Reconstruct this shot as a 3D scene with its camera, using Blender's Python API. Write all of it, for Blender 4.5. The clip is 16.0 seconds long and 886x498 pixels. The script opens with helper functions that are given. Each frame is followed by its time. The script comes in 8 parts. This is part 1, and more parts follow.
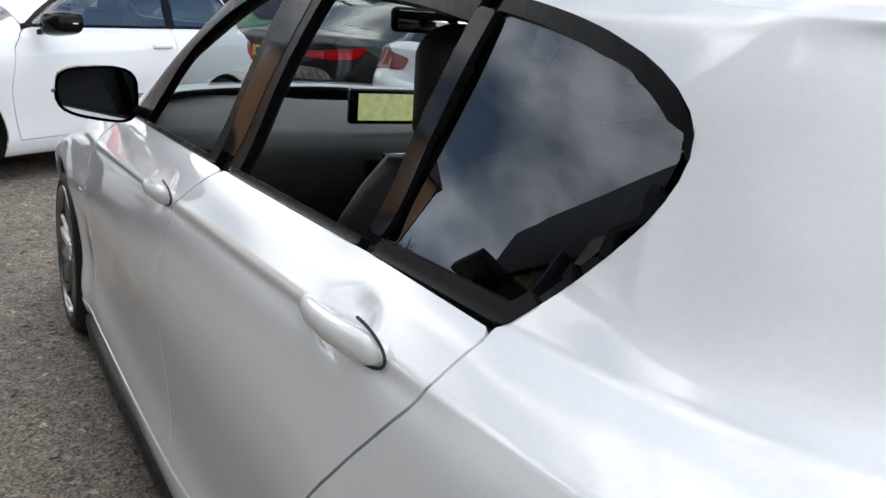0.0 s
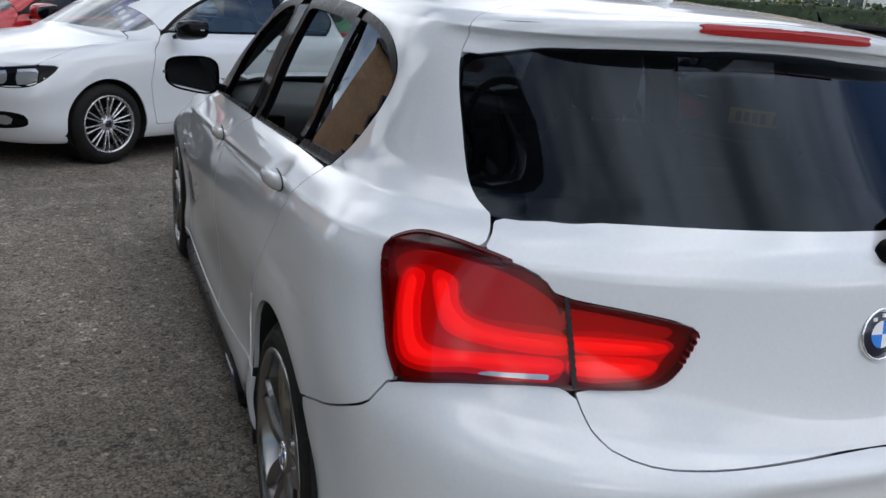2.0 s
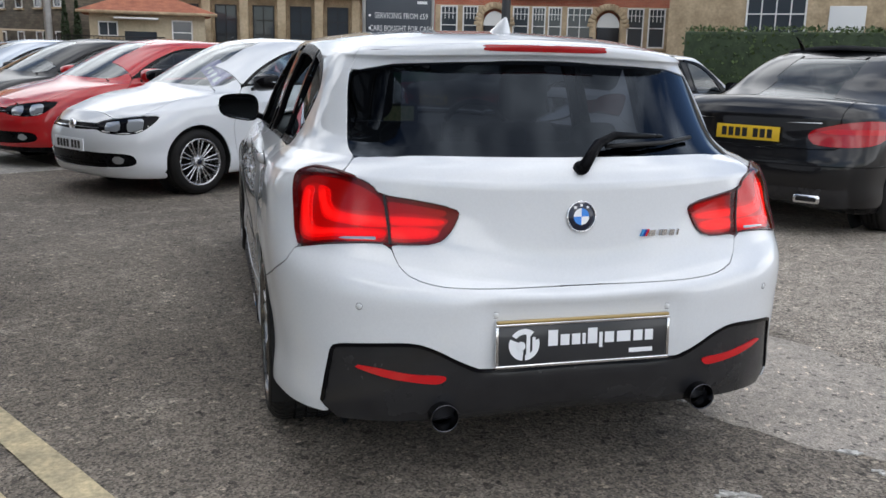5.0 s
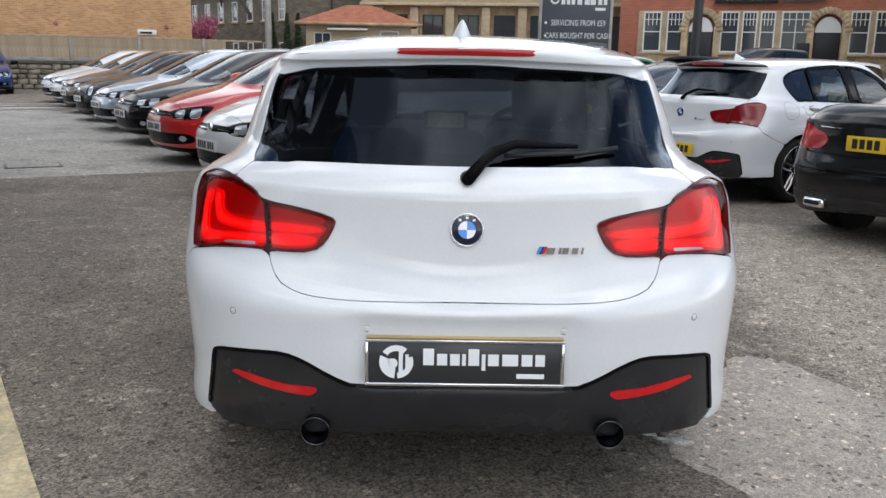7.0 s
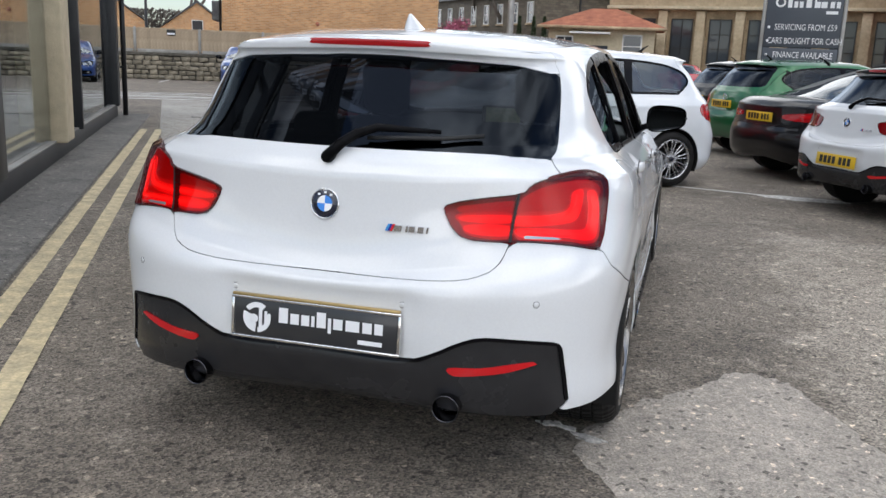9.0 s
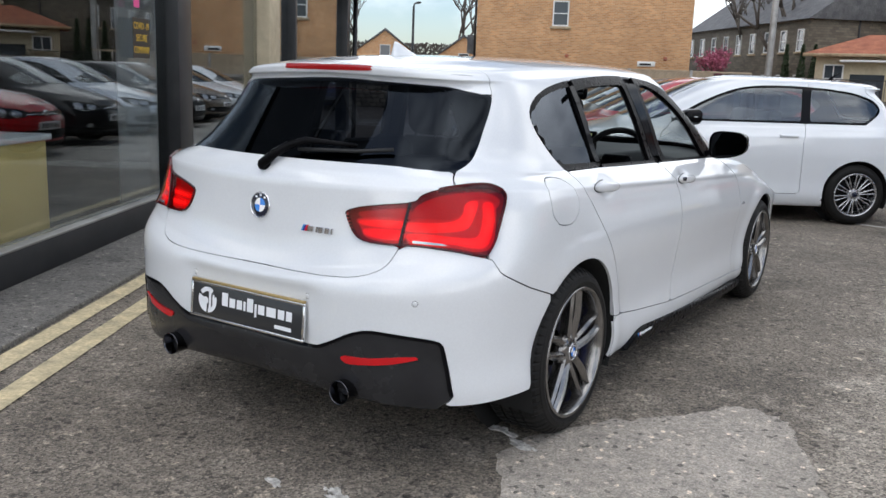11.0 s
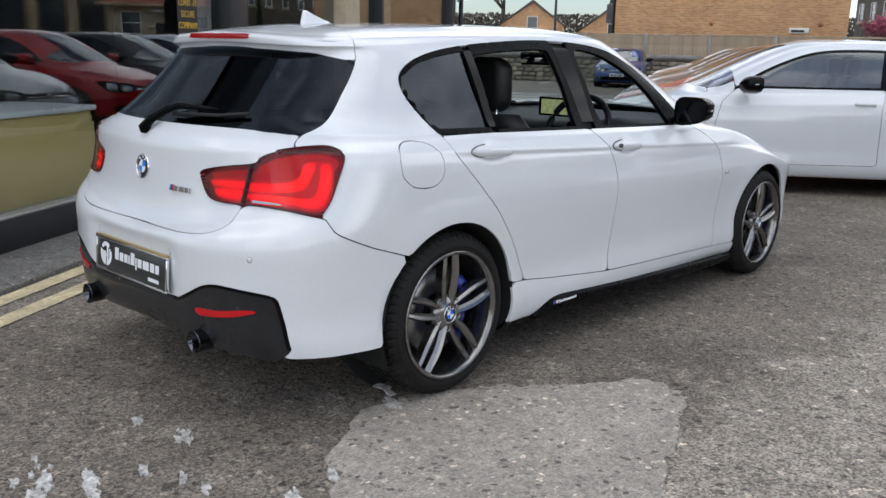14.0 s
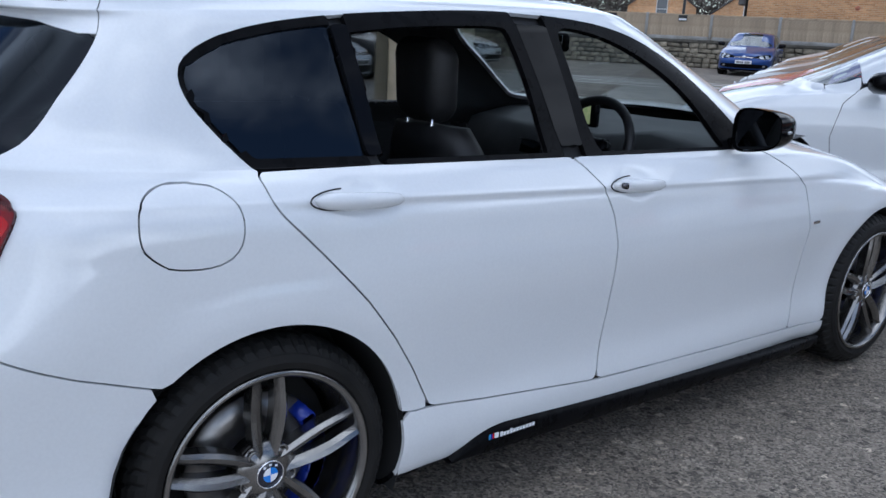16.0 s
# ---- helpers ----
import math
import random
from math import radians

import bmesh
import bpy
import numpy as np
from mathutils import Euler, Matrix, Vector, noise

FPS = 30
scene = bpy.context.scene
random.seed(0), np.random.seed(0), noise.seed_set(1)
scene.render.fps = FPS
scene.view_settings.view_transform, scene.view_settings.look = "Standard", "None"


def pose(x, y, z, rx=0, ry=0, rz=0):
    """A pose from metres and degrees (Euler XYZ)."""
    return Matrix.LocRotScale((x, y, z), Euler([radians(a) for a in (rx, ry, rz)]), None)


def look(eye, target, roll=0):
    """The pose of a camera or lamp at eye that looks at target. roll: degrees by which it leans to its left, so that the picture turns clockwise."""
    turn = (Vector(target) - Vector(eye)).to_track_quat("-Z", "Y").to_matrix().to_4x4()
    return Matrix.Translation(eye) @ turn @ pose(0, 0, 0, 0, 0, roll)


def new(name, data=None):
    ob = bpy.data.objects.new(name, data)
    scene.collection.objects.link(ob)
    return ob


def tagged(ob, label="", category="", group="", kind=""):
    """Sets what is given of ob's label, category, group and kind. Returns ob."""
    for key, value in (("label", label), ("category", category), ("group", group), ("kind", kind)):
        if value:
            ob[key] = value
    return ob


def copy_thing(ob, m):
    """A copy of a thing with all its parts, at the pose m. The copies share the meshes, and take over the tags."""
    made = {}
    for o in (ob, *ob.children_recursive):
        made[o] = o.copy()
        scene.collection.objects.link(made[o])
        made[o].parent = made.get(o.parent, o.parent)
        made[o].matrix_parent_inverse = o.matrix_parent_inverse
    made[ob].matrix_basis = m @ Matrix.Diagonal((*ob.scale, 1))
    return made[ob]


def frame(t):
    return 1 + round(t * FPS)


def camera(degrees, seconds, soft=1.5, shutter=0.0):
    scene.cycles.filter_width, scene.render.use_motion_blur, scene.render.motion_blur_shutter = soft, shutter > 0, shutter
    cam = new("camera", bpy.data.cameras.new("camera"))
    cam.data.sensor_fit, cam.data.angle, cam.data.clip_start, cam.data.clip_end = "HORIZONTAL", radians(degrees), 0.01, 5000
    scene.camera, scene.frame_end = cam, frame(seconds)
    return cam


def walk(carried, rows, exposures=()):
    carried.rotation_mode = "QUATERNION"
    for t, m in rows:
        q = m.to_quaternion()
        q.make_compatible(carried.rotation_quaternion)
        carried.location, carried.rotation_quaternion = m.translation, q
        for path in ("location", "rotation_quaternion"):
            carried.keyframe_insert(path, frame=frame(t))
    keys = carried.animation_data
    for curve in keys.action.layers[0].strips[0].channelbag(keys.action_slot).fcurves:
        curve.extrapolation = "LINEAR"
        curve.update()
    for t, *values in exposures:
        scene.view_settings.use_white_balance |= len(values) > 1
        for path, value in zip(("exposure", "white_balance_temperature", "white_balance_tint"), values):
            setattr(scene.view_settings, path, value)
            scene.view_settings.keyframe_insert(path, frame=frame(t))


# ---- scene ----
cam = camera(54.4, 16.0)
PATH = [
    (0, (-1.228, 0.194, 1.279), (-0.24, 1.851, 0.75), 4.5),
    (0.5, (-1.212, -0.071, 1.303), (-0.307, 1.632, 0.771), 4.3),
    (1, (-1.21, -0.357, 1.308), (-0.348, 1.365, 0.769), 3.8),
    (1.5, (-1.223, -0.6, 1.317), (-0.405, 1.144, 0.778), 4.3),
    (2, (-1.213, -0.915, 1.318), (-0.481, 0.87, 0.788), 4.6),
    (2.5, (-1.244, -1.126, 1.328), (-0.55, 0.677, 0.811), 3.7),
    (3, (-1.333, -1.401, 1.305), (-0.614, 0.397, 0.807), 2.5),
    (3.5, (-1.346, -1.589, 1.307), (-0.609, 0.211, 0.842), 2.4),
    (4, (-1.273, -1.836, 1.3), (-0.562, -0.024, 0.843), 2.3),
    (6.3, (-0.498, -2.31, 1.284), (-0.326, -0.359, 0.879), 0.5),
    (6.5, (-0.394, -2.253, 1.283), (-0.255, -0.3, 0.874), 0.6),
    (7, (-0.101, -2.208, 1.295), (-0.069, -0.254, 0.871), 1.1),
    (7.5, (0.21, -2.203, 1.285), (0.122, -0.255, 0.841), 2.1),
    (8, (0.435, -2.271, 1.283), (0.178, -0.341, 0.829), 1.7),
    (8.5, (0.736, -2.244, 1.277), (0.322, -0.338, 0.834), 1.9),
    (9, (1.012, -2.243, 1.284), (0.488, -0.362, 0.852), 2.3),
    (9.2, (1.127, -2.25, 1.3), (0.543, -0.386, 0.869), 2.3),
    (11.3, (2.278, -1.994, 1.295), (1.156, -0.383, 0.914), 2.6),
    (11.5, (2.389, -1.99, 1.299), (1.246, -0.394, 0.919), 2.8),
    (12, (2.657, -2.022, 1.295), (1.496, -0.441, 0.906), 1.8),
    (12.5, (2.879, -1.956, 1.303), (1.669, -0.416, 0.898), 1.6),
    (13, (3.042, -1.806, 1.305), (1.771, -0.32, 0.885), 2.4),
    (13.5, (3.057, -1.694, 1.299), (1.755, -0.241, 0.861), 1.6),
    (14, (2.963, -1.447, 1.298), (1.625, -0.032, 0.843), 1.2),
    (14.5, (2.921, -1.111, 1.286), (1.524, 0.244, 0.824), 1.4),
    (15, (2.826, -0.747, 1.293), (1.366, 0.539, 0.827), 2.6),
    (15.5, (2.599, -0.376, 1.311), (1.13, 0.895, 0.832), 1.9),
    (16, (2.41, 0.045, 1.305), (0.901, 1.254, 0.795), 2.7),
]

# ---------------------------------------------------------------- light
EXPO = [(0.0, 0.5, 6300), (0.4, -0.45, 6150), (1.0, -0.45, 6000), (2.5, -0.23, 5950), (3.5, -0.16, 5950), (5.5, -0.09, 6150), (8.0, 0.04, 6200), (9.5, 0.05, 6150), (12.0, -0.13, 6100), (13.5, -0.17, 6050), (15.0, -0.18, 5750), (16.0, -0.32, 5330)]
SUN_AZ, SUN_EL = 160.0, 60.0          # compass from +y clockwise, height
walk(cam, [(t, look(eye, target, roll)) for t, eye, target, roll in PATH], EXPO)

world = bpy.data.worlds.new("sky")
scene.world = world
world.use_nodes = True
wn, wl = world.node_tree.nodes, world.node_tree.links
bg = wn["Background"]
sky = wn.new("ShaderNodeTexSky")
sky.sky_type, sky.sun_disc = "NISHITA", False
sky.sun_elevation, sky.sun_rotation = radians(SUN_EL), radians(SUN_AZ)
tc = wn.new("ShaderNodeTexCoord")
mp = wn.new("ShaderNodeMapping")
mp.inputs["Scale"].default_value = (1.0, 1.0, 1.7)
nz = wn.new("ShaderNodeTexNoise")
nz.inputs["Scale"].default_value, nz.inputs["Detail"].default_value, nz.inputs["Roughness"].default_value = 1.7, 7.0, 0.55
cr = wn.new("ShaderNodeValToRGB")
cr.color_ramp.elements[0].position, cr.color_ramp.elements[1].position = 0.40, 0.58
nz2 = wn.new("ShaderNodeTexNoise")
nz2.inputs["Scale"].default_value, nz2.inputs["Detail"].default_value = 3.4, 6.0
cr2 = wn.new("ShaderNodeValToRGB")
cr2.color_ramp.elements[0].position, cr2.color_ramp.elements[0].color = 0.37, (2.0, 2.25, 2.6, 1)
cr2.color_ramp.elements[1].position, cr2.color_ramp.elements[1].color = 0.66, (19.0, 18.6, 18.0, 1)
mx = wn.new("ShaderNodeMixRGB")
wl.new(tc.outputs["Generated"], mp.inputs["Vector"])
wl.new(mp.outputs["Vector"], nz.inputs["Vector"])
wl.new(mp.outputs["Vector"], nz2.inputs["Vector"])
wl.new(nz.outputs["Fac"], cr.inputs["Fac"])
wl.new(nz2.outputs["Fac"], cr2.inputs["Fac"])
wl.new(cr.outputs["Color"], mx.inputs["Fac"])
wl.new(sky.outputs["Color"], mx.inputs["Color1"])
wl.new(cr2.outputs["Color"], mx.inputs["Color2"])
wl.new(mx.outputs["Color"], bg.inputs["Color"])
bg.inputs["Strength"].default_value = 0.148

sun_data = bpy.data.lights.new("sun", "SUN")
sun_data.energy, sun_data.angle, sun_data.color = 0.7, radians(95), (1.0, 0.95, 0.88)
sun_ob = new("sun", sun_data)
_az, _el = radians(SUN_AZ), radians(SUN_EL)
_dir = Vector((math.sin(_az) * math.cos(_el), math.cos(_az) * math.cos(_el), math.sin(_el)))
sun_ob.matrix_world = Matrix.Translation(_dir * 60) @ _dir.to_track_quat("Z", "Y").to_matrix().to_4x4()

# ---------------------------------------------------------------- materials


def principled(name, color, rough=0.5, metal=0.0, coat=0.0, ior=1.45, trans=0.0, emit=None, estr=0.0):
    m = bpy.data.materials.new(name)
    m.use_nodes = True
    b = m.node_tree.nodes["Principled BSDF"]
    b.inputs["Base Color"].default_value = (*color, 1)
    b.inputs["Roughness"].default_value = rough
    b.inputs["Metallic"].default_value = metal
    b.inputs["IOR"].default_value = ior
    b.inputs["Coat Weight"].default_value = coat
    b.inputs["Coat Roughness"].default_value = 0.03
    b.inputs["Transmission Weight"].default_value = trans
    if emit:
        b.inputs["Emission Color"].default_value = (*emit, 1)
        b.inputs["Emission Strength"].default_value = estr
    return m


def vary(m, low, high, scale, bump=0.0, bump_scale=None, detail=6.0, rough=None, second=None, random_amount=0.0):
    """Two-scale colour variation, roughness variation and relief on a principled material, in object metres."""
    nt = m.node_tree
    n, l = nt.nodes, nt.links
    b = n["Principled BSDF"]
    co = n.new("ShaderNodeTexCoord")
    t1 = n.new("ShaderNodeTexNoise")
    t1.inputs["Scale"].default_value, t1.inputs["Detail"].default_value = scale, detail
    l.new(co.outputs["Object"], t1.inputs["Vector"])
    r1 = n.new("ShaderNodeValToRGB")
    r1.color_ramp.elements[0].position, r1.color_ramp.elements[1].position = 0.3, 0.7
    r1.color_ramp.elements[0].color, r1.color_ramp.elements[1].color = (*low, 1), (*high, 1)
    l.new(t1.outputs["Fac"], r1.inputs["Fac"])
    out = r1.outputs["Color"]
    if second:
        sc, amount = second
        t2 = n.new("ShaderNodeTexNoise")
        t2.inputs["Scale"].default_value, t2.inputs["Detail"].default_value = sc, 4.0
        l.new(co.outputs["Object"], t2.inputs["Vector"])
        mr = n.new("ShaderNodeMapRange")
        mr.inputs["From Min"].default_value, mr.inputs["From Max"].default_value = 0.3, 0.7
        mr.inputs["To Min"].default_value, mr.inputs["To Max"].default_value = 1 - amount, 1 + amount
        l.new(t2.outputs["Fac"], mr.inputs["Value"])
        hs = n.new("ShaderNodeHueSaturation")
        l.new(mr.outputs["Result"], hs.inputs["Value"])
        l.new(out, hs.inputs["Color"])
        out = hs.outputs["Color"]
    if random_amount:
        oi = n.new("ShaderNodeObjectInfo")
        mr2 = n.new("ShaderNodeMapRange")
        mr2.inputs["To Min"].default_value, mr2.inputs["To Max"].default_value = 1 - random_amount, 1 + random_amount
        l.new(oi.outputs["Random"], mr2.inputs["Value"])
        hs2 = n.new("ShaderNodeHueSaturation")
        l.new(mr2.outputs["Result"], hs2.inputs["Value"])
        l.new(out, hs2.inputs["Color"])
        out = hs2.outputs["Color"]
    l.new(out, b.inputs["Base Color"])
    if rough:
        mr3 = n.new("ShaderNodeMapRange")
        mr3.inputs["From Min"].default_value, mr3.inputs["From Max"].default_value = 0.3, 0.7
        mr3.inputs["To Min"].default_value, mr3.inputs["To Max"].default_value = rough
        l.new(t1.outputs["Fac"], mr3.inputs["Value"])
        l.new(mr3.outputs["Result"], b.inputs["Roughness"])
    if bump:
        t3 = n.new("ShaderNodeTexNoise")
        t3.inputs["Scale"].default_value, t3.inputs["Detail"].default_value = bump_scale or scale * 6, 5.0
        l.new(co.outputs["Object"], t3.inputs["Vector"])
        bp = n.new("ShaderNodeBump")
        bp.inputs["Strength"].default_value, bp.inputs["Distance"].default_value = 1.0, bump
        l.new(t3.outputs["Fac"], bp.inputs["Height"])
        l.new(bp.outputs["Normal"], b.inputs["Normal"])
    return m


def paint(name, color, metal=0.0, rough=0.32, flake=0.0):
    m = principled(name, color, rough, metal, coat=1.0)
    m.node_tree.nodes["Principled BSDF"].inputs["Specular IOR Level"].default_value = 0.2
    m.node_tree.nodes["Principled BSDF"].inputs["Coat IOR"].default_value = 1.7 if min(color) > 0.4 else 1.5
    low = tuple(c * 0.97 for c in color)
    vary(m, low, color, 3.0, second=(140.0, 0.02 + flake))
    return m


def glass(name, tint, rough=0.0, least=0.045, sheen=(0.9, 0.93, 0.95)):
    """Thin tinted pane: clear-through filter with a mirror coat."""
    m = bpy.data.materials.new(name)
    m.use_nodes = True
    n, l = m.node_tree.nodes, m.node_tree.links
    n.remove(n["Principled BSDF"])
    tr = n.new("ShaderNodeBsdfTransparent")
    tr.inputs["Color"].default_value = (*tint, 1)
    gl = n.new("ShaderNodeBsdfGlossy")
    gl.inputs["Roughness"].default_value = rough
    gl.inputs["Color"].default_value = (*sheen, 1)
    lw = n.new("ShaderNodeLayerWeight")
    lw.inputs["Blend"].default_value = 0.5
    pw = n.new("ShaderNodeMath")
    pw.operation, pw.inputs[1].default_value = "POWER", 4.5
    mr = n.new("ShaderNodeMapRange")
    mr.inputs["To Min"].default_value, mr.inputs["To Max"].default_value = least, 1.0
    mix = n.new("ShaderNodeMixShader")
    l.new(lw.outputs["Facing"], pw.inputs[0])
    l.new(pw.outputs["Value"], mr.inputs["Value"])
    l.new(mr.outputs["Result"], mix.inputs["Fac"])
    l.new(tr.outputs["BSDF"], mix.inputs[1])
    l.new(gl.outputs["BSDF"], mix.inputs[2])
    l.new(mix.outputs["Shader"], n["Material Output"].inputs["Surface"])
    return m


M = {}
M["white_paint"] = paint("white_paint", (0.72, 0.735, 0.75), rough=0.4)
M["white_paint_b"] = paint("white_solid_paint", (0.74, 0.76, 0.78), rough=0.35)
M["red_paint"] = paint("red_paint", (0.50, 0.012, 0.016))
M["black_paint"] = paint("black_paint", (0.006, 0.006, 0.007), rough=0.3)
M["black_paint"].node_tree.nodes["Principled BSDF"].inputs["Coat Weight"].default_value = 0.6
M["silver_paint"] = paint("silver_blue_paint", (0.48, 0.53, 0.60), metal=0.5, flake=0.04)
M["bronze_paint"] = paint("bronze_paint", (0.14, 0.11, 0.085), metal=0.6, flake=0.04)
M["blue_paint"] = paint("blue_paint", (0.012, 0.05, 0.21), metal=0.3, flake=0.04)
M["green_paint"] = paint("green_paint", (0.018, 0.13, 0.045), metal=0.3, flake=0.04)
M["grey_paint"] = paint("grey_paint", (0.22, 0.24, 0.26), metal=0.5, flake=0.04)
M["gloss_black"] = principled("gloss_black_plastic", (0.004, 0.004, 0.005), 0.08, ior=1.22)
M["satin_black"] = vary(principled("satin_black_plastic", (0.008, 0.008, 0.008), 0.36), (0.003, 0.003, 0.0035), (0.006, 0.006, 0.007), 20, rough=(0.24, 0.34), bump=0.0002, bump_scale=900)
M["satin_black"].node_tree.nodes["Principled BSDF"].inputs["Specular IOR Level"].default_value = 0.06
M["gasket"] = principled("black_rubber_gasket", (0.012, 0.012, 0.012), 0.6)
M["diffuser"] = vary(principled("dark_grey_diffuser_plastic", (0.016, 0.017, 0.019), 0.34), (0.018, 0.018, 0.020), (0.026, 0.026, 0.028), 8, rough=(0.2, 0.3))
M["diffuser"].node_tree.nodes["Principled BSDF"].inputs["Specular IOR Level"].default_value = 0.5
M["tyre"] = vary(principled("tyre_rubber", (0.013, 0.013, 0.013), 0.7), (0.008, 0.008, 0.008), (0.017, 0.016, 0.015), 14, rough=(0.5, 0.72), bump=0.0006, bump_scale=300)
M["tyre"].node_tree.nodes["Principled BSDF"].inputs["Specular IOR Level"].default_value = 0.22
M["alloy"] = vary(principled("ferric_grey_alloy", (0.25, 0.244, 0.238), 0.2, 0.95), (0.21, 0.205, 0.20), (0.28, 0.273, 0.266), 18, rough=(0.16, 0.26))
M["alloy_bright"] = vary(principled("machined_silver_alloy", (0.55, 0.55, 0.56), 0.22, 0.9), (0.48, 0.48, 0.49), (0.6, 0.6, 0.61), 18, rough=(0.18, 0.3))
M["alloy_dark"] = principled("dark_alloy", (0.05, 0.05, 0.052), 0.3, 0.7)
M["chrome"] = principled("chrome", (0.78, 0.78, 0.79), 0.07, 1.0)
M["dark_chrome"] = principled("black_chrome", (0.10, 0.10, 0.11), 0.1, 1.0)
M["steel"] = vary(principled("brake_steel", (0.3, 0.29, 0.28), 0.35, 0.9), (0.24, 0.23, 0.22), (0.34, 0.33, 0.32), 30)
M["caliper"] = principled("blue_caliper", (0.012, 0.03, 0.30), 0.3, coat=0.5)
M["badge_blue"] = principled("badge_blue", (0.03, 0.22, 0.72), 0.2, coat=0.6)
M["badge_dark"] = principled("badge_dark_blue", (0.008, 0.012, 0.03), 0.2, coat=0.6)
M["badge_white"] = principled("badge_white", (0.85, 0.86, 0.88), 0.2, coat=0.6)
M["lamp_red"] = principled("red_lamp_lens", (0.40, 0.003, 0.006), 0.08, coat=0.2, emit=(1.0, 0.01, 0.01), estr=0.10)
M["lens_glass"] = glass("clear_red_lens", (0.92, 0.10, 0.10), least=0.035, sheen=(0.8, 0.8, 0.82))
M["lamp_bezel"] = principled("black_red_bezel", (0.06, 0.001, 0.002), 0.15)
M["lamp_chamber"] = principled("red_lamp_chamber", (0.34, 0.004, 0.006), 0.3, 0.5, emit=(1.0, 0.01, 0.01), estr=0.12)
M["lamp_glow"] = principled("glowing_red_chamber", (0.4, 0.005, 0.006), 0.3, emit=(1.0, 0.012, 0.010), estr=0.22)
M["lamp_core"] = principled("bright_light_core", (0.6, 0.03, 0.02), 0.2, emit=(1.0, 0.07, 0.045), estr=1.0)
M["lamp_red_dark"] = principled("dark_red_lamp_lens", (0.28, 0.002, 0.005), 0.08, coat=0.4, emit=(1.0, 0.006, 0.008), estr=0.05)
M["lamp_smoke"] = principled("smoked_red_lamp_housing", (0.20, 0.002, 0.004), 0.08, coat=0.4)
M["lamp_lit"] = principled("lit_red_light_bar", (0.5, 0.008, 0.01), 0.15, coat=0.3, emit=(1.0, 0.014, 0.012), estr=0.65)
M["lamp_clear"] = principled("clear_lamp_lens", (0.42, 0.44, 0.46), 0.05, 0.6, coat=1.0)
# no lamp inside: weak red emission stands in for light thrown back
M["reflector"] = principled("red_reflector", (0.52, 0.006, 0.010), 0.15, coat=0.5, emit=(0.8, 0.01, 0.015), estr=0.04)
M["plate_grey"] = vary(principled("dark_grey_plate", (0.045, 0.047, 0.052), 0.3, coat=0.3), (0.022, 0.023, 0.026), (0.03, 0.031, 0.034), 9)
M["plate_white"] = principled("plate_white_print", (0.82, 0.83, 0.85), 0.35)
M["plate_yellow"] = principled("yellow_plate", (0.72, 0.47, 0.02), 0.35, coat=0.2)
M["plate_ink"] = principled("plate_black_print", (0.015, 0.015, 0.015), 0.4)
M["gold_trim"] = principled("brass_plate_surround", (0.45, 0.33, 0.14), 0.3, 0.6)
M["privacy_glass"] = glass("privacy_glass", (0.05, 0.055, 0.065), least=0.024, sheen=(0.66, 0.76, 0.90))
M["quarter_glass"] = glass("quarter_privacy_glass", (0.035, 0.04, 0.045), least=0.05, sheen=(0.80, 0.88, 1.0))
M["side_tint"] = glass("tinted_glass", (0.20, 0.22, 0.25))
M["side_clear"] = glass("pale_side_glass", (0.52, 0.62, 0.64), least=0.13)
M["clear_glass"] = glass("clear_glass", (0.70, 0.76, 0.75), least=0.16)
M["shop_glass"] = glass("shop_glass", (0.84, 0.87, 0.87), least=0.10)
M["mirror"] = principled("mirror_glass", (0.55, 0.58, 0.62), 0.02, 1.0)
M["leather"] = vary(principled("black_leather", (0.018, 0.018, 0.019), 0.45), (0.014, 0.014, 0.015), (0.024, 0.024, 0.025), 25, rough=(0.38, 0.55), bump=0.0006, bump_scale=500)
M["trim_grey"] = vary(principled("grey_dash_plastic", (0.03, 0.031, 0.033), 0.55), (0.022, 0.023, 0.025), (0.036, 0.037, 0.039), 12)
M["headliner"] = principled("charcoal_headliner", (0.03, 0.03, 0.032), 0.9)
M["screen_map"] = vary(principled("lit_map_screen", (0.5, 0.55, 0.25), 0.2, emit=(0.55, 0.62, 0.28), estr=0.3), (0.25, 0.4, 0.12), (0.75, 0.62, 0.3), 45)
M["stripe_blue"] = principled("light_blue_stripe", (0.06, 0.28, 0.62), 0.25)
M["stripe_navy"] = principled("navy_stripe", (0.02, 0.03, 0.25), 0.25)
M["stripe_red"] = principled("red_stripe", (0.6, 0.02, 0.03), 0.25)
M["under"] = principled("underbody_black", (0.01, 0.01, 0.01), 0.9)

# ---------------------------------------------------------------- mesh helpers


def part(name, bm, material, parent=None, label="", smooth=True):
    """Links a bmesh as one mesh object under a thing or under a part."""
    me = bpy.data.meshes.new(name)
    bm.to_mesh(me)
    bm.free()
    ob = new(name, me)
    if material is not None:
        me.materials.append(material)
    me.polygons.foreach_set("use_smooth", [smooth] * len(me.polygons))
    if parent is not None:
        ob.parent = parent
    if label:
        ob["label"] = label
    return ob


def raw(name, verts, faces, material, parent=None, label="", smooth=True):
    me = bpy.data.meshes.new(name)
    me.from_pydata([tuple(v) for v in verts], [], faces)
    me.update()
    ob = new(name, me)
    me.materials.append(material)
    me.polygons.foreach_set("use_smooth", [smooth] * len(me.polygons))
    if parent is not None:
        ob.parent = parent
    if label:
        ob["label"] = label
    return ob


def thing(name, label, category, m=Matrix(), group="", kind=""):
    ob = new(name)
    ob.matrix_world = m
    ob.empty_display_size = 0.1
    return tagged(ob, label, category, group, kind)


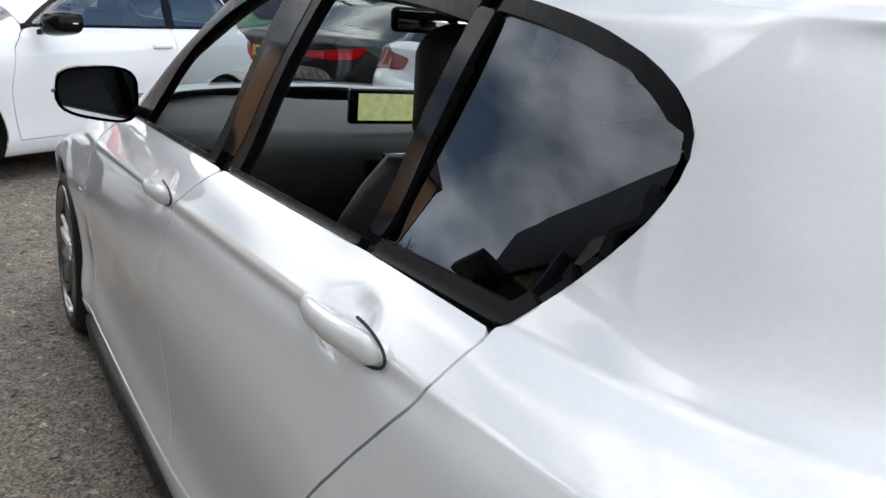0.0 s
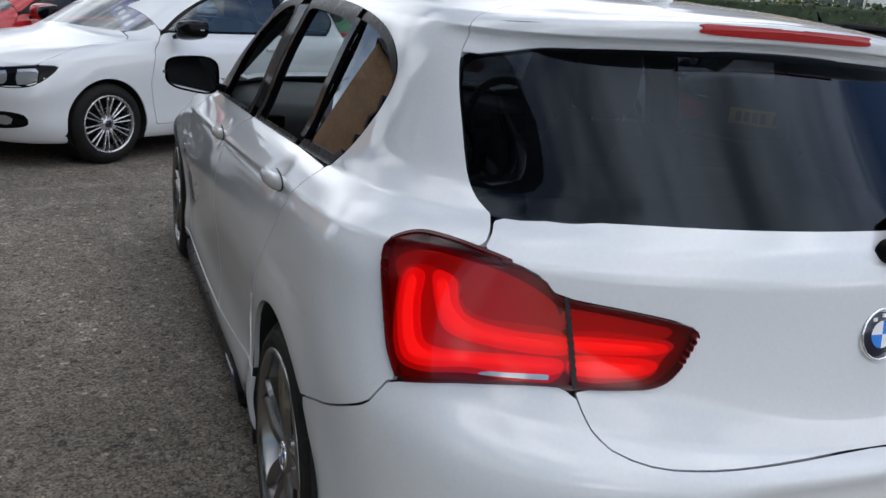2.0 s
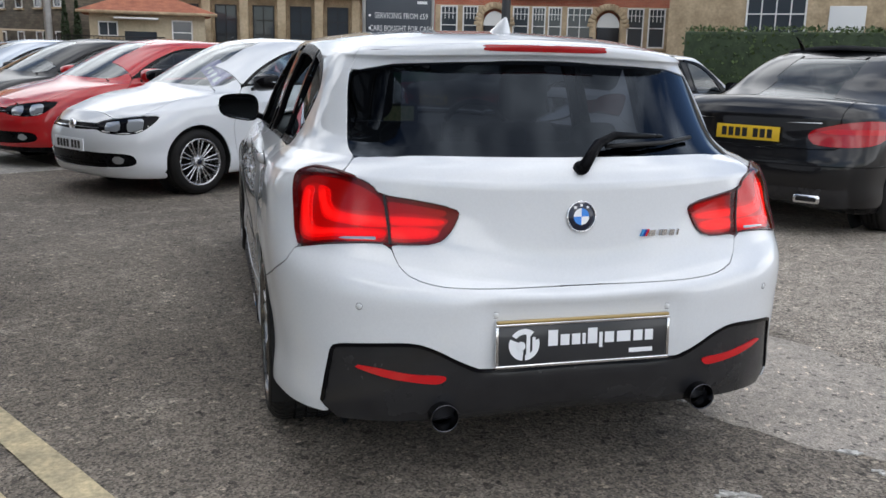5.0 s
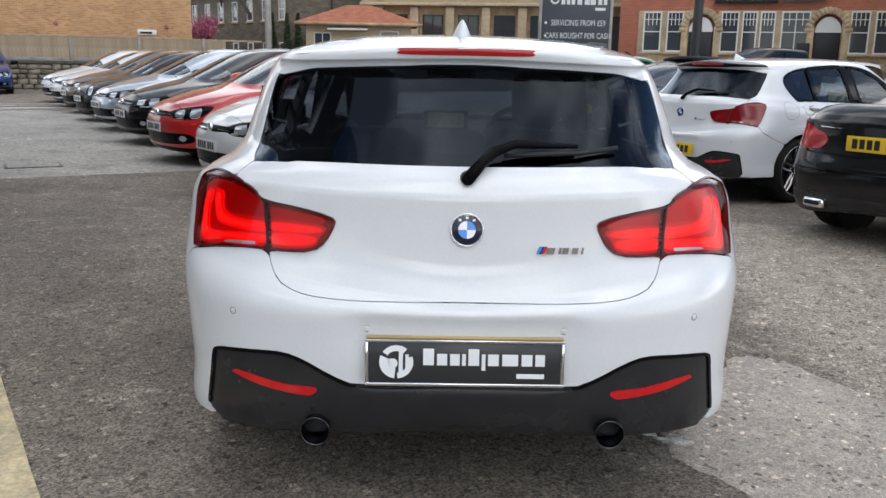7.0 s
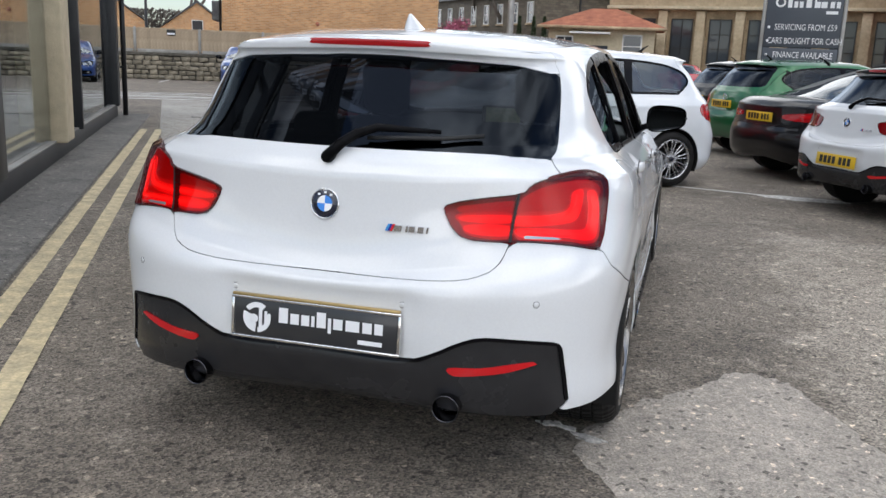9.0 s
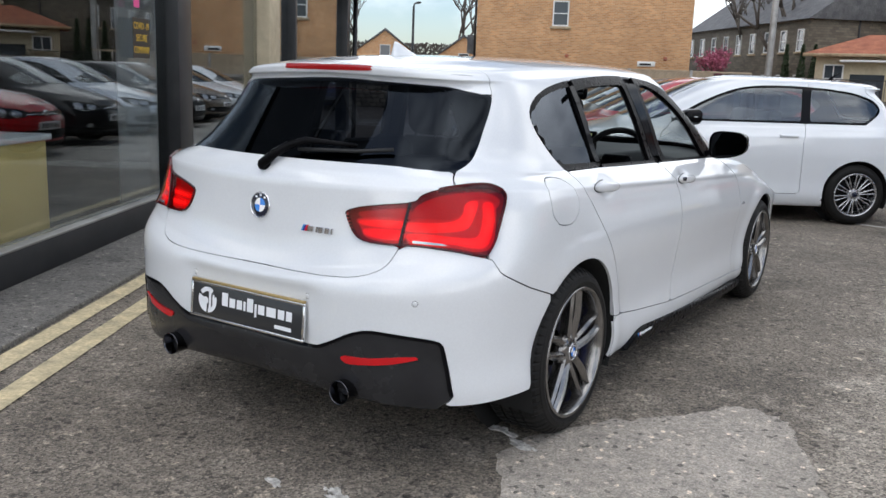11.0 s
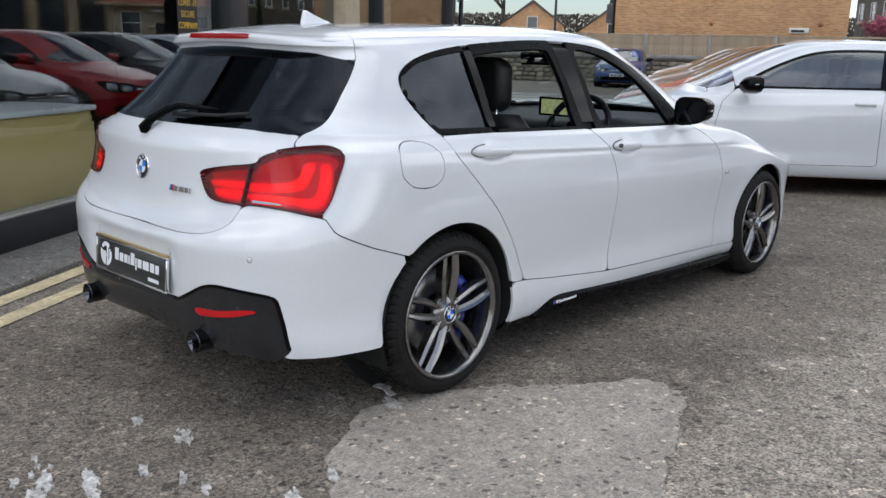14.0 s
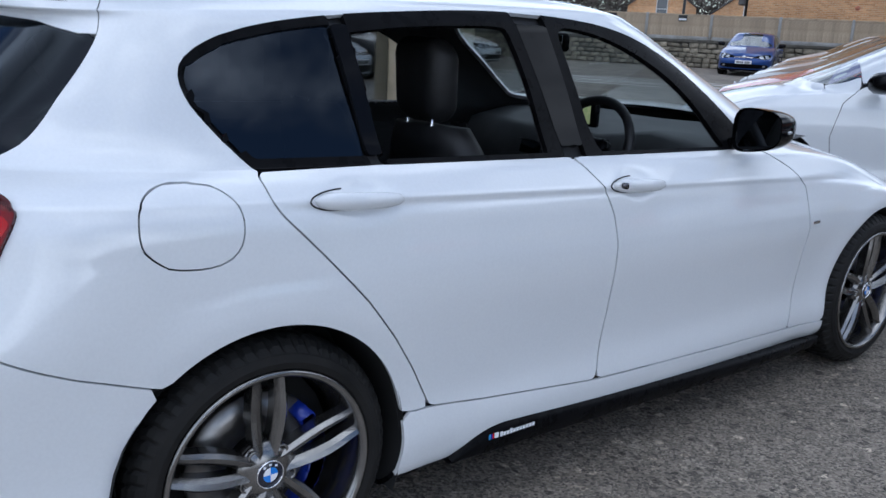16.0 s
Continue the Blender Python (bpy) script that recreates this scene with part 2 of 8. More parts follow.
def bm_box(sx, sy, sz, m=Matrix(), bevel=0.0, seg=2, bm=None):
    own = bm or bmesh.new()
    r = bmesh.ops.create_cube(own, size=1.0, matrix=m @ Matrix.Diagonal((sx, sy, sz, 1)))
    if bevel:
        vs = set(r["verts"])
        es = [e for e in own.edges if e.verts[0] in vs and e.verts[1] in vs]
        bmesh.ops.bevel(own, geom=es, offset=bevel, segments=seg, affect="EDGES", profile=0.5)
    return own


def bm_cyl(r1, r2, depth, m=Matrix(), seg=24, bevel=0.0, bm=None):
    own = bm or bmesh.new()
    r = bmesh.ops.create_cone(own, cap_ends=True, segments=seg, radius1=r1, radius2=r2, depth=depth, matrix=m)
    if bevel:
        vs = set(r["verts"])
        es = [e for e in own.edges if e.verts[0] in vs and e.verts[1] in vs and e.calc_face_angle(0) > 0.7]
        bmesh.ops.bevel(own, geom=es, offset=bevel, segments=2, affect="EDGES", profile=0.5)
    return own


def lathe(profile, seg=48, m=Matrix(), bm=None, closed=False):
    """Turns (radius, axial) pairs round the local x axis."""
    own = bm or bmesh.new()
    n = len(profile)
    rows = []
    for i in range(seg):
        a = 2 * math.pi * i / seg
        rows.append([own.verts.new(m @ Vector((ax, r * math.cos(a), r * math.sin(a)))) for r, ax in profile])
    for i in range(seg):
        p, q = rows[i], rows[(i + 1) % seg]
        for k in range(n if closed else n - 1):
            own.faces.new((p[k], p[(k + 1) % n], q[(k + 1) % n], q[k]))
    bmesh.ops.recalc_face_normals(own, faces=own.faces)
    return own


def bm_prism(outline, y0, y1, m=Matrix(), bevel=0.0, bm=None):
    """A flat outline of (u, v) pairs in the local xz plane, thickened from y0 to y1."""
    own = bm or bmesh.new()
    a = [own.verts.new(m @ Vector((u, y0, v))) for u, v in outline]
    b = [own.verts.new(m @ Vector((u, y1, v))) for u, v in outline]
    fs = [own.faces.new(a), own.faces.new(list(reversed(b)))]
    n = len(outline)
    for i in range(n):
        fs.append(own.faces.new((a[i], b[i], b[(i + 1) % n], a[(i + 1) % n])))
    bmesh.ops.recalc_face_normals(own, faces=fs)
    if bevel:
        es = [e for f in fs[:2] for e in f.edges]
        bmesh.ops.bevel(own, geom=es, offset=bevel, segments=2, affect="EDGES", profile=0.5)
    return own


def tube(points, radius, seg=10, m=Matrix(), bm=None, radii=None):
    own = bm or bmesh.new()
    pts = [Vector(p) for p in points]
    rings = []
    up = Vector((0, 0, 1))
    for i, p in enumerate(pts):
        d = (pts[min(i + 1, len(pts) - 1)] - pts[max(i - 1, 0)]).normalized()
        s = d.cross(up if abs(d.z) < 0.95 else Vector((1, 0, 0))).normalized()
        t = s.cross(d)
        r = radii[i] if radii else radius
        rings.append([own.verts.new(m @ (p + s * r * math.cos(2 * math.pi * k / seg) + t * r * math.sin(2 * math.pi * k / seg))) for k in range(seg)])
    for a, b in zip(rings, rings[1:]):
        for k in range(seg):
            own.faces.new((a[k], a[(k + 1) % seg], b[(k + 1) % seg], b[k]))
    own.faces.new(list(reversed(rings[0])))
    own.faces.new(rings[-1])
    bmesh.ops.recalc_face_normals(own, faces=own.faces)
    return own


def sheet(rows, m=Matrix(), bm=None):
    own = bm or bmesh.new()
    g = [[own.verts.new(m @ Vector(p)) for p in r] for r in rows]
    for a, b in zip(g, g[1:]):
        for k in range(len(a) - 1):
            own.faces.new((a[k], a[k + 1], b[k + 1], b[k]))
    return own


def curve(pts, closed=True, sub=6):
    """Catmull-Rom through the points; a point given twice stays a corner."""
    p = np.array(pts, float)
    n = len(p)
    out = []
    for i in range(n if closed else n - 1):
        a, b = p[i], p[(i + 1) % n]
        if np.allclose(a, b):
            continue
        pa = p[(i - 1) % n] if closed else p[max(i - 1, 0)]
        pb = p[(i + 2) % n] if closed else p[min(i + 2, n - 1)]
        ta = (b - pa) / 2 if not np.allclose(pa, a) else (b - a) * 0.5
        tb = (pb - a) / 2 if not np.allclose(pb, b) else (b - a) * 0.5
        for k in range(sub):
            t = k / sub
            out.append((2 * t**3 - 3 * t**2 + 1) * a + (t**3 - 2 * t**2 + t) * ta + (-2 * t**3 + 3 * t**2) * b + (t**3 - t**2) * tb)
    if not closed:
        out.append(p[-1])
    return np.array(out)


def sdf(poly, U, V):
    """Signed distance to a closed outline, negative inside."""
    u, v = U.ravel(), V.ravel()
    best = np.full(u.shape, 1e9)
    inside = np.zeros(u.shape, bool)
    n = len(poly)
    for i in range(n):
        ax, ay = poly[i]
        bx, by = poly[(i + 1) % n]
        dx, dy = bx - ax, by - ay
        q = dx * dx + dy * dy
        if q < 1e-12:
            continue
        t = np.clip(((u - ax) * dx + (v - ay) * dy) / q, 0, 1)
        best = np.minimum(best, (u - ax - t * dx) ** 2 + (v - ay - t * dy) ** 2)
        if ay != by:
            c = ((ay > v) != (by > v)) & (u < (bx - ax) * (v - ay) / (by - ay) + ax)
            inside ^= c
    d = np.sqrt(best)
    return np.where(inside, -d, d).reshape(U.shape)


def ring(w, z, y0, zr, L, n, y1, zf, Lf=0.5, nf=2.4, slope=0.0, drop=0.0, tr=0.012, tf=0.02, crease=False, bow=0.0):
    """One level line of a car body: half width and height at the side, rear end, front end."""
    return dict(w=w, z=z, y0=y0, zr=zr, L=L, n=n, y1=y1, zf=zf, Lf=Lf, nf=nf, slope=slope, drop=drop, tr=tr, tf=tf, crease=crease, bow=bow)


def loft(rings, nr=36, ns=150, nf=26, sub=6, mid=1.85):
    cols = []
    for r in rings:
        th = np.linspace(0, np.pi / 2, nr)
        yr = r["y0"] + r["L"] * (1 - np.cos(th) ** (2 / r["n"]))
        sr = np.sin(th) ** (2 / r["n"])
        ys = np.linspace(r["y0"] + r["L"], r["y1"] - r["Lf"], ns)[1:-1]
        ph = np.linspace(np.pi / 2, 0, nf)
        yf = r["y1"] - r["Lf"] * (1 - np.cos(ph) ** (2 / r["nf"]))
        sf = np.sin(ph) ** (2 / r["nf"])
        y = np.concatenate([yr, ys, yf])
        s = np.concatenate([sr, np.ones(ns - 2), sf])
        prof = 1 - r["tr"] * (np.clip(mid - y, 0, None) / 1.3) ** 2 - r["tf"] * (np.clip(y - mid, 0, None) / 1.6) ** 2
        x = r["w"] * prof * s
        z = r["z"] + r["slope"] * (y - mid) - r["drop"] * (np.clip(y - 2.75, 0, None) / 1.3) ** 2 - r["bow"] * ((y - mid) / 1.2) ** 2
        br = np.concatenate([sr**1.5, np.ones(ns - 2 + nf)])
        bf = np.concatenate([np.ones(nr + ns - 2), sf**1.5])
        z = r["zr"] + (z - r["zr"]) * br
        z = r["zf"] + (z - r["zf"]) * bf
        cols.append(np.stack([x, y, z], 1))
    C = np.array(cols)
    K = len(C)
    D = np.maximum(np.linalg.norm(np.diff(C, axis=0), axis=2), 1e-4)[:, :, None]
    out = []
    for k in range(K - 1):
        d = D[k]
        sec = (C[k + 1] - C[k]) / d

        def tangent(j, fwd):
            if j == 0:
                return (C[1] - C[0]) / D[0]
            if j == K - 1:
                return (C[-1] - C[-2]) / D[-1]
            if rings[j]["crease"]:
                return sec
            a, b = (C[j] - C[j - 1]) / D[j - 1], (C[j + 1] - C[j]) / D[j]
            return (a * D[j] + b * D[j - 1]) / (D[j] + D[j - 1])
        t0, t1 = tangent(k, True), tangent(k + 1, False)
        for q in range(sub):
            t = q / sub
            out.append((2 * t**3 - 3 * t**2 + 1) * C[k] + (t**3 - 2 * t**2 + t) * d * t0 + (-2 * t**3 + 3 * t**2) * C[k + 1] + (t**3 - t**2) * d * t1)
    out.append(C[-1])
    P = np.array(out).transpose(1, 0, 2).copy()
    P[0, :, 0] = 0.0
    P[-1, :, 0] = 0.0
    P[:, -1, 0] = 0.0
    P[:, :, 0] = np.maximum(P[:, :, 0], 0.0)
    return P


def clip(P, S):
    """The part of the grid where S <= 0, cut along S = 0."""
    ins = S <= 0
    nu, nv = S.shape
    c = ins[:-1, :-1].astype(int) + ins[1:, :-1] + ins[1:, 1:] + ins[:-1, 1:]
    ids, verts, faces = {}, [], []

    def vid(i, j):
        key = (i, j)
        if key not in ids:
            ids[key] = len(verts)
            verts.append(P[i, j])
        return ids[key]

    def eid(a, b):
        key = (a, b) if a < b else (b, a)
        if key not in ids:
            sa, sb = S[key[0]], S[key[1]]
            t = min(max(sa / (sa - sb), 0.001), 0.999)
            ids[key] = len(verts)
            verts.append(P[key[0]] * (1 - t) + P[key[1]] * t)
        return ids[key]
    for i, j in np.argwhere(c > 0):
        cs = ((i, j), (i + 1, j), (i + 1, j + 1), (i, j + 1))
        cs = tuple((int(a), int(b)) for a, b in cs)
        f = []
        for k in range(4):
            a, b = cs[k], cs[(k + 1) % 4]
            if ins[a]:
                f.append(vid(*a))
            if ins[a] != ins[b]:
                f.append(eid(a, b))
        if len(f) >= 3:
            faces.append(f)
    return np.array(verts).reshape(-1, 3), faces


def both(verts, faces):
    """The half and its mirror image, welded on the middle plane."""
    n = len(verts)
    mid = np.abs(verts[:, 0]) < 1e-6
    mapping, extra = np.zeros(n, int), []
    for i in range(n):
        if mid[i]:
            mapping[i] = i
        else:
            mapping[i] = n + len(extra)
            extra.append(verts[i] * (-1, 1, 1))
    v = np.vstack([verts, np.array(extra).reshape(-1, 3)])
    return v, faces + [[int(mapping[i]) for i in reversed(f)] for f in faces]


def clean(verts, faces):
    """Merge doubles and drop collapsed faces."""
    key, new_i, out = {}, [], []
    for p in np.round(verts, 5):
        k = tuple(p)
        if k not in key:
            key[k] = len(out)
            out.append(p)
        new_i.append(key[k])
    fs = []
    for f in faces:
        g = []
        for i in f:
            q = new_i[i]
            if not g or (q != g[-1] and q != g[0]):
                g.append(q)
        if len(g) >= 3:
            fs.append(g)
    return np.array(out), fs


def normals(verts, faces):
    N = np.zeros_like(verts)
    for f in faces:
        p = verts[f]
        nrm = np.zeros(3)
        for k in range(1, len(f) - 1):
            nrm += np.cross(p[k] - p[0], p[k + 1] - p[0])
        for i in f:
            N[i] += nrm
    return N / np.maximum(np.linalg.norm(N, axis=1), 1e-12)[:, None]


def panel(name, P, S, material, parent, label="", mirror=True, side=1, flange=0.012, lift=0.0, S_left=None):
    """A body panel: the clipped skin with edges turned inwards."""
    v, f = clip(P, S)
    if not f:
        return parent
    if mirror and S_left is not None:
        v2, f2 = clip(P, S_left)
        f = f + [[i + len(v) for i in reversed(q)] for q in f2]
        v = np.vstack([v, v2 * (-1, 1, 1)])
    elif mirror:
        v, f = both(v, f)
    elif side < 0:
        v, f = v * (-1, 1, 1), [list(reversed(q)) for q in f]
    v, f = clean(v, f)
    N = normals(v, f)
    v = v + N * lift
    if flange:
        used = {}
        for q in f:
            for a, b in zip(q, q[1:] + q[:1]):
                used[(a, b)] = used.get((a, b), 0) + 1
        edge = [(a, b) for (a, b) in used if (b, a) not in used]
        top, low, vv = {}, {}, list(v)
        for a, b in edge:
            for i in (a, b):
                if i not in top:
                    top[i] = len(vv)
                    vv.append(v[i])
                    low[i] = len(vv)
                    vv.append(v[i] - N[i] * flange)
            f.append([top[a], low[a], low[b], top[b]])
        v = np.array(vv)
    return raw(name, v, f, material, parent, label)

# ---------------------------------------------------------------- wheels


def spoke_bm(bm, r0, r1, a0, a1, w0, w1, x0, x1, deep, n=7, curl=0.0):
    """One spoke from radius r0 to r1; angles a0 to a1; front face at x0 to x1, ridge in the middle."""
    secs = []
    for i in range(n):
        t = i / (n - 1)
        r, a, w = r0 + (r1 - r0) * t, a0 + (a1 - a0) * t ** 0.8, w0 + (w1 - w0) * t
        x = x0 + (x1 - x0) * t + curl * math.sin(math.pi * t)
        c, s = math.cos(a), math.sin(a)
        row = []
        for u, h in ((-0.5, -deep), (-0.5, -0.006), (-0.28, 0.0), (0.12, 0.006), (0.5, -0.010), (0.5, -deep)):
            uu = u * w
            row.append(bm.verts.new((x + h, r * c - uu * s, r * s + uu * c)))
        secs.append(row)
    m = len(secs[0])
    fs = []
    for p, q in zip(secs, secs[1:]):
        for k in range(m):
            fs.append(bm.faces.new((p[k], p[(k + 1) % m], q[(k + 1) % m], q[k])))
    fs.append(bm.faces.new(secs[0]))
    fs.append(bm.faces.new(list(reversed(secs[-1]))))
    bmesh.ops.recalc_face_normals(bm, faces=fs)


def blade_bm(bm, r0, r1, a, sgn, n=11):
    """One of two leaf-shaped blades of a spoke: bowed outwards, with a sharp ridge and sloping flanks."""
    secs = []
    c, s = math.cos(a), math.sin(a)
    for i in range(n):
        t = i / (n - 1)
        r = r0 + (r1 - r0) * t
        mid = sgn * (0.014 + 0.017 * math.sin(math.pi * min(1.0, t * 1.25) ** 1.1 * 0.62) - 0.004 * t * t)
        wd = 0.026 + 0.006 * math.sin(math.pi * t) - 0.004 * t
        x = -0.020 + 0.014 * t + 0.007 * math.sin(math.pi * t)
        row = []
        for u, hgt in ((-0.55, -0.040), (-0.5, -0.014), (-0.18, -0.003), (0.22, 0.003), (0.5, -0.007), (0.55, -0.040)):
            uu = mid + sgn * u * wd
            row.append(bm.verts.new((x + hgt, r * c - uu * s, r * s + uu * c)))
        secs.append(row)
    m = len(secs[0])
    fs = []
    for p, q in zip(secs, secs[1:]):
        for k in range(m):
            fs.append(bm.faces.new((p[k], p[(k + 1) % m], q[(k + 1) % m], q[k])))
    fs.append(bm.faces.new(secs[0]))
    fs.append(bm.faces.new(list(reversed(secs[-1]))))
    bmesh.ops.recalc_face_normals(bm, faces=fs)
    for f in fs:
        f.smooth = False


def disc(r, x0, x1, seg=32, bm=None, m=Matrix()):
    return lathe([(0.0005, x1), (r - 0.001, x1), (r, x1 - 0.001), (r, x0)], seg, m, bm)


def quadrant(bm, r, x, k, seg=8):
    c = bm.verts.new((x, 0, 0))
    ring_v = [bm.verts.new((x, r * math.cos(math.pi / 2 * (k + i / seg)), r * math.sin(math.pi / 2 * (k + i / seg)))) for i in range(seg + 1)]
    for a, b in zip(ring_v, ring_v[1:]):
        bm.faces.new((c, a, b))


def roundel(parent, r, m, deep=0.004, name="badge"):
    """Round badge: chrome rim, dark ring, blue and white quarters; faces local +x."""
    base = part(name, lathe([(r * 0.9, -deep), (r, -deep), (r, deep * 0.6), (r * 0.95, deep), (r * 0.9, deep * 0.8), (r * 0.9, 0)], 40), M["chrome"], parent)
    base.matrix_local = m
    part("badge_ring", disc(r * 0.91, -deep, deep * 0.55, 40), M["badge_dark"], base)
    for mat, ks in (("badge_blue", (0, 2)), ("badge_white", (1, 3))):
        for k in ks:
            bm = bmesh.new()
            quadrant(bm, r * 0.52, deep * 0.7, k)
            part("badge_quarter", bm, M[mat], base, smooth=False)
    for k in range(3):
        a = math.pi / 2 + (k - 1) * 0.62
        bm = bm_box(deep * 0.3, r * 0.17, r * 0.14, Matrix.Translation((deep * 0.65, r * 0.71 * math.cos(a), r * 0.71 * math.sin(a))))
        part("badge_mark", bm, M["badge_white"], base, smooth=False)
    return base


def car_wheel(parent, m, R=0.318, rim=0.232, width=0.235, style="m", deep=0.03, alloy="alloy", flip=False, far=False):
    """A wheel whose outside faces local +x, its centre at the outer rim plane."""
    w = new("wheel")
    w.parent = parent
    w.matrix_local = m
    h = width
    prof = [(rim - 0.004, -0.012), (rim + 0.006, 0.004), (rim + 0.02, 0.008), (R - 0.050, 0.008), (R - 0.034, 0.003)]
    first = len(prof)
    prof += [(R - 0.031, -0.001), (R - 0.016, -0.011), (R - 0.006, -0.024), (R - 0.002, -0.038)]
    x = -0.038
    tread = (h - 0.076) / 4
    for k in range(4):
        a, b = x - k * tread, x - (k + 1) * tread
        prof += [(R, a - 0.004), (R, b + 0.005)]
        if k < 3:
            prof += [(R - 0.008, b + 0.004), (R - 0.008, b - 0.003)]
    prof += [(R - 0.002, -h + 0.036), (R - 0.012, -h + 0.020)]
    last = len(prof)
    prof += [(R - 0.05, -h), (rim + 0.01, -h + 0.004), (rim - 0.004, -h + 0.02)]
    if far:
        ty = part("tyre", lathe(prof, 36), M["tyre"], w)
    else:
        # cross grooves slanting over the shoulders and ribs
        seg = 240
        vs, fs, np_ = [], [], len(prof)
        for i in range(seg):
            a = 2 * math.pi * i / seg
            for k, (r, ax) in enumerate(prof):
                if first < k < last and (i + int(abs(ax + h / 2) * 45)) % 4 == 0:
                    r -= 0.0065
                vs.append((ax, r * math.cos(a), r * math.sin(a)))
        for i in range(seg):
            for k in range(np_ - 1):
                p0, q0 = i * np_ + k, ((i + 1) % seg) * np_ + k
                fs.append([p0, q0, q0 + 1, p0 + 1])
        ty = raw("tyre", vs, fs, M["tyre"], w, smooth=False)
    # barrel and lip
    rb = [(rim, -0.006), (rim + 0.003, 0.005), (rim - 0.004, 0.009), (rim - 0.012, 0.004), (rim - 0.017, -0.012), (rim - 0.026, -0.05), (rim - 0.03, -h + 0.03), (rim - 0.004, -h + 0.01)]
    rm = part("rim", lathe(rb, 36 if far else 64), M[alloy], w)
    if style == "m":
        for k in range(5):
            a = 2 * math.pi * k / 5 + math.radians(90)
            bm = bmesh.new()
            for sgn in (-1, 1):
                blade_bm(bm, 0.034, rim - 0.006, a, sgn)
            part("spoke", bm, M[alloy], rm, smooth=False)
        for k in range(5):
            a = 2 * math.pi * (k + 0.5) / 5 + math.radians(90)
            mm = Matrix.Translation((-0.022, 0.056 * math.cos(a), 0.056 * math.sin(a)))
            part("bolt_well", lathe([(0.011, -0.03), (0.011, 0.004), (0.0145, 0.006), (0.0165, 0.004), (0.0165, -0.03)], 16, mm), M[alloy], rm)
            part("wheel_bolt", bm_cyl(0.009, 0.009, 0.016, mm @ Matrix.Translation((-0.018, 0, 0)) @ Matrix.Rotation(math.pi / 2, 4, "Y"), 6), M["dark_chrome"], rm)
        part("hub", lathe([(0.0005, -0.012), (0.036, -0.012), (0.046, -0.018), (0.072, -0.026), (0.076, -0.05), (0.05, -0.06)], 36), M[alloy], rm)
        roundel(rm, 0.034, Matrix.Translation((-0.011, 0, 0)), 0.004, "wheel_centre_cap")
    else:
        n = 10 if style == "multi" else 5
        for k in range(n):
            a = 2 * math.pi * k / n + 0.2
            bm = bmesh.new()
            for sgn in (-1, 1):
                if style == "multi":
                    spoke_bm(bm, 0.045, rim - 0.008, a + sgn * 0.12, a + sgn * 0.115, 0.014, 0.014, -0.02, -0.006, 0.03)
                else:
                    spoke_bm(bm, 0.045, rim - 0.008, a + sgn * 0.28, a + sgn * 0.16, 0.030, 0.026, -0.024, -0.006, 0.035)
            part("spoke", bm, M[alloy], rm)
        part("hub", lathe([(0.0005, -0.014), (0.03, -0.014), (0.05, -0.020), (0.066, -0.026), (0.066, -0.06)], 28), M[alloy], rm)
        part("wheel_centre_cap", disc(0.028, -0.014, -0.010, 20), M["badge_dark"], rm)
    if not far:
        part("brake_disc", lathe([(0.07, -0.085), (0.165, -0.085), (0.166, -0.1), (0.07, -0.1)], 40, closed=True), M["steel"], w)
        bm = bmesh.new()
        for i in range(8):
            a = radians(-40 + 75 * i / 7)
            bm_box(0.07, 0.034, 0.075, Matrix.Rotation(a, 4, "X") @ Matrix.Translation((-0.085, 0.145, 0)) @ Matrix.Rotation(0.0, 4, "X"), bm=bm)
        part("brake_caliper", bm, M["caliper"] if style == "m" else M["steel"], w)
    bm = disc(rim - 0.035, -0.15, -0.13, 24)
    part("brake_shield", bm, M["under"], w)
    return w


# ---------------------------------------------------------------- the white hatchback


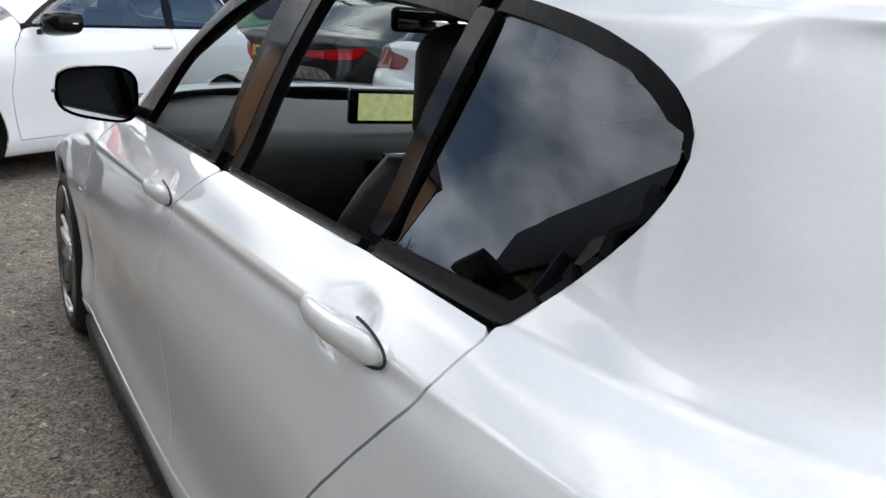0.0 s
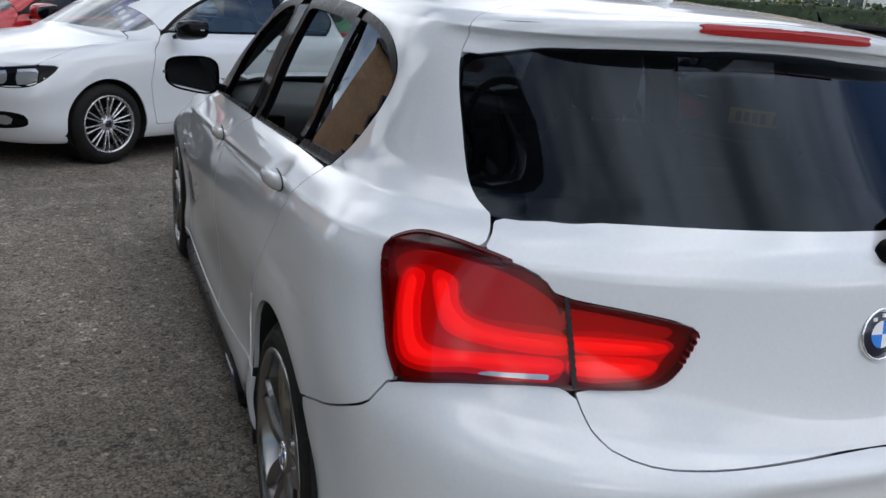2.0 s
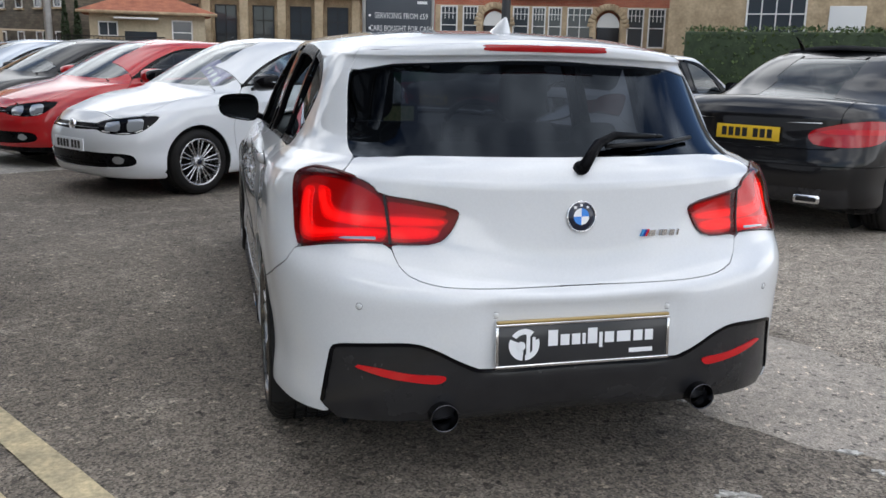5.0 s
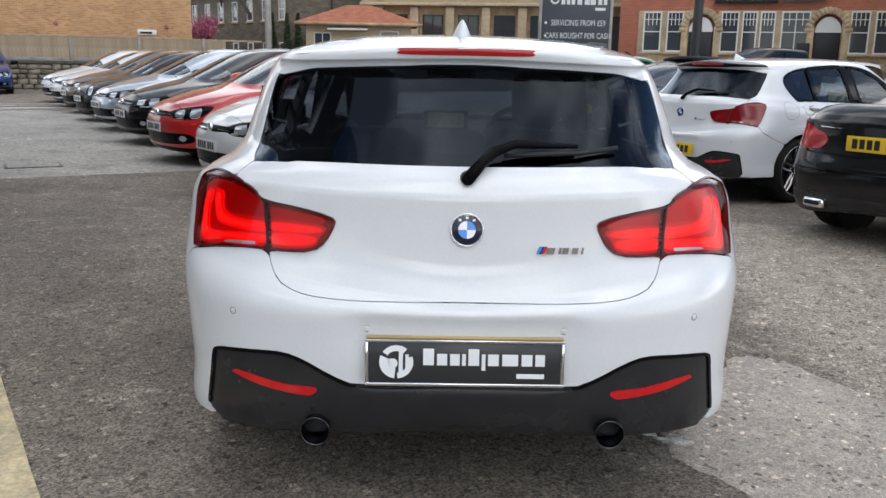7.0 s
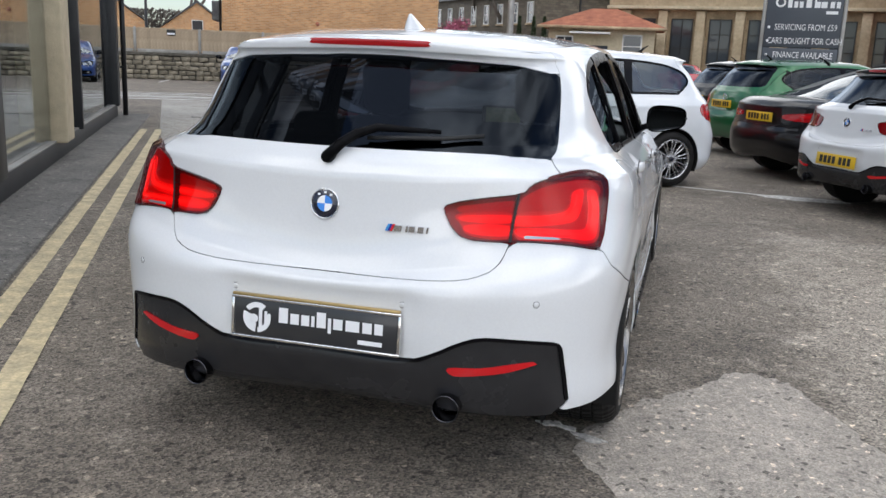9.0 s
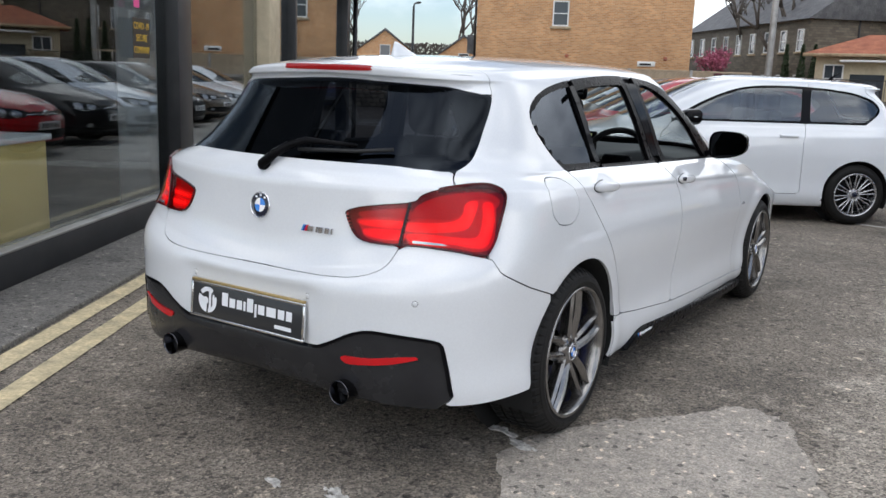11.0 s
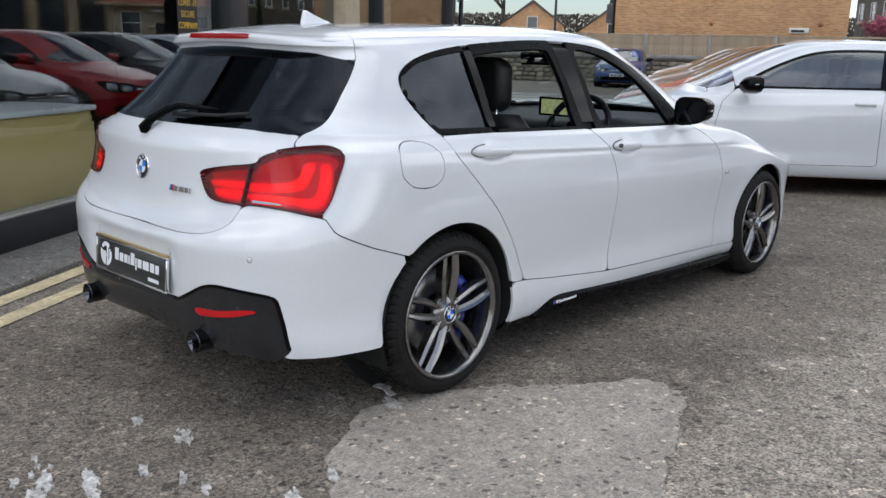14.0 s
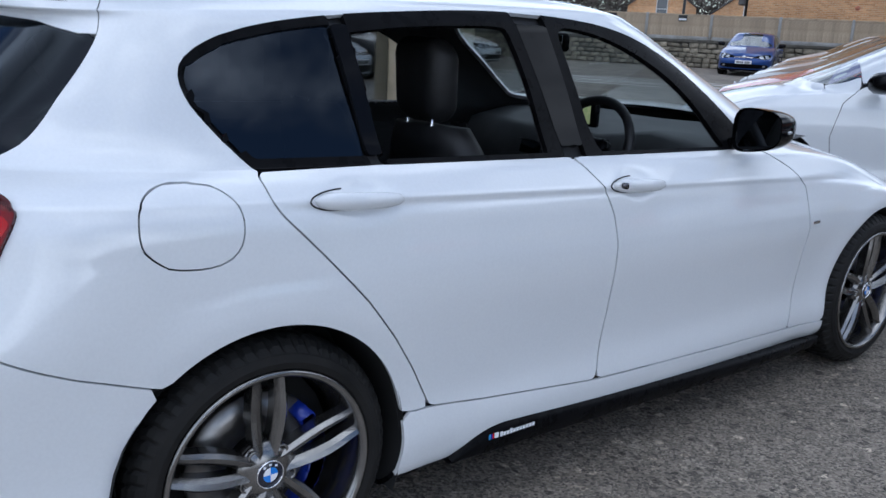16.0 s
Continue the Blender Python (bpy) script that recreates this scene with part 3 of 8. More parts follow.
def hatch_rings():
    R = ring
    return [
        R(0.70, 0.165, 0.20, 0.235, 0.50, 3.0, 4.10, 0.17),
        R(0.800, 0.170, 0.120, 0.245, 0.50, 3.2, 4.20, 0.18),
        R(0.845, 0.215, 0.050, 0.290, 0.52, 3.2, 4.28, 0.24),
        R(0.858, 0.275, 0.022, 0.360, 0.53, 3.1, 4.31, 0.32),
        R(0.851, 0.40, 0.004, 0.460, 0.54, 3.05, 4.33, 0.42),
        R(0.862, 0.54, 0.000, 0.560, 0.55, 3.0, 4.33, 0.53),
        R(0.875, 0.66, 0.006, 0.636, 0.56, 2.9, 4.32, 0.60, slope=-0.02),
        R(0.876, 0.73, 0.044, 0.657, 0.56, 2.75, 4.30, 0.64, slope=-0.03, drop=0.03, crease=True),
        R(0.872, 0.79, 0.062, 0.705, 0.56, 2.6, 4.27, 0.68, slope=-0.035, drop=0.08),
        R(0.862, 0.855, 0.076, 0.820, 0.56, 2.5, 4.20, 0.73, slope=-0.042, drop=0.14),
        R(0.846, 0.885, 0.080, 0.945, 0.58, 2.5, 4.10, 0.77, slope=-0.046, drop=0.15, crease=True),
        R(0.805, 0.932, 0.100, 0.985, 0.63, 2.5, 3.75, 0.86, 0.55, 2.3, slope=-0.034, drop=0.13),
        R(0.768, 0.960, 0.128, 1.012, 0.67, 2.5, 3.28, 0.965, 0.55, 2.3, slope=-0.028, crease=True),
        R(0.745, 1.015, 0.185, 1.060, 0.66, 2.5, 3.13, 1.03, 0.55, 2.3, slope=-0.015, tr=0.02),
        R(0.705, 1.135, 0.305, 1.165, 0.57, 2.75, 2.87, 1.14, 0.55, 2.3, tr=0.018),
        R(0.656, 1.255, 0.430, 1.272, 0.46, 3.1, 2.62, 1.25, 0.50, 2.3, tr=0.012, bow=0.008),
        R(0.632, 1.308, 0.455, 1.292, 0.42, 3.2, 2.50, 1.305, 0.45, 2.3, tr=0.012, bow=0.026),
        R(0.616, 1.330, 0.412, 1.306, 0.44, 3.2, 2.44, 1.335, 0.42, 2.3, tr=0.015, bow=0.032, crease=True),
        R(0.600, 1.344, 0.408, 1.334, 0.45, 3.2, 2.41, 1.348, 0.40, 2.3, tr=0.02, bow=0.034),
        R(0.555, 1.362, 0.450, 1.346, 0.50, 3.0, 2.36, 1.362, 0.40, 2.3, tr=0.04, bow=0.030),
        R(0.440, 1.385, 0.540, 1.358, 0.45, 2.8, 2.28, 1.380, 0.38, 2.3, tr=0.04, bow=0.030),
        R(0.220, 1.402, 0.640, 1.370, 0.40, 2.6, 2.18, 1.394, 0.35, 2.3, tr=0.04, bow=0.030),
        R(0.000, 1.407, 0.740, 1.380, 0.35, 2.6, 2.08, 1.400, 0.35, 2.3, bow=0.030),
    ]


def smoothstep(a, b, x):
    t = np.clip((x - a) / (b - a), 0, 1)
    return t * t * (3 - 2 * t)


def headrest(parent, m, name="headrest"):
    bm = bm_box(0.24, 0.11, 0.24, Matrix.Translation((0, 0, 0.165)), 0.052, 5)
    for v in bm.verts:
        u = (v.co.z - 0.165) / 0.12
        v.co.x *= 1.0 - 0.22 * u * u + 0.05 * u
        v.co.y += 0.6 * v.co.x ** 2 - 0.02 * u
    h = part(name, bm, M["leather"], parent)
    h.matrix_local = m
    for sx in (-0.06, 0.06):
        part("headrest_rod", tube([(sx, 0, -0.02), (sx, 0, 0.09)], 0.006), M["chrome"], h)
    return h


def seat(parent, m, width=0.50):
    s = new("seat")
    s.parent = parent
    s.matrix_local = m
    bm = bm_box(width, 0.50, 0.16, Matrix.Translation((0, 0.25, 0.08)), 0.05, 4)
    part("seat_cushion", bm, M["leather"], s)
    bm = bmesh.new()
    rows = []
    for i in range(9):
        t = i / 8
        hw = width / 2 * (1.0 - 0.42 * max(0, t - 0.5) ** 2 / 0.25)
        zc, yc = 0.10 + 0.49 * t, -0.02 - 0.12 * t
        row = []
        for k in range(14):
            a = 2 * math.pi * k / 14
            u, v = math.cos(a), math.sin(a)
            uu = math.copysign(abs(u) ** 0.55, u)
            vv = math.copysign(abs(v) ** 0.55, v)
            row.append((hw * uu, yc + (0.065 - 0.015 * t) * vv + 0.05 * uu * uu, zc))
        rows.append([bm.verts.new(p) for p in row])
    for a, b in zip(rows, rows[1:]):
        for k in range(14):
            bm.faces.new((a[k], a[(k + 1) % 14], b[(k + 1) % 14], b[k]))
    bm.faces.new(list(reversed(rows[0])))
    bm.faces.new(rows[-1])
    bmesh.ops.recalc_face_normals(bm, faces=bm.faces)
    part("seat_back", bm, M["leather"], s)
    headrest(s, Matrix.Translation((0, -0.150, 0.555)) @ Matrix.Rotation(-0.12, 4, "X"))
    return s


def door_handle(parent, y, z, x, side, keyhole=False):
    """Pull handle with its shallow bowl; front end tapers."""
    n = 15
    bm = bmesh.new()
    rows = []
    for i in range(n):
        t = i / (n - 1)
        yy = y + 0.25 * t
        hz = 0.021 * (1 - (2 * t - 1) ** 4) ** 0.5 * (1.0 - 0.25 * t) + 0.001
        off = 0.004 + 0.030 * (math.sin(math.pi * min(1, max(0, t))) ** 0.45)
        row = []
        for k in range(10):
            a = 2 * math.pi * k / 10
            row.append(bm.verts.new((side * (x + off - 0.013 + 0.013 * math.cos(a)), yy, z - 0.06 * (yy - y) + hz * math.sin(a))))
        rows.append(row)
    for a, b in zip(rows, rows[1:]):
        for k in range(10):
            bm.faces.new((a[k], a[(k + 1) % 10], b[(k + 1) % 10], b[k]))
    bm.faces.new(rows[0])
    bm.faces.new(list(reversed(rows[-1])))
    bmesh.ops.recalc_face_normals(bm, faces=bm.faces)
    h = part("door_handle", bm, M["white_paint"], parent)
    bm = bmesh.new()
    pts = [(side * (x + 0.0225 - 0.004 * abs(math.sin(a))), y + 0.055 - 0.062 * max(0, math.cos(a)) if math.cos(a) > 0 else y + 0.055, z + 0.0215 * math.sin(a)) for a in [math.pi * (0.5 - i / 12) for i in range(13)]]
    tube([(side * (x + 0.012), y + 0.07 - 0.073 * math.cos(a), z + 0.0235 * math.sin(a)) for a in [math.pi * (0.5 - i / 14) for i in range(15)]], 0.002, 6, bm=bm)
    part("handle_seam", bm, M["gasket"], h)
    if keyhole:
        part("key_lock", lathe([(0.0005, 0.003), (0.009, 0.003), (0.009, -0.01)], 16, Matrix.Translation((side * (x + 0.033), y + 0.035, z)) @ Matrix.Rotation(0 if side > 0 else math.pi, 4, "Z")), M["dark_chrome"], h)
    return h


def tube_loop(points, radius, seg=8):
    """Closed tube."""
    pts = [Vector(p) for p in points]
    n = len(pts)
    bm = bmesh.new()
    rings = []
    for i, p in enumerate(pts):
        d = (pts[(i + 1) % n] - pts[i - 1]).normalized()
        s = d.cross(Vector((0, 0, 1)) if abs(d.z) < 0.95 else Vector((1, 0, 0))).normalized()
        t = s.cross(d)
        rings.append([bm.verts.new(p + s * radius * math.cos(2 * math.pi * k / seg) + t * radius * math.sin(2 * math.pi * k / seg)) for k in range(seg)])
    for i in range(n):
        a, b = rings[i], rings[(i + 1) % n]
        for k in range(seg):
            bm.faces.new((a[k], a[(k + 1) % seg], b[(k + 1) % seg], b[k]))
    bmesh.ops.recalc_face_normals(bm, faces=bm.faces)
    return bm


def wing_mirror(parent, m, side, shell, R=1.0):
    """Door mirror: shell, glass facing the rear, arm, indicator strip."""
    w = new("wing_mirror")
    w.parent = parent
    w.matrix_local = m
    bm = bmesh.new()
    rows = []
    for i in range(8):
        t = i / 7
        yy = -0.045 + 0.165 * t
        sc = (1 - t ** 2.6) ** 0.5 * 0.98 + 0.02
        row = []
        for k in range(24):
            a = 2 * math.pi * k / 24
            u, v = math.cos(a), math.sin(a)
            uu, vv = math.copysign(abs(u) ** 0.6, u), math.copysign(abs(v) ** 0.6, v)
            hw = 0.118 * sc
            hz = (0.078 - 0.012 * uu) * sc
            row.append(bm.verts.new((side * (0.115 + hw * uu), yy - 0.03 * uu * (1 - t), 0.0 + hz * vv + 0.01 * uu)))
        rows.append(row)
    for a, b in zip(rows, rows[1:]):
        for k in range(24):
            bm.faces.new((a[k], a[(k + 1) % 24], b[(k + 1) % 24], b[k]))
    bm.faces.new(rows[-1])
    bmesh.ops.recalc_face_normals(bm, faces=bm.faces)
    part("mirror_shell", bm, M[shell], w)
    bm = bmesh.new()
    vs = []
    for k in range(24):
        a = 2 * math.pi * k / 24
        u, v = math.cos(a), math.sin(a)
        uu, vv = math.copysign(abs(u) ** 0.55, u), math.copysign(abs(v) ** 0.55, v)
        vs.append(bm.verts.new((side * (0.115 + 0.108 * uu), -0.035 - 0.03 * uu, (0.070 - 0.012 * uu) * vv + 0.01 * uu)))
    f = bm.faces.new(vs)
    bmesh.ops.recalc_face_normals(bm, faces=[f])
    part("mirror_glass", bm, M["mirror"], w, smooth=False)
    part("mirror_arm", bm_box(0.10, 0.05, 0.035, Matrix.Translation((side * 0.0, 0.03, -0.055)) @ Matrix.Rotation(side * -0.35, 4, "Y"), 0.01), M["gloss_black"], w)
    part("indicator", bm_box(0.012, 0.07, 0.012, Matrix.Translation((side * 0.222, 0.0, 0.005)) @ Matrix.Rotation(side * 0.35, 4, "Z"), 0.004), M["lamp_clear"], w)
    return w


def plate_print(parent, y, m):
    """Show plate: grey ground, white emblem of arcs, bars for the lettering."""
    bm = bmesh.new()
    def arc(cx, cz, r0, r1, a0, a1, n=14):
        a = [bm.verts.new((cx + r1 * math.cos(a0 + (a1 - a0) * i / n), y, cz + r1 * math.sin(a0 + (a1 - a0) * i / n))) for i in range(n + 1)]
        b = [bm.verts.new((cx + r0 * math.cos(a0 + (a1 - a0) * i / n), y, cz + r0 * math.sin(a0 + (a1 - a0) * i / n))) for i in range(n + 1)]
        for i in range(n):
            bm.faces.new((a[i], a[i + 1], b[i + 1], b[i]))
    cx, cz = -0.185, 0.002
    arc(cx, cz, 0.030, 0.046, 0.9, 2.5)
    arc(cx, cz, 0.018, 0.046, 2.75, 4.6)
    arc(cx, cz, 0.030, 0.046, -1.5, 0.35)
    arc(cx - 0.010, cz - 0.004, 0.0, 0.014, 0, 6.2832)
    bm_box(0.011, 0.0006, 0.075, Matrix.Translation((cx + 0.012, y, cz + 0.006)), bm=bm)
    bm_box(0.009, 0.0006, 0.05, Matrix.Translation((cx + 0.029, y, cz - 0.004)), bm=bm)
    e = part("emblem", bm, M["plate_white"], parent, "white round emblem of arcs", smooth=False)
    e.matrix_local = m
    x = -0.115
    for wd, up, dn in ((.034, .05, 0), (.032, 0, 0), (.03, 0, 0), (.012, .012, 0), (.034, .05, 0), (.012, .012, .022), (.034, 0, 0), (.05, 0, 0), (.034, 0, 0), (.03, 0, 0)):
        h = 0.032
        b = part("letter_bar", bm_box(wd * 0.86, 0.0008, h + (0.014 if up > 0.04 else 0) + dn * 0.6, Matrix.Translation((x + wd / 2, y, 0.010 + (0.007 if up > 0.04 else 0) - dn * 0.3)), 0.0002, 1), M["plate_white"], parent, smooth=False)
        b.matrix_local = m
        x += wd + 0.0035
    b = part("letter_bar", bm_box(0.075, 0.0008, 0.013, Matrix.Translation((0.178, y, -0.034))), M["plate_white"], parent, smooth=False)
    b.matrix_local = m


def number_plate(parent, m, style="show", w=0.52, h=0.111):
    """Plate facing local -y."""
    p = part("number_plate", bm_box(w, 0.006, h, Matrix(), 0.002), M["plate_white" if style == "white" else "plate_yellow" if style == "yellow" else "plate_grey"], parent)
    p.matrix_local = m
    if style == "show":
        bm = bmesh.new()
        for sx, sz, px, pz in ((w + 0.02, 0.009, 0, h / 2 + 0.005), (w + 0.02, 0.009, 0, -h / 2 - 0.005), (0.009, h + 0.002, -w / 2 - 0.0055, 0), (0.009, h + 0.002, w / 2 + 0.0055, 0)):
            bm_box(sx, 0.012, sz, Matrix.Translation((px, 0.001, pz)), 0.002, bm=bm)
        part("plate_surround", bm, M["chrome"], p)
        part("plate_lip", bm_box(w + 0.012, 0.016, 0.008, Matrix.Translation((0, 0.0, h / 2 + 0.0135)), 0.002), M["gold_trim"], p)
        plate_print(p, -0.0038, Matrix())
    else:
        x = -w * 0.42
        for k in range(7):
            wd = w * 0.098
            part("letter_bar", bm_box(wd * 0.8, 0.001, h * 0.62, Matrix.Translation((x + wd / 2, -0.0036, 0))), M["plate_ink"], p, smooth=False)
            x += wd * 1.12 + (w * 0.06 if k == 3 else 0)
    return p


def smooth_pane(ob, axis, rounds=220):
    """Gives a glass pane one even curvature, so that it mirrors cleanly; axis is the depth."""
    me = ob.data
    co = np.empty(len(me.vertices) * 3)
    me.vertices.foreach_get("co", co)
    co = co.reshape(-1, 3)
    u, v = co[:, 1 - axis], co[:, 2] - co[:, 2].mean()
    if axis == 0:
        u = u - u.mean()
        basis = np.stack([np.ones_like(u), u, v, u * u, u * v, v * v], 1)
    else:
        basis = np.stack([np.ones_like(u), v, u * u, u * u * v, v * v, u ** 4, u ** 6], 1)
    k = np.linalg.lstsq(basis, co[:, axis], rcond=None)[0]
    fit = basis @ k
    # what the even curve misses at the edge fades out inwards
    count = {}
    for p in me.polygons:
        for e in p.edge_keys:
            count[e] = count.get(e, 0) + 1
    ed = np.array(list(count))
    rim = np.zeros(len(co), bool)
    rim[ed[np.array(list(count.values())) < 2].ravel()] = True
    deg = np.maximum(np.bincount(ed.ravel(), minlength=len(co)), 1)
    miss = np.where(rim, co[:, axis] - fit, 0.0)
    for _ in range(rounds):
        g = np.bincount(ed[:, 0], miss[ed[:, 1]], len(co)) + np.bincount(ed[:, 1], miss[ed[:, 0]], len(co))
        miss = np.where(rim, miss, 0.4 * miss + 0.6 * g / deg)
    co[:, axis] = fit + miss if axis else fit - 0.004 * np.sign(fit)
    me.vertices.foreach_set("co", co.ravel())
    me.update()


def build_hatch(name, label, m, windows_open=True, plate="show", lit=True, group="", three_door=False):
    """White five-door hatchback, nose to local +y, rear bumper at the origin."""
    car = thing(name, label, "car", m, group)
    P = loft(hatch_rings())
    X, Y, Z = P[:, :, 0].copy(), P[:, :, 1].copy(), P[:, :, 2].copy()
    # recess for the plate, hollow under the side crease
    near = (Y < 0.4)
    rec = smoothstep(0.325, 0.285, X) * smoothstep(0.645, 0.60, Z) * smoothstep(0.40, 0.44, Z) * near
    P[:, :, 1] += 0.016 * rec
    # fuller rear arch and front arch lips
    for cy in (0.838, 3.535):
        dd = np.hypot(Y - cy, Z - 0.318)
        P[:, :, 0] += 0.010 * np.exp(-((dd - 0.37) / 0.07) ** 2) * (X > 0.6) * (Z < 0.75)
    for hy, hz in ((1.065, 0.918), (2.015, 0.878)):
        P[:, :, 0] -= 0.014 * np.exp(-(((Y - hy) / 0.062) ** 2 + ((Z - hz) / 0.036) ** 2) ** 2) * (X > 0.6)
    below = 0.885 - 0.046 * (Y - 1.85) - Z
    P[:, :, 0] -= 0.011 * smoothstep(0.0, 0.022, below) * smoothstep(0.20, 0.03, below) * smoothstep(0.72, 1.05, Y) * smoothstep(3.45, 3.0, Y) * (X > 0.6)
    X, Y, Z = P[:, :, 0], P[:, :, 1], P[:, :, 2]
    Sx = X + Y
    # outlines
    dlo = curve([(0.845, 0.985), (0.845, 0.985), (0.782, 1.055), (0.732, 1.125), (0.724, 1.185), (0.762, 1.228), (0.856, 1.266), (1.025, 1.298), (1.295, 1.323), (1.664, 1.337), (2.033, 1.312), (2.295, 1.232), (2.488, 1.108), (2.64, 0.99), (2.73, 0.933), (2.73, 0.933), (1.83, 0.957), (1.83, 0.957)])
    D = sdf(dlo, Y, Z)
    D = np.where(X > 0.45, D, 1.0)
    rear_of = (Y < 1.0)
    gl = curve([(0, 1.017), (0.35, 1.017), (0.50, 1.012), (0.587, 1.003), (0.612, 1.004), (0.6235, 1.018), (0.6225, 1.035), (0.618, 1.065), (0.614, 1.105), (0.608, 1.155), (0.601, 1.20), (0.592, 1.237), (0.592, 1.237), (0.565, 1.250), (0.52, 1.260), (0.47, 1.270), (0.40, 1.274), (0.25, 1.280), (0, 1.284), (-0.4, 1.274), (-0.4, 1.017)])
    G = np.where(rear_of & (Z < 1.33), sdf(gl, X, Z), 1.0)
    G = np.maximum(G, np.where(Y < 0.98, -1, 1) * 1.0)
    ha = curve([(-0.5, 0.658), (0, 0.658), (0.25, 0.662), (0.37, 0.667), (0.45, 0.677), (0.512, 0.702), (0.537, 0.742), (0.549, 0.782), (0.575, 0.84), (0.622, 0.905), (0.668, 0.960), (0.668, 0.960), (0.619, 1.004), (0.619, 1.004), (0.6250, 1.018), (0.6240, 1.035), (0.6195, 1.065), (0.6155, 1.105), (0.6095, 1.155), (0.6025, 1.20), (0.5935, 1.237), (0.585, 1.266), (0.575, 1.300), (0.555, 1.345), (0.54, 1.40), (0.54, 1.6), (-0.5, 1.6)])
    H = np.maximum(sdf(ha, X, Z), Y - (0.755 - 0.155 * (X / 0.58) ** 2))
    tl = curve([(0.461, 0.868), (0.468, 0.842), (0.49, 0.804), (0.53, 0.780), (0.62, 0.775), (0.765, 0.777), (0.915, 0.768), (1.01, 0.758), (1.062, 0.755), (1.062, 0.755), (1.105, 0.80), (1.138, 0.87), (1.162, 0.925), (1.155, 0.950), (1.10, 0.968), (1.03, 0.971), (0.94, 0.966), (0.84, 0.954), (0.775, 0.935), (0.742, 0.914), (0.61, 0.900), (0.50, 0.884)])
    T = np.where(Y < 0.62, sdf(tl, Sx, Z), 1.0)
    bu = [(-1, -1), (-1, 0.78), (0.765, 0.78), (0.915, 0.770), (1.081, 0.748), (1.13, 0.70), (1.305, 0.634), (1.486, 0.578), (1.60, 0.545), (1.60, -1)]
    B = np.where(Y < 0.9, sdf(bu, Sx, Z), 1.0)
    bl = curve([(-0.4, 0.430), (0, 0.430), (0.275, 0.428), (0.355, 0.452), (0.435, 0.493), (0.50, 0.512), (0.60, 0.508), (0.69, 0.497), (0.714, 0.482), (0.724, 0.43), (0.735, 0.36), (0.742, 0.312), (0.742, 0.30), (0.742, 0.30), (0.70, 0.268), (0.70, 0.268), (0.66, 0.1), (0.66, 0.1), (-0.4, 0.1), (-0.4, 0.1)])
    K = np.where(Y < 0.45, sdf(bl, X, Z), 1.0)
    arch_r = np.hypot(Y - 0.838, (Z - 0.318) * 0.985) - 0.350
    arch_f = np.hypot(Y - 3.535, (Z - 0.318) * 0.985) - 0.348
    A = np.where(X > 0.35, np.minimum(arch_r, arch_f), 1.0)
    rd = [(0.846, 0.972), (0.852, 0.930), (0.872, 0.900), (0.96, 0.81), (1.07, 0.69), (1.15, 0.585), (1.21, 0.492), (1.274, 0.374), (1.45, 0.352), (1.886, 0.308), (1.895, 0.40), (1.905, 0.52), (1.907, 0.72), (1.895, 0.80), (1.862, 0.88), (1.80, 0.958), (1.80, 0.970), (0.852, 0.984)]
    fd = [(1.80, 0.970), (1.80, 0.958), (1.862, 0.88), (1.895, 0.80), (1.907, 0.72), (1.905, 0.52), (1.895, 0.40), (1.886, 0.308), (2.4, 0.286), (2.942, 0.264), (2.955, 0.40), (2.965, 0.65), (2.93, 0.80), (2.86, 0.865), (2.72, 0.934), (2.70, 0.945)]
    on_side = (X > 0.3)
    RD = np.where(on_side, sdf(rd, Y, Z), 1.0)
    FD = np.where(on_side, sdf(fd, Y, Z), 1.0)
    sl = [(1.10, 0.385), (1.274, 0.374), (1.45, 0.352), (1.886, 0.308), (2.4, 0.286), (2.942, 0.264), (3.25, 0.25), (3.25, 0.182), (3.0, 0.188), (2.0, 0.237), (1.60, 0.262), (1.50, 0.264), (1.43, 0.247), (1.345, 0.206), (1.17, 0.213), (1.10, 0.2)]
    SL = np.where(on_side, sdf(sl, Y, Z), 1.0)
    black_low = np.where(on_side, np.maximum(Z - 0.29 + 0.043 * (Y - 1.5), np.maximum(1.16 - Y, Y - 3.25)), 1.0)
    bonnet = np.maximum(np.maximum(3.02 - Y, Z - 1.05), np.maximum(0.72 - Z, X - 0.70))
    ws = curve([(0.0, 3.22), (0.30, 3.18), (0.55, 3.05), (0.66, 2.90), (0.645, 2.80), (0.60, 2.66), (0.50, 2.40), (0.35, 2.36), (0.0, 2.34), (-0.3, 2.36), (-0.6, 2.7), (-0.3, 3.18)])
    W = np.where((Z > 0.93) & (Y > 2.0), sdf(ws, X, Y), 1.0)
    ff = np.maximum(np.maximum(2.95 - Y - 0.0, np.where(FD < 0.03, -FD, -1)), np.maximum(Y - 3.95, Z - 0.93))
    g = 0.0022
    paint_m = M["white_paint"]
    front_bumper = np.maximum(3.95 - Y, Z - 0.72)
    shell = np.maximum.reduce([-D - 0.001, -G, -(H - 0.0012), -(T - 0.0008), -(B - g), -A, -(RD - g), -(FD - g), -(SL - g), -black_low, -W, -(bonnet - g), -(front_bumper - g), 0.20 - Z])
    shell = np.maximum(shell, np.where((Y < 1.0), B * -1 + g, -1))
    fl = curve([(0.676 + 0.104 * math.copysign(abs(math.cos(a)) ** 0.8, math.cos(a)) + 0.012 * math.sin(a), 0.897 + 0.079 * math.copysign(abs(math.sin(a)) ** 0.8, math.sin(a)) - 0.013 * math.cos(a)) for a in [2 * math.pi * k / 20 for k in range(20)]])
    Fl = np.where(on_side, sdf(fl, Y, Z), 1.0)
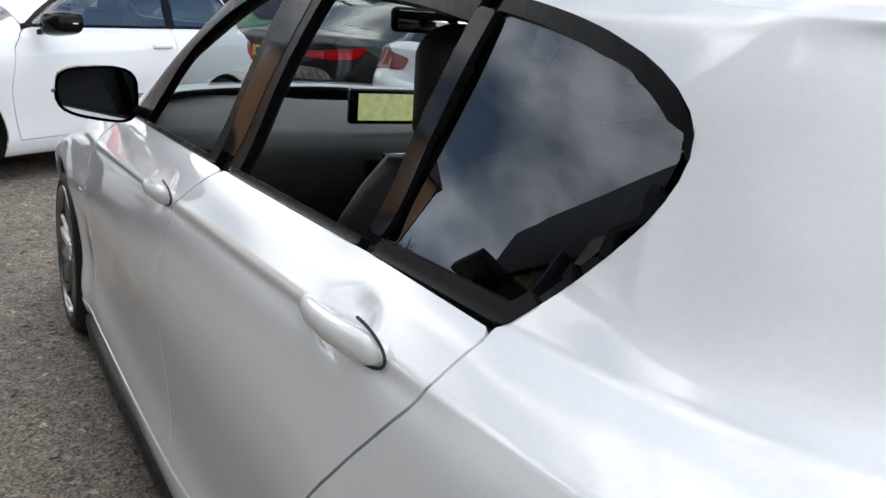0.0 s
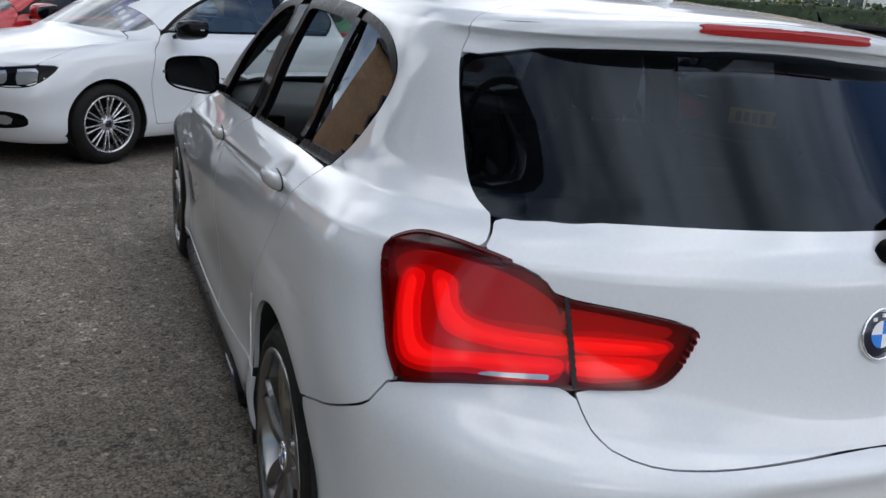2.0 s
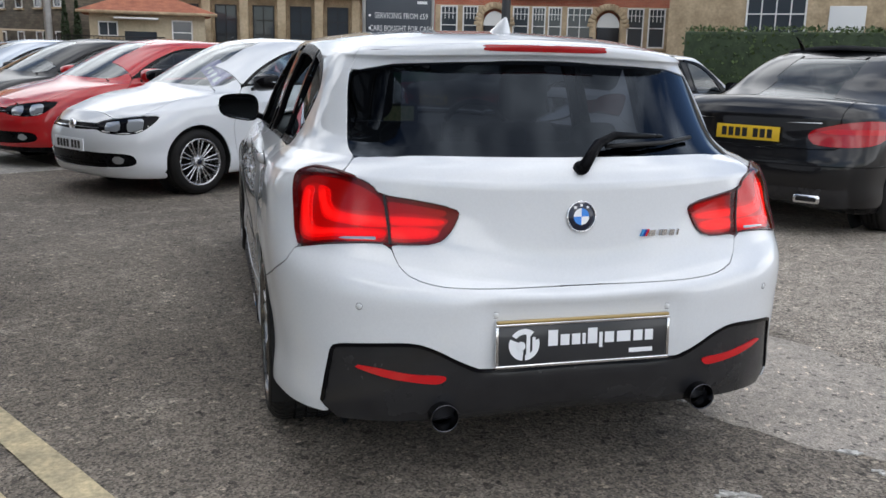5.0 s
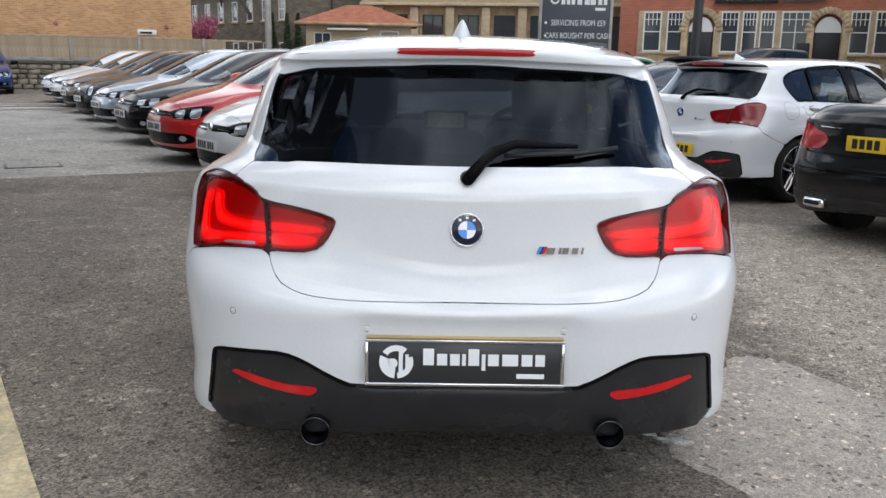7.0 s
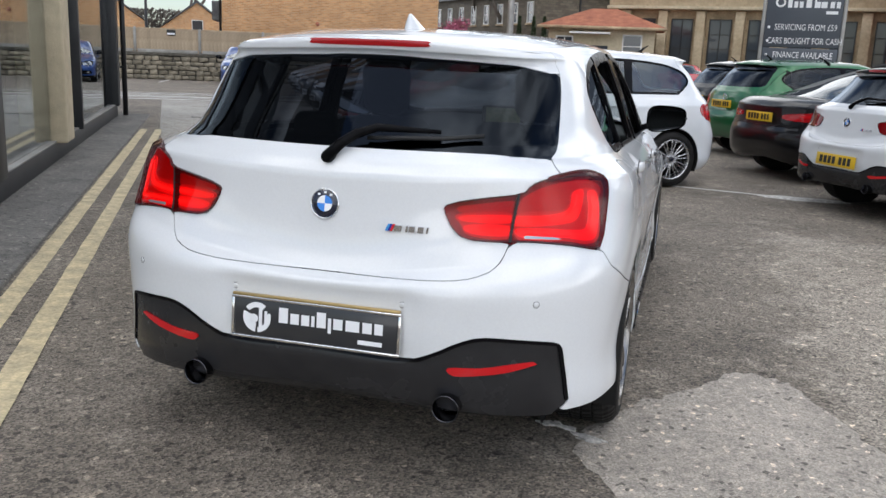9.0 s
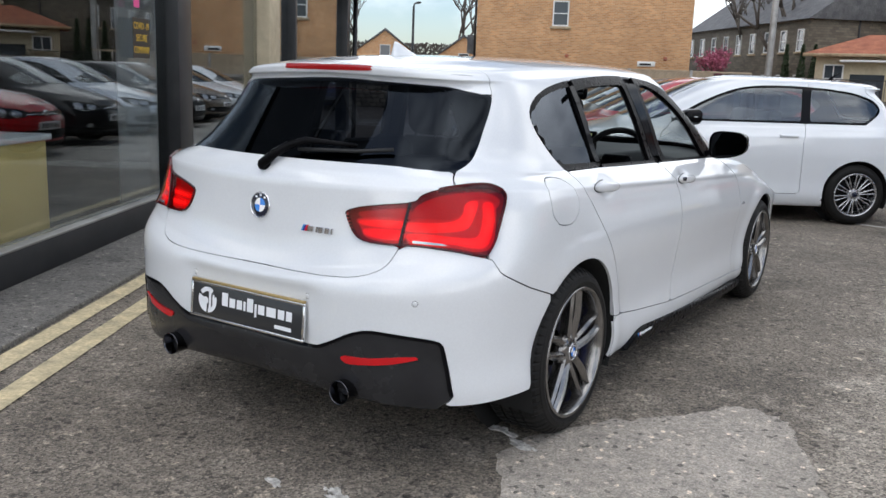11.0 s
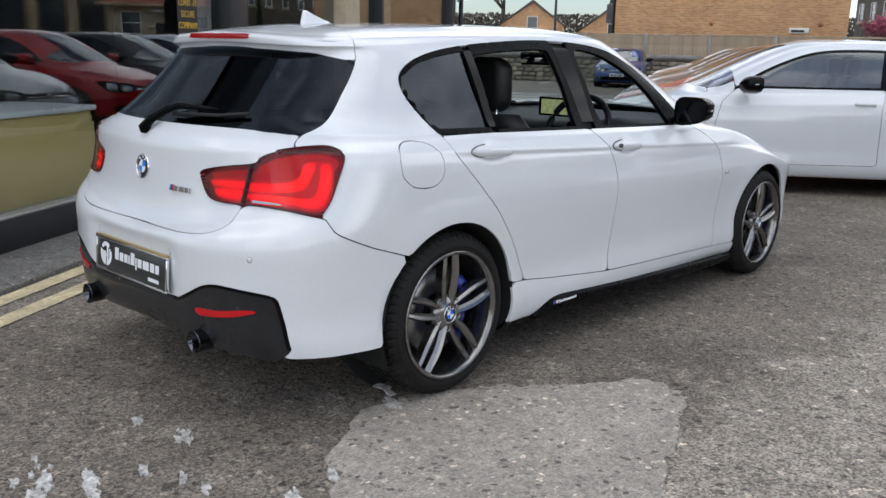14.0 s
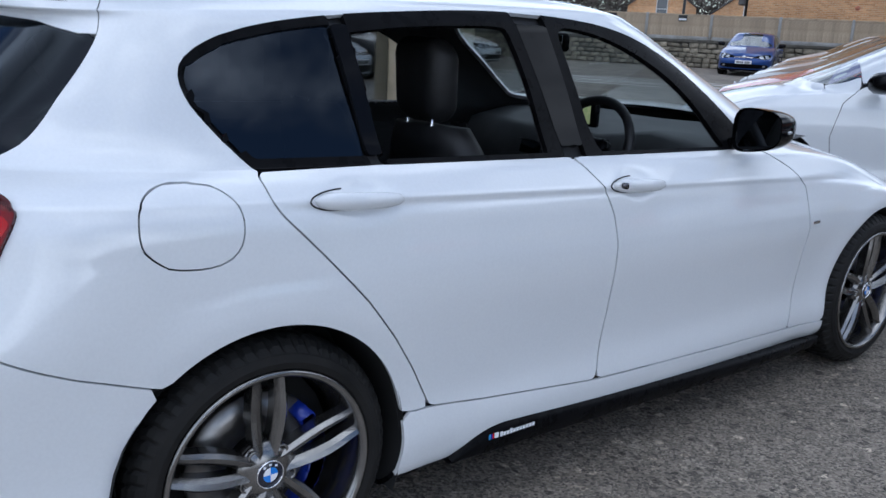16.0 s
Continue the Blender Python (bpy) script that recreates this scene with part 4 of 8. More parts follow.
    panel("body_shell", P, np.maximum(shell, -(Fl - 0.0018)), paint_m, car, S_left=shell)
    panel("fuel_flap", P, Fl + 0.0018, paint_m, car, mirror=False)
    panel("tailgate", P, np.maximum.reduce([H + 0.0012, -(T - 0.0006), -(G - 0.0), np.where(rear_of & (X > 0.57) & (Z > 1.02) & (Z < 1.232), 1.0, -1.0)]), paint_m, car)
    bump = np.maximum.reduce([B + g, -(H - 0.0012), -(T - 0.0006), -(K - 0.0005), -A, 0.276 - Z])
    panel("rear_bumper", P, bump, paint_m, car)
    panel("rear_diffuser", P, np.maximum.reduce([K + 0.0005, -A, 0.262 - Z]), M["diffuser"], car, "dark grey plastic diffuser insert", lift=-0.003)
    near_d = np.argwhere((Z > 0.25) & (Z < 0.56) & (Y < 0.5) & (X < 0.80))
    (i0, j0), (i1, j1) = near_d.min(0), near_d.max(0) + 1
    Qd = finer(P[i0:i1, j0:j1], 6)
    Kd = np.where(Qd[:, :, 1] < 0.45, sdf(bl, Qd[:, :, 0], Qd[:, :, 2]), 1.0)
    panel("diffuser_lip", Qd, np.maximum.reduce([Kd + 0.001, -(Kd + 0.010), 0.31 - Qd[:, :, 2]]), M["gloss_black"], car, "gloss black edge of the diffuser", lift=0.002, flange=0.008)
    for side in (1, -1):
        panel("rear_door", P, np.maximum.reduce([RD + g, -D - 0.001, -A]), paint_m, car, mirror=False, side=side)
        panel("front_door", P, np.maximum.reduce([FD + g + 0.001, -D - 0.001]), paint_m, car, mirror=False, side=side)
        panel("side_sill", P, np.maximum.reduce([SL + 0.0012, -A]), paint_m, car, mirror=False, side=side, lift=0.003)
        panel("under_sill", P, np.maximum.reduce([black_low, -(SL - 0.0005), -A]), M["satin_black"], car, "black underside of the sill", mirror=False, side=side)
        rows = []
        for y_, z_ in curve([(1.345, 0.205), (1.43, 0.249), (1.50, 0.266), (1.60, 0.264), (2.0, 0.239), (3.0, 0.190), (3.20, 0.184)], False, 5):
            w_ = 0.864 - 0.022 * max(0.0, (y_ - 2.6) / 0.6) ** 2
            lo_ = min(z_ - 0.004, 0.192 - 0.030 * (y_ - 1.345))
            rows.append([(side * (w_ - 0.03), y_, z_ + 0.004), (side * w_, y_, z_ - 0.001), (side * (w_ + 0.003), y_, (z_ + lo_) / 2), (side * (w_ - 0.002), y_, lo_ + 0.008), (side * (w_ - 0.010), y_, lo_), (side * (w_ - 0.20), y_, lo_ + 0.02)])
        bm = sheet(rows)
        bmesh.ops.recalc_face_normals(bm, faces=bm.faces)
        part("side_skirt", bm, M["satin_black"], car, "black plastic skirt blade")
        # light-opening trim, pillars, quarter pane
        inner = curve([(0.872, 0.998), (0.872, 0.998), (0.815, 1.066), (0.770, 1.13), (0.764, 1.178), (0.796, 1.208), (0.870, 1.238), (1.03, 1.270), (1.10, 1.278), (1.10, 1.278), (1.142, 0.988), (1.142, 0.988)])
        rear_win = curve([(1.150, 1.270), (1.150, 1.270), (1.30, 1.286), (1.50, 1.296), (1.615, 1.296), (1.645, 1.28), (1.675, 1.18), (1.70, 1.05), (1.712, 0.974), (1.712, 0.974), (1.182, 0.988), (1.182, 0.988)])
        front_win = curve([(1.835, 1.28), (1.86, 1.300), (1.93, 1.296), (2.033, 1.276), (2.16, 1.232), (2.295, 1.160), (2.42, 1.060), (2.51, 0.965), (2.525, 0.951), (2.525, 0.951), (1.92, 0.967), (1.92, 0.967), (1.885, 1.05), (1.845, 1.22)])
        Qi, Rw, Fw = (np.where(X > 0.4, sdf(q, Y, Z), 1.0) for q in (inner, rear_win, front_win))
        Qi = np.maximum(D + 0.021, Y - 1.140 + 0.1267 * (Z - 0.95))
        bp = [(1.655, 1.40), (1.79, 0.90), (1.868, 0.90), (1.775, 1.40)]
        Bp = np.where(X > 0.4, sdf(bp, Y, Z), 1.0)
        dv = [(1.085, 1.40), (1.142, 0.95), (1.182, 0.95), (1.130, 1.40)]
        Dv = np.where(X > 0.4, sdf(dv, Y, Z), 1.0)
        panel("window_trim", P, np.maximum.reduce([D + 0.001, -Qi, -Rw, -Fw, -(Bp - 0.001), -(Dv - 0.001)]), M["satin_black"], car, "satin black window surround", mirror=False, side=side, lift=0.002, flange=0.016)
        panel("b_pillar_cover", P, np.maximum.reduce([Bp, D + 0.03, -(np.abs(Y - 1.8285 + 0.30 * (Z - 0.95)) - 0.0025)]), M["gloss_black"], car, "gloss black pillar cover", mirror=False, side=side, lift=0.003, flange=0.03)
        panel("window_divider", P, np.maximum.reduce([Dv, D + 0.022]), M["gloss_black"], car, "gloss black window bar", mirror=False, side=side, lift=0.003, flange=0.010)
        q = panel("quarter_window", P, np.maximum(Qi - 0.006, D), M["quarter_glass"], car, "dark privacy glass pane", mirror=False, side=side, flange=0, lift=-0.004)
        smooth_pane(q, 0)
        if not windows_open:
            panel("side_window", P, np.maximum(np.minimum(Rw, Fw) - 0.006, D), M["side_tint"], car, mirror=False, side=side, flange=0, lift=-0.004)
    gp = panel("rear_window", P, G - 0.006, M["privacy_glass"], car, "dark privacy glass rear window", flange=0, lift=-0.002)
    smooth_pane(gp, 1)
    panel("windscreen", P, W - 0.004, M["clear_glass"], car, flange=0, lift=-0.002)
    panel("bonnet", P, np.maximum(bonnet + g, -W), paint_m, car)
    panel("front_bumper", P, np.maximum.reduce([front_bumper + g, -A, 0.18 - Z]), paint_m, car)
    # inner lining with the openings left free
    v, f = clip(P, np.maximum.reduce([np.where(X > 0.4, np.maximum(-(sdf(rear_win, Y, Z) - 0.004), -1), -1), np.where(X > 0.4, -(sdf(front_win, Y, Z) - 0.004), -1), np.where(X > 0.4, -(np.maximum(D + 0.018, Y - 1.142 + 0.1267 * (Z - 0.95))), -1), -(G - 0.004), -(W - 0.01), -A, 0.31 - Z]))
    v, f = both(v, f)
    v, f = clean(v, f)
    N = normals(v, f)
    raw("inner_lining", v - N * 0.022, f, M["headliner"], car, "black inner lining")
    # floor and wheel wells
    part("underbody", bm_box(1.30, 3.6, 0.03, Matrix.Translation((0, 2.2, 0.25)), 0.01), M["under"], car)
    for cy in (0.838, 3.535):
        for side in (1, -1):
            bm = bmesh.new()
            rows = []
            for x in ((0.86 if cy < 2 else 0.79), 0.60):
                rows.append([(side * (x - 0.012 * 0), cy + 0.353 * math.cos(a), 0.318 + 0.356 * math.sin(a)) for a in [math.pi * (1.13 - 1.26 * k / 28) for k in range(29)]])
            sheet(rows, bm=bm)
            vs = [bm.verts.new((side * 0.60, cy + 0.353 * math.cos(2 * math.pi * k / 30), 0.318 + 0.356 * math.sin(2 * math.pi * k / 30))) for k in range(30)]
            bm.faces.new(vs)
            part("wheel_well", bm, M["under"], car)
            car_wheel(car, Matrix.Translation((side * 0.856, cy, 0.317)) @ Matrix.Rotation(0.0 if side > 0 else math.pi, 4, "Z"), 0.317, 0.246, 0.235, "m", alloy="alloy")
    # tail lamps
    for side in (1, -1):
        lamp = new("tail_lamp")
        lamp.parent = car
        outer, innerp = np.maximum(T + 0.0008, (0.685 + 0.34 * (Z - 0.78)) + 0.0018 - Sx), np.maximum(T + 0.0008, Sx + 0.0018 - (0.685 + 0.34 * (Z - 0.78)))
        lens_m = M["lens_glass"] if lit else M["lamp_smoke"]
        panel("lamp_lens", P, outer, lens_m, lamp, "glossy red outer lens", mirror=False, side=side, lift=0.006, flange=0)
        panel("lamp_lens", P, innerp, lens_m, lamp, "glossy red inner lens", mirror=False, side=side, lift=0.006, flange=0)
        panel("lamp_housing", P, T - 0.004, M["lamp_smoke"], lamp, "dark red lamp housing", mirror=False, side=side, lift=-0.016, flange=0)
        # dark rims, bright chambers and light guides seen through the lens
        Qf = Pf_of(P)
        near_l = np.argwhere((Sx > 0.40) & (Sx < 1.22) & (Z > 0.70) & (Z < 1.02) & (Y < 0.66))
        (i0, j0), (i1, j1) = near_l.min(0), near_l.max(0) + 1
        Qr = finer(P[i0:i1, j0:j1], 9)
        rim_t = np.where(Qr[:, :, 1] < 0.62, sdf(tl, Qr[:, :, 0] + Qr[:, :, 1], Qr[:, :, 2]), 1.0)
        cut = Qr[:, :, 0] + Qr[:, :, 1] - (0.685 + 0.34 * (Qr[:, :, 2] - 0.78))
        for sgn in (1, -1):
            cell = np.maximum(rim_t + 0.0008, 0.0022 - sgn * cut)
            panel("lens_rim", Qr, np.maximum(cell, -(cell + 0.0036)), M["lamp_bezel"], lamp, "black-red lens rim", mirror=False, side=side, lift=0.0085, flange=0.02)
        panel("lens_seam", Qr, np.maximum(rim_t, np.abs(cut) - 0.0042), M["gasket"], lamp, "black seam between the lenses", mirror=False, side=side, lift=0.0092, flange=0.02)
        guides = (
            ("lamp_chamber", -0.013, [(1.140, 0.928), (1.09, 0.948), (1.02, 0.952), (0.93, 0.946), (0.84, 0.932), (0.76, 0.905), (0.735, 0.880), (0.732, 0.855), (0.90, 0.862), (0.955, 0.885), (0.97, 0.918), (1.07, 0.928), (1.115, 0.90)]),
            ("lamp_chamber", -0.013, [(0.50, 0.866), (0.52, 0.872), (0.715, 0.892), (0.706, 0.858), (0.535, 0.852)]),
            ("lamp_glow", -0.0125, [(1.118, 0.905), (1.112, 0.83), (1.085, 0.782), (1.02, 0.772), (0.90, 0.784), (0.722, 0.784), (0.722, 0.856), (0.90, 0.866), (0.955, 0.888), (0.968, 0.916), (1.04, 0.930), (1.10, 0.924)]),
            ("lamp_glow", -0.0125, [(0.545, 0.790), (0.515, 0.82), (0.508, 0.850), (0.702, 0.858), (0.690, 0.790)]),
            ("lamp_lit", -0.009, [(1.099, 0.918), (1.108, 0.885), (1.104, 0.845), (1.075, 0.792), (1.02, 0.780), (0.90, 0.792), (0.795, 0.786), (0.716, 0.796), (0.716, 0.815), (0.80, 0.818), (0.90, 0.814), (1.003, 0.812), (1.035, 0.829), (1.050, 0.875), (1.054, 0.918)]),
            ("lamp_lit", -0.009, [(1.030, 0.924), (1.014, 0.880), (0.980, 0.840), (0.90, 0.827), (0.716, 0.822), (0.716, 0.849), (0.83, 0.853), (0.917, 0.862), (0.955, 0.880), (0.975, 0.918)]),
            ("lamp_lit", -0.009, [(0.530, 0.829), (0.520, 0.846), (0.700, 0.852), (0.694, 0.829)]),
            ("lamp_lit", -0.009, [(0.548, 0.796), (0.535, 0.820), (0.690, 0.823), (0.684, 0.794)]),
            ("lamp_core", -0.006, [(1.088, 0.905), (1.088, 0.850), (1.062, 0.802), (1.02, 0.791), (0.90, 0.800), (0.73, 0.803), (0.73, 0.809), (0.90, 0.808), (1.01, 0.803), (1.048, 0.820), (1.066, 0.860), (1.070, 0.905)]),
            ("lamp_core", -0.006, [(1.016, 0.910), (1.000, 0.876), (0.968, 0.846), (0.90, 0.836), (0.73, 0.832), (0.73, 0.840), (0.84, 0.844), (0.925, 0.852), (0.972, 0.877), (0.992, 0.910)]),
            ("lamp_core", -0.006, [(0.550, 0.835), (0.545, 0.841), (0.686, 0.845), (0.684, 0.836)]),
            ("lamp_core", -0.006, [(0.562, 0.803), (0.556, 0.812), (0.678, 0.814), (0.675, 0.803)]),
        )
        for mat, deep, pl in guides if lit else ():
            panel({"lamp_chamber": "reflector_chamber", "lamp_glow": "reflector_chamber", "lamp_lit": "light_bar", "lamp_core": "light_core"}[mat], Qf, Sf_of(P, curve(pl)), M[mat], lamp, mirror=False, side=side, lift=deep, flange=0.006)
        rev = [(0.738, 0.786), (0.738, 0.795), (0.86, 0.790), (0.90, 0.783)]
        panel("reversing_lens", Pf_of(P), Sf_of(P, rev), M["lamp_clear"], lamp, "small clear reversing lens", mirror=False, side=side, lift=0.0072, flange=0)
        # reflectors and exhausts, sensors
        refl = curve([(0.408, 0.413), (0.416, 0.394), (0.45, 0.391), (0.56, 0.406), (0.645, 0.430), (0.655, 0.439), (0.60, 0.435), (0.50, 0.419)])
        panel("bumper_reflector", Pf_of(P), Sf_of(P, refl, True), M["reflector"], car, "slim red reflector", mirror=False, side=side, lift=0.002, flange=0.008)
        ex = Matrix.Translation((side * 0.408, 0.045, 0.292)) @ Matrix.Rotation(-math.pi / 2, 4, "Z")
        part("exhaust_tip", lathe([(0.036, -0.22), (0.040, 0.026), (0.0415, 0.030), (0.0405, 0.033), (0.038, 0.030), (0.034, -0.2)], 36, ex), M["dark_chrome"], car, "black chrome exhaust tip")
        part("exhaust_bore", disc(0.034, -0.2, -0.18, 24, None, ex), M["under"], car)
        for sx, sz, sy in ((0.640, 0.618, 0.0), (0.262, 0.588, 0.0)):
            i, j = np.unravel_index(np.argmin((X - sx) ** 2 + (Z - sz) ** 2 + (Y > 0.4) * 9), X.shape)
            p = P[i, j]
            du, dv = P[i + 1, j] - P[i - 1, j], P[i, j + 1] - P[i, j - 1]
            nn = Vector(np.cross(du, dv)).normalized()
            q = Vector((side * p[0], p[1], p[2]))
            nn.x *= side
            mm = Matrix.Translation(q) @ nn.to_track_quat("X", "Z").to_matrix().to_4x4()
            se = part("parking_sensor", disc(0.0085, -0.002, 0.0012, 24, None, mm), paint_m, car)
            part("sensor_ring", lathe([(0.0087, 0.0005), (0.0098, 0.0008), (0.0098, -0.002)], 24, mm), M["gasket"], se)
    # spoiler brake lamp
    bl_p = curve([(-0.1, 1.3335), (0, 1.3335), (0.19, 1.332), (0.198, 1.326), (0.19, 1.316), (0, 1.315), (-0.1, 1.315)])
    panel("high_brake_lamp", Pf_of(P), Sf_of(P, bl_p, True), M["lamp_red_dark"], car, "dark red brake lamp in the spoiler", lift=0.003, flange=0.008)
    if not lit:
        edge_p = curve([(-0.1, 1.352), (0, 1.352), (0.45, 1.346), (0.585, 1.330), (0.60, 1.312), (0.56, 1.302), (0, 1.300), (-0.1, 1.300)])
        panel("spoiler_lip", Pf_of(P), np.maximum(Sf_of(P, edge_p, True), -Sf_of(P, bl_p, True)), M["gloss_black"], car, "gloss black spoiler lip", lift=0.005, flange=0.01)
    # wiper
    wp = new("rear_wiper")
    wp.parent = car

    def on_glass(x, z):
        q = np.argmin((X - abs(x)) ** 2 + (Z - z) ** 2 + (Y > 0.5) * 9)
        i, j = np.unravel_index(q, X.shape)
        return Vector((x, P[i, j, 1], z))
    a, b, c, d = on_glass(0.0, 0.99), on_glass(0.07, 1.045), on_glass(0.13, 1.066), on_glass(0.43, 1.058)
    off = Vector((0, -0.030, 0.012))
    part("wiper_pivot", bm_cyl(0.022, 0.016, 0.03, Matrix.Translation(a + Vector((0, -0.012, 0))) @ Matrix.Rotation(math.pi / 2, 4, "X"), 20, 0.003), M["satin_black"], wp)
    part("wiper_arm", tube([a + Vector((0, -0.022, 0.0)), a.lerp(b, 0.5) + off, b + off, c + off, c.lerp(d, 0.6) + off * 0.8], 0.012, 8, radii=[0.018, 0.016, 0.015, 0.012, 0.006]), M["satin_black"], wp)
    part("wiper_blade", tube([on_glass(0.10, 1.040) + Vector((0, -0.012, 0.006)), on_glass(0.20, 1.045) + Vector((0, -0.014, 0.006)), on_glass(0.32, 1.047) + Vector((0, -0.014, 0.006)), d + Vector((0, -0.012, 0.006))], 0.007, 6), M["gasket"], wp)
    # roof fin
    bm = bmesh.new()
    rows = []
    for t in range(11):
        u = t / 10
        zz = 0.002 + 0.062 * u
        half = 0.034 * (1 - u) ** 0.8 + 0.003
        y0, y1 = 0.800 + 0.016 * u, 0.985 - 0.150 * u ** 0.75
        row = []
        for k in range(16):
            aa = 2 * math.pi * k / 16
            row.append(bm.verts.new((half * math.sin(aa), (y0 + y1) / 2 - (y1 - y0) / 2 * math.cos(aa), 1.372 + 0.012 * (1 - u) * math.cos(aa + math.pi) + zz)))
        rows.append(row)
    for p, q in zip(rows, rows[1:]):
        for k in range(16):
            bm.faces.new((p[k], p[(k + 1) % 16], q[(k + 1) % 16], q[k]))
    bm.faces.new(rows[-1])
    bmesh.ops.recalc_face_normals(bm, faces=bm.faces)
    part("roof_fin", bm, paint_m, car)
    # badges and plate
    mm = Matrix.Translation((0, 0.078, 0.853)) @ Matrix.Rotation(math.radians(-7), 4, "X") @ Matrix.Rotation(-math.pi / 2, 4, "Z")
    roundel(car, 0.046, mm, 0.007, "tailgate_badge")
    lt = new("model_badge")
    lt.parent = car
    lt.matrix_local = Matrix.Translation((0.182, 0.0735, 0.790)) @ Matrix.Rotation(radians(3), 4, "Z")
    for k, mat in enumerate(("stripe_blue", "stripe_navy", "stripe_red")):
        bm = bm_prism([(0.007 * k + 0.008, 0), (0.007 * k + 0.015, 0), (0.007 * k + 0.024, 0.02), (0.007 * k + 0.017, 0.02)], -0.003, 0.004)
        part("badge_stripe", bm, M[mat], lt, smooth=False)
    x = 0.034
    for wd in (0.034, 0.010, 0.026, 0.026, 0.009):
        part("badge_figure", bm_prism([(x, 0), (x + wd * 0.66, 0), (x + wd * 0.66 + 0.003, 0.019), (x + 0.003, 0.019)], -0.003, 0.004, bevel=0.001), M["chrome"], lt, smooth=False)
        x += wd
    number_plate(car, Matrix.Translation((0, 0.004, 0.500)) @ Matrix.Rotation(radians(-4), 4, "X"), plate)
    for side in (1, -1):
        for nm, y, z, kh in (("rear", 0.940, 0.924, False), ("front", 1.890, 0.884, side > 0)):
            i, j = np.unravel_index(np.argmin((Y - y - 0.12) ** 2 + (Z - z) ** 2 + (X < 0.6) * 9), X.shape)
            door_handle(car, y, z, P[i, j, 0] + 0.011, side, kh)
        wing_mirror(car, Matrix.Translation((side * 0.785, 2.545, 1.018)) @ Matrix.Scale(0.87, 4), side, "gloss_black")
        bd = part("fender_badge", bm_box(0.003, 0.042, 0.012, Matrix.Translation((side * 0.873, 2.995, 0.668)), 0.001), M["chrome"], car)
        sk = new("skirt_lettering")
        sk.parent = car
        sk.matrix_local = Matrix.Translation((side * 0.8675, 1.495, 0.238))
        for k, mat in enumerate(("stripe_blue", "stripe_navy", "stripe_red")):
            part("badge_stripe", bm_box(0.002, 0.005, 0.014, Matrix.Translation((0, -0.024 + 0.006 * k, 0.002))), M[mat], sk, smooth=False)
        part("letter_bar", bm_box(0.002, 0.014, 0.014, Matrix.Translation((0, 0.0, 0.002))), M["plate_white"], sk, smooth=False)
        for k in range(11):
            part("letter_bar", bm_box(0.002, 0.0085, 0.013 if k in (0, 3) else 0.0095, Matrix.Translation((0, 0.018 + 0.0118 * k, 0.0005 if k in (0, 3) else -0.0010))), M["plate_white"], sk, smooth=False)
    # cabin
    for sx in (0.36, -0.36):
        seat(car, Matrix.Translation((sx, 1.72, 0.42)))
    bench = new("rear_bench")
    bench.parent = car
    part("seat_cushion", bm_box(1.2, 0.5, 0.18, Matrix.Translation((0, 1.17, 0.46)), 0.05, 3), M["leather"], bench)
    part("seat_back", bm_box(1.18, 0.14, 0.52, Matrix.Translation((0, 0.86, 0.74)) @ Matrix.Rotation(0.3, 4, "X"), 0.05, 3), M["leather"], bench)
    for sx in (0.36, 0.0, -0.36):
        headrest(bench, Matrix.Translation((sx, 0.80, 0.84)) @ Matrix.Rotation(-0.1, 4, "X") @ Matrix.Scale(0.8, 4))
    part("parcel_shelf", bm_box(1.1, 0.45, 0.02, Matrix.Translation((0, 0.55, 0.93)), 0.005), M["headliner"], car)
    dash = new("dashboard")
    dash.parent = car
    bm = bmesh.new()
    rows = []
    for i in range(13):
        t = -1 + 2 * i / 12
        x = 0.70 * t
        cowl = 0.045 * math.exp(-((x - 0.36) / 0.17) ** 2)
        prof = [(2.62, 0.55), (2.57, 0.70), (2.59, 0.83), (2.62, 0.885 + cowl), (2.68, 0.90 + cowl), (2.85, 0.93), (3.10, 0.95)]
        rows.append([(x, y - (0.05 if abs(x) < 0.14 else 0) + 0.05 * abs(t), z) for y, z in prof])
    sheet(rows, bm=bm)
    bmesh.ops.recalc_face_normals(bm, faces=bm.faces)
    part("dash_top", bm, M["trim_grey"], dash)
    part("map_screen_frame", bm_box(0.25, 0.03, 0.108, Matrix.Translation((-0.02, 2.64, 0.98)), 0.008), M["gloss_black"], dash)
    part("map_screen", bm_box(0.20, 0.004, 0.082, Matrix.Translation((-0.02, 2.622, 0.98))), M["screen_map"], dash, "lit navigation map screen", smooth=False)
    part("centre_stack", bm_box(0.25, 0.12, 0.36, Matrix.Translation((0, 2.52, 0.66)) @ Matrix.Rotation(-0.25, 4, "X"), 0.02), M["satin_black"], dash)
    for k, zz in enumerate((0.84, 0.76, 0.69)):
        part("control_strip", bm_box(0.23, 0.01, 0.055, Matrix.Translation((0, 2.445 - 0.02 * k, zz)) @ Matrix.Rotation(-0.25, 4, "X"), 0.004), M["gloss_black"], dash)
        part("strip_edge", bm_box(0.235, 0.004, 0.005, Matrix.Translation((0, 2.438 - 0.02 * k, zz + 0.026)) @ Matrix.Rotation(-0.25, 4, "X")), M["chrome"], dash)
    part("air_vent", bm_box(0.10, 0.02, 0.05, Matrix.Translation((-0.58, 2.50, 0.85)), 0.01), M["satin_black"], dash)
    part("console", bm_box(0.24, 0.95, 0.22, Matrix.Translation((0, 1.95, 0.45)), 0.04), M["satin_black"], dash)
    sw = new("steering_wheel")
    sw.parent = car
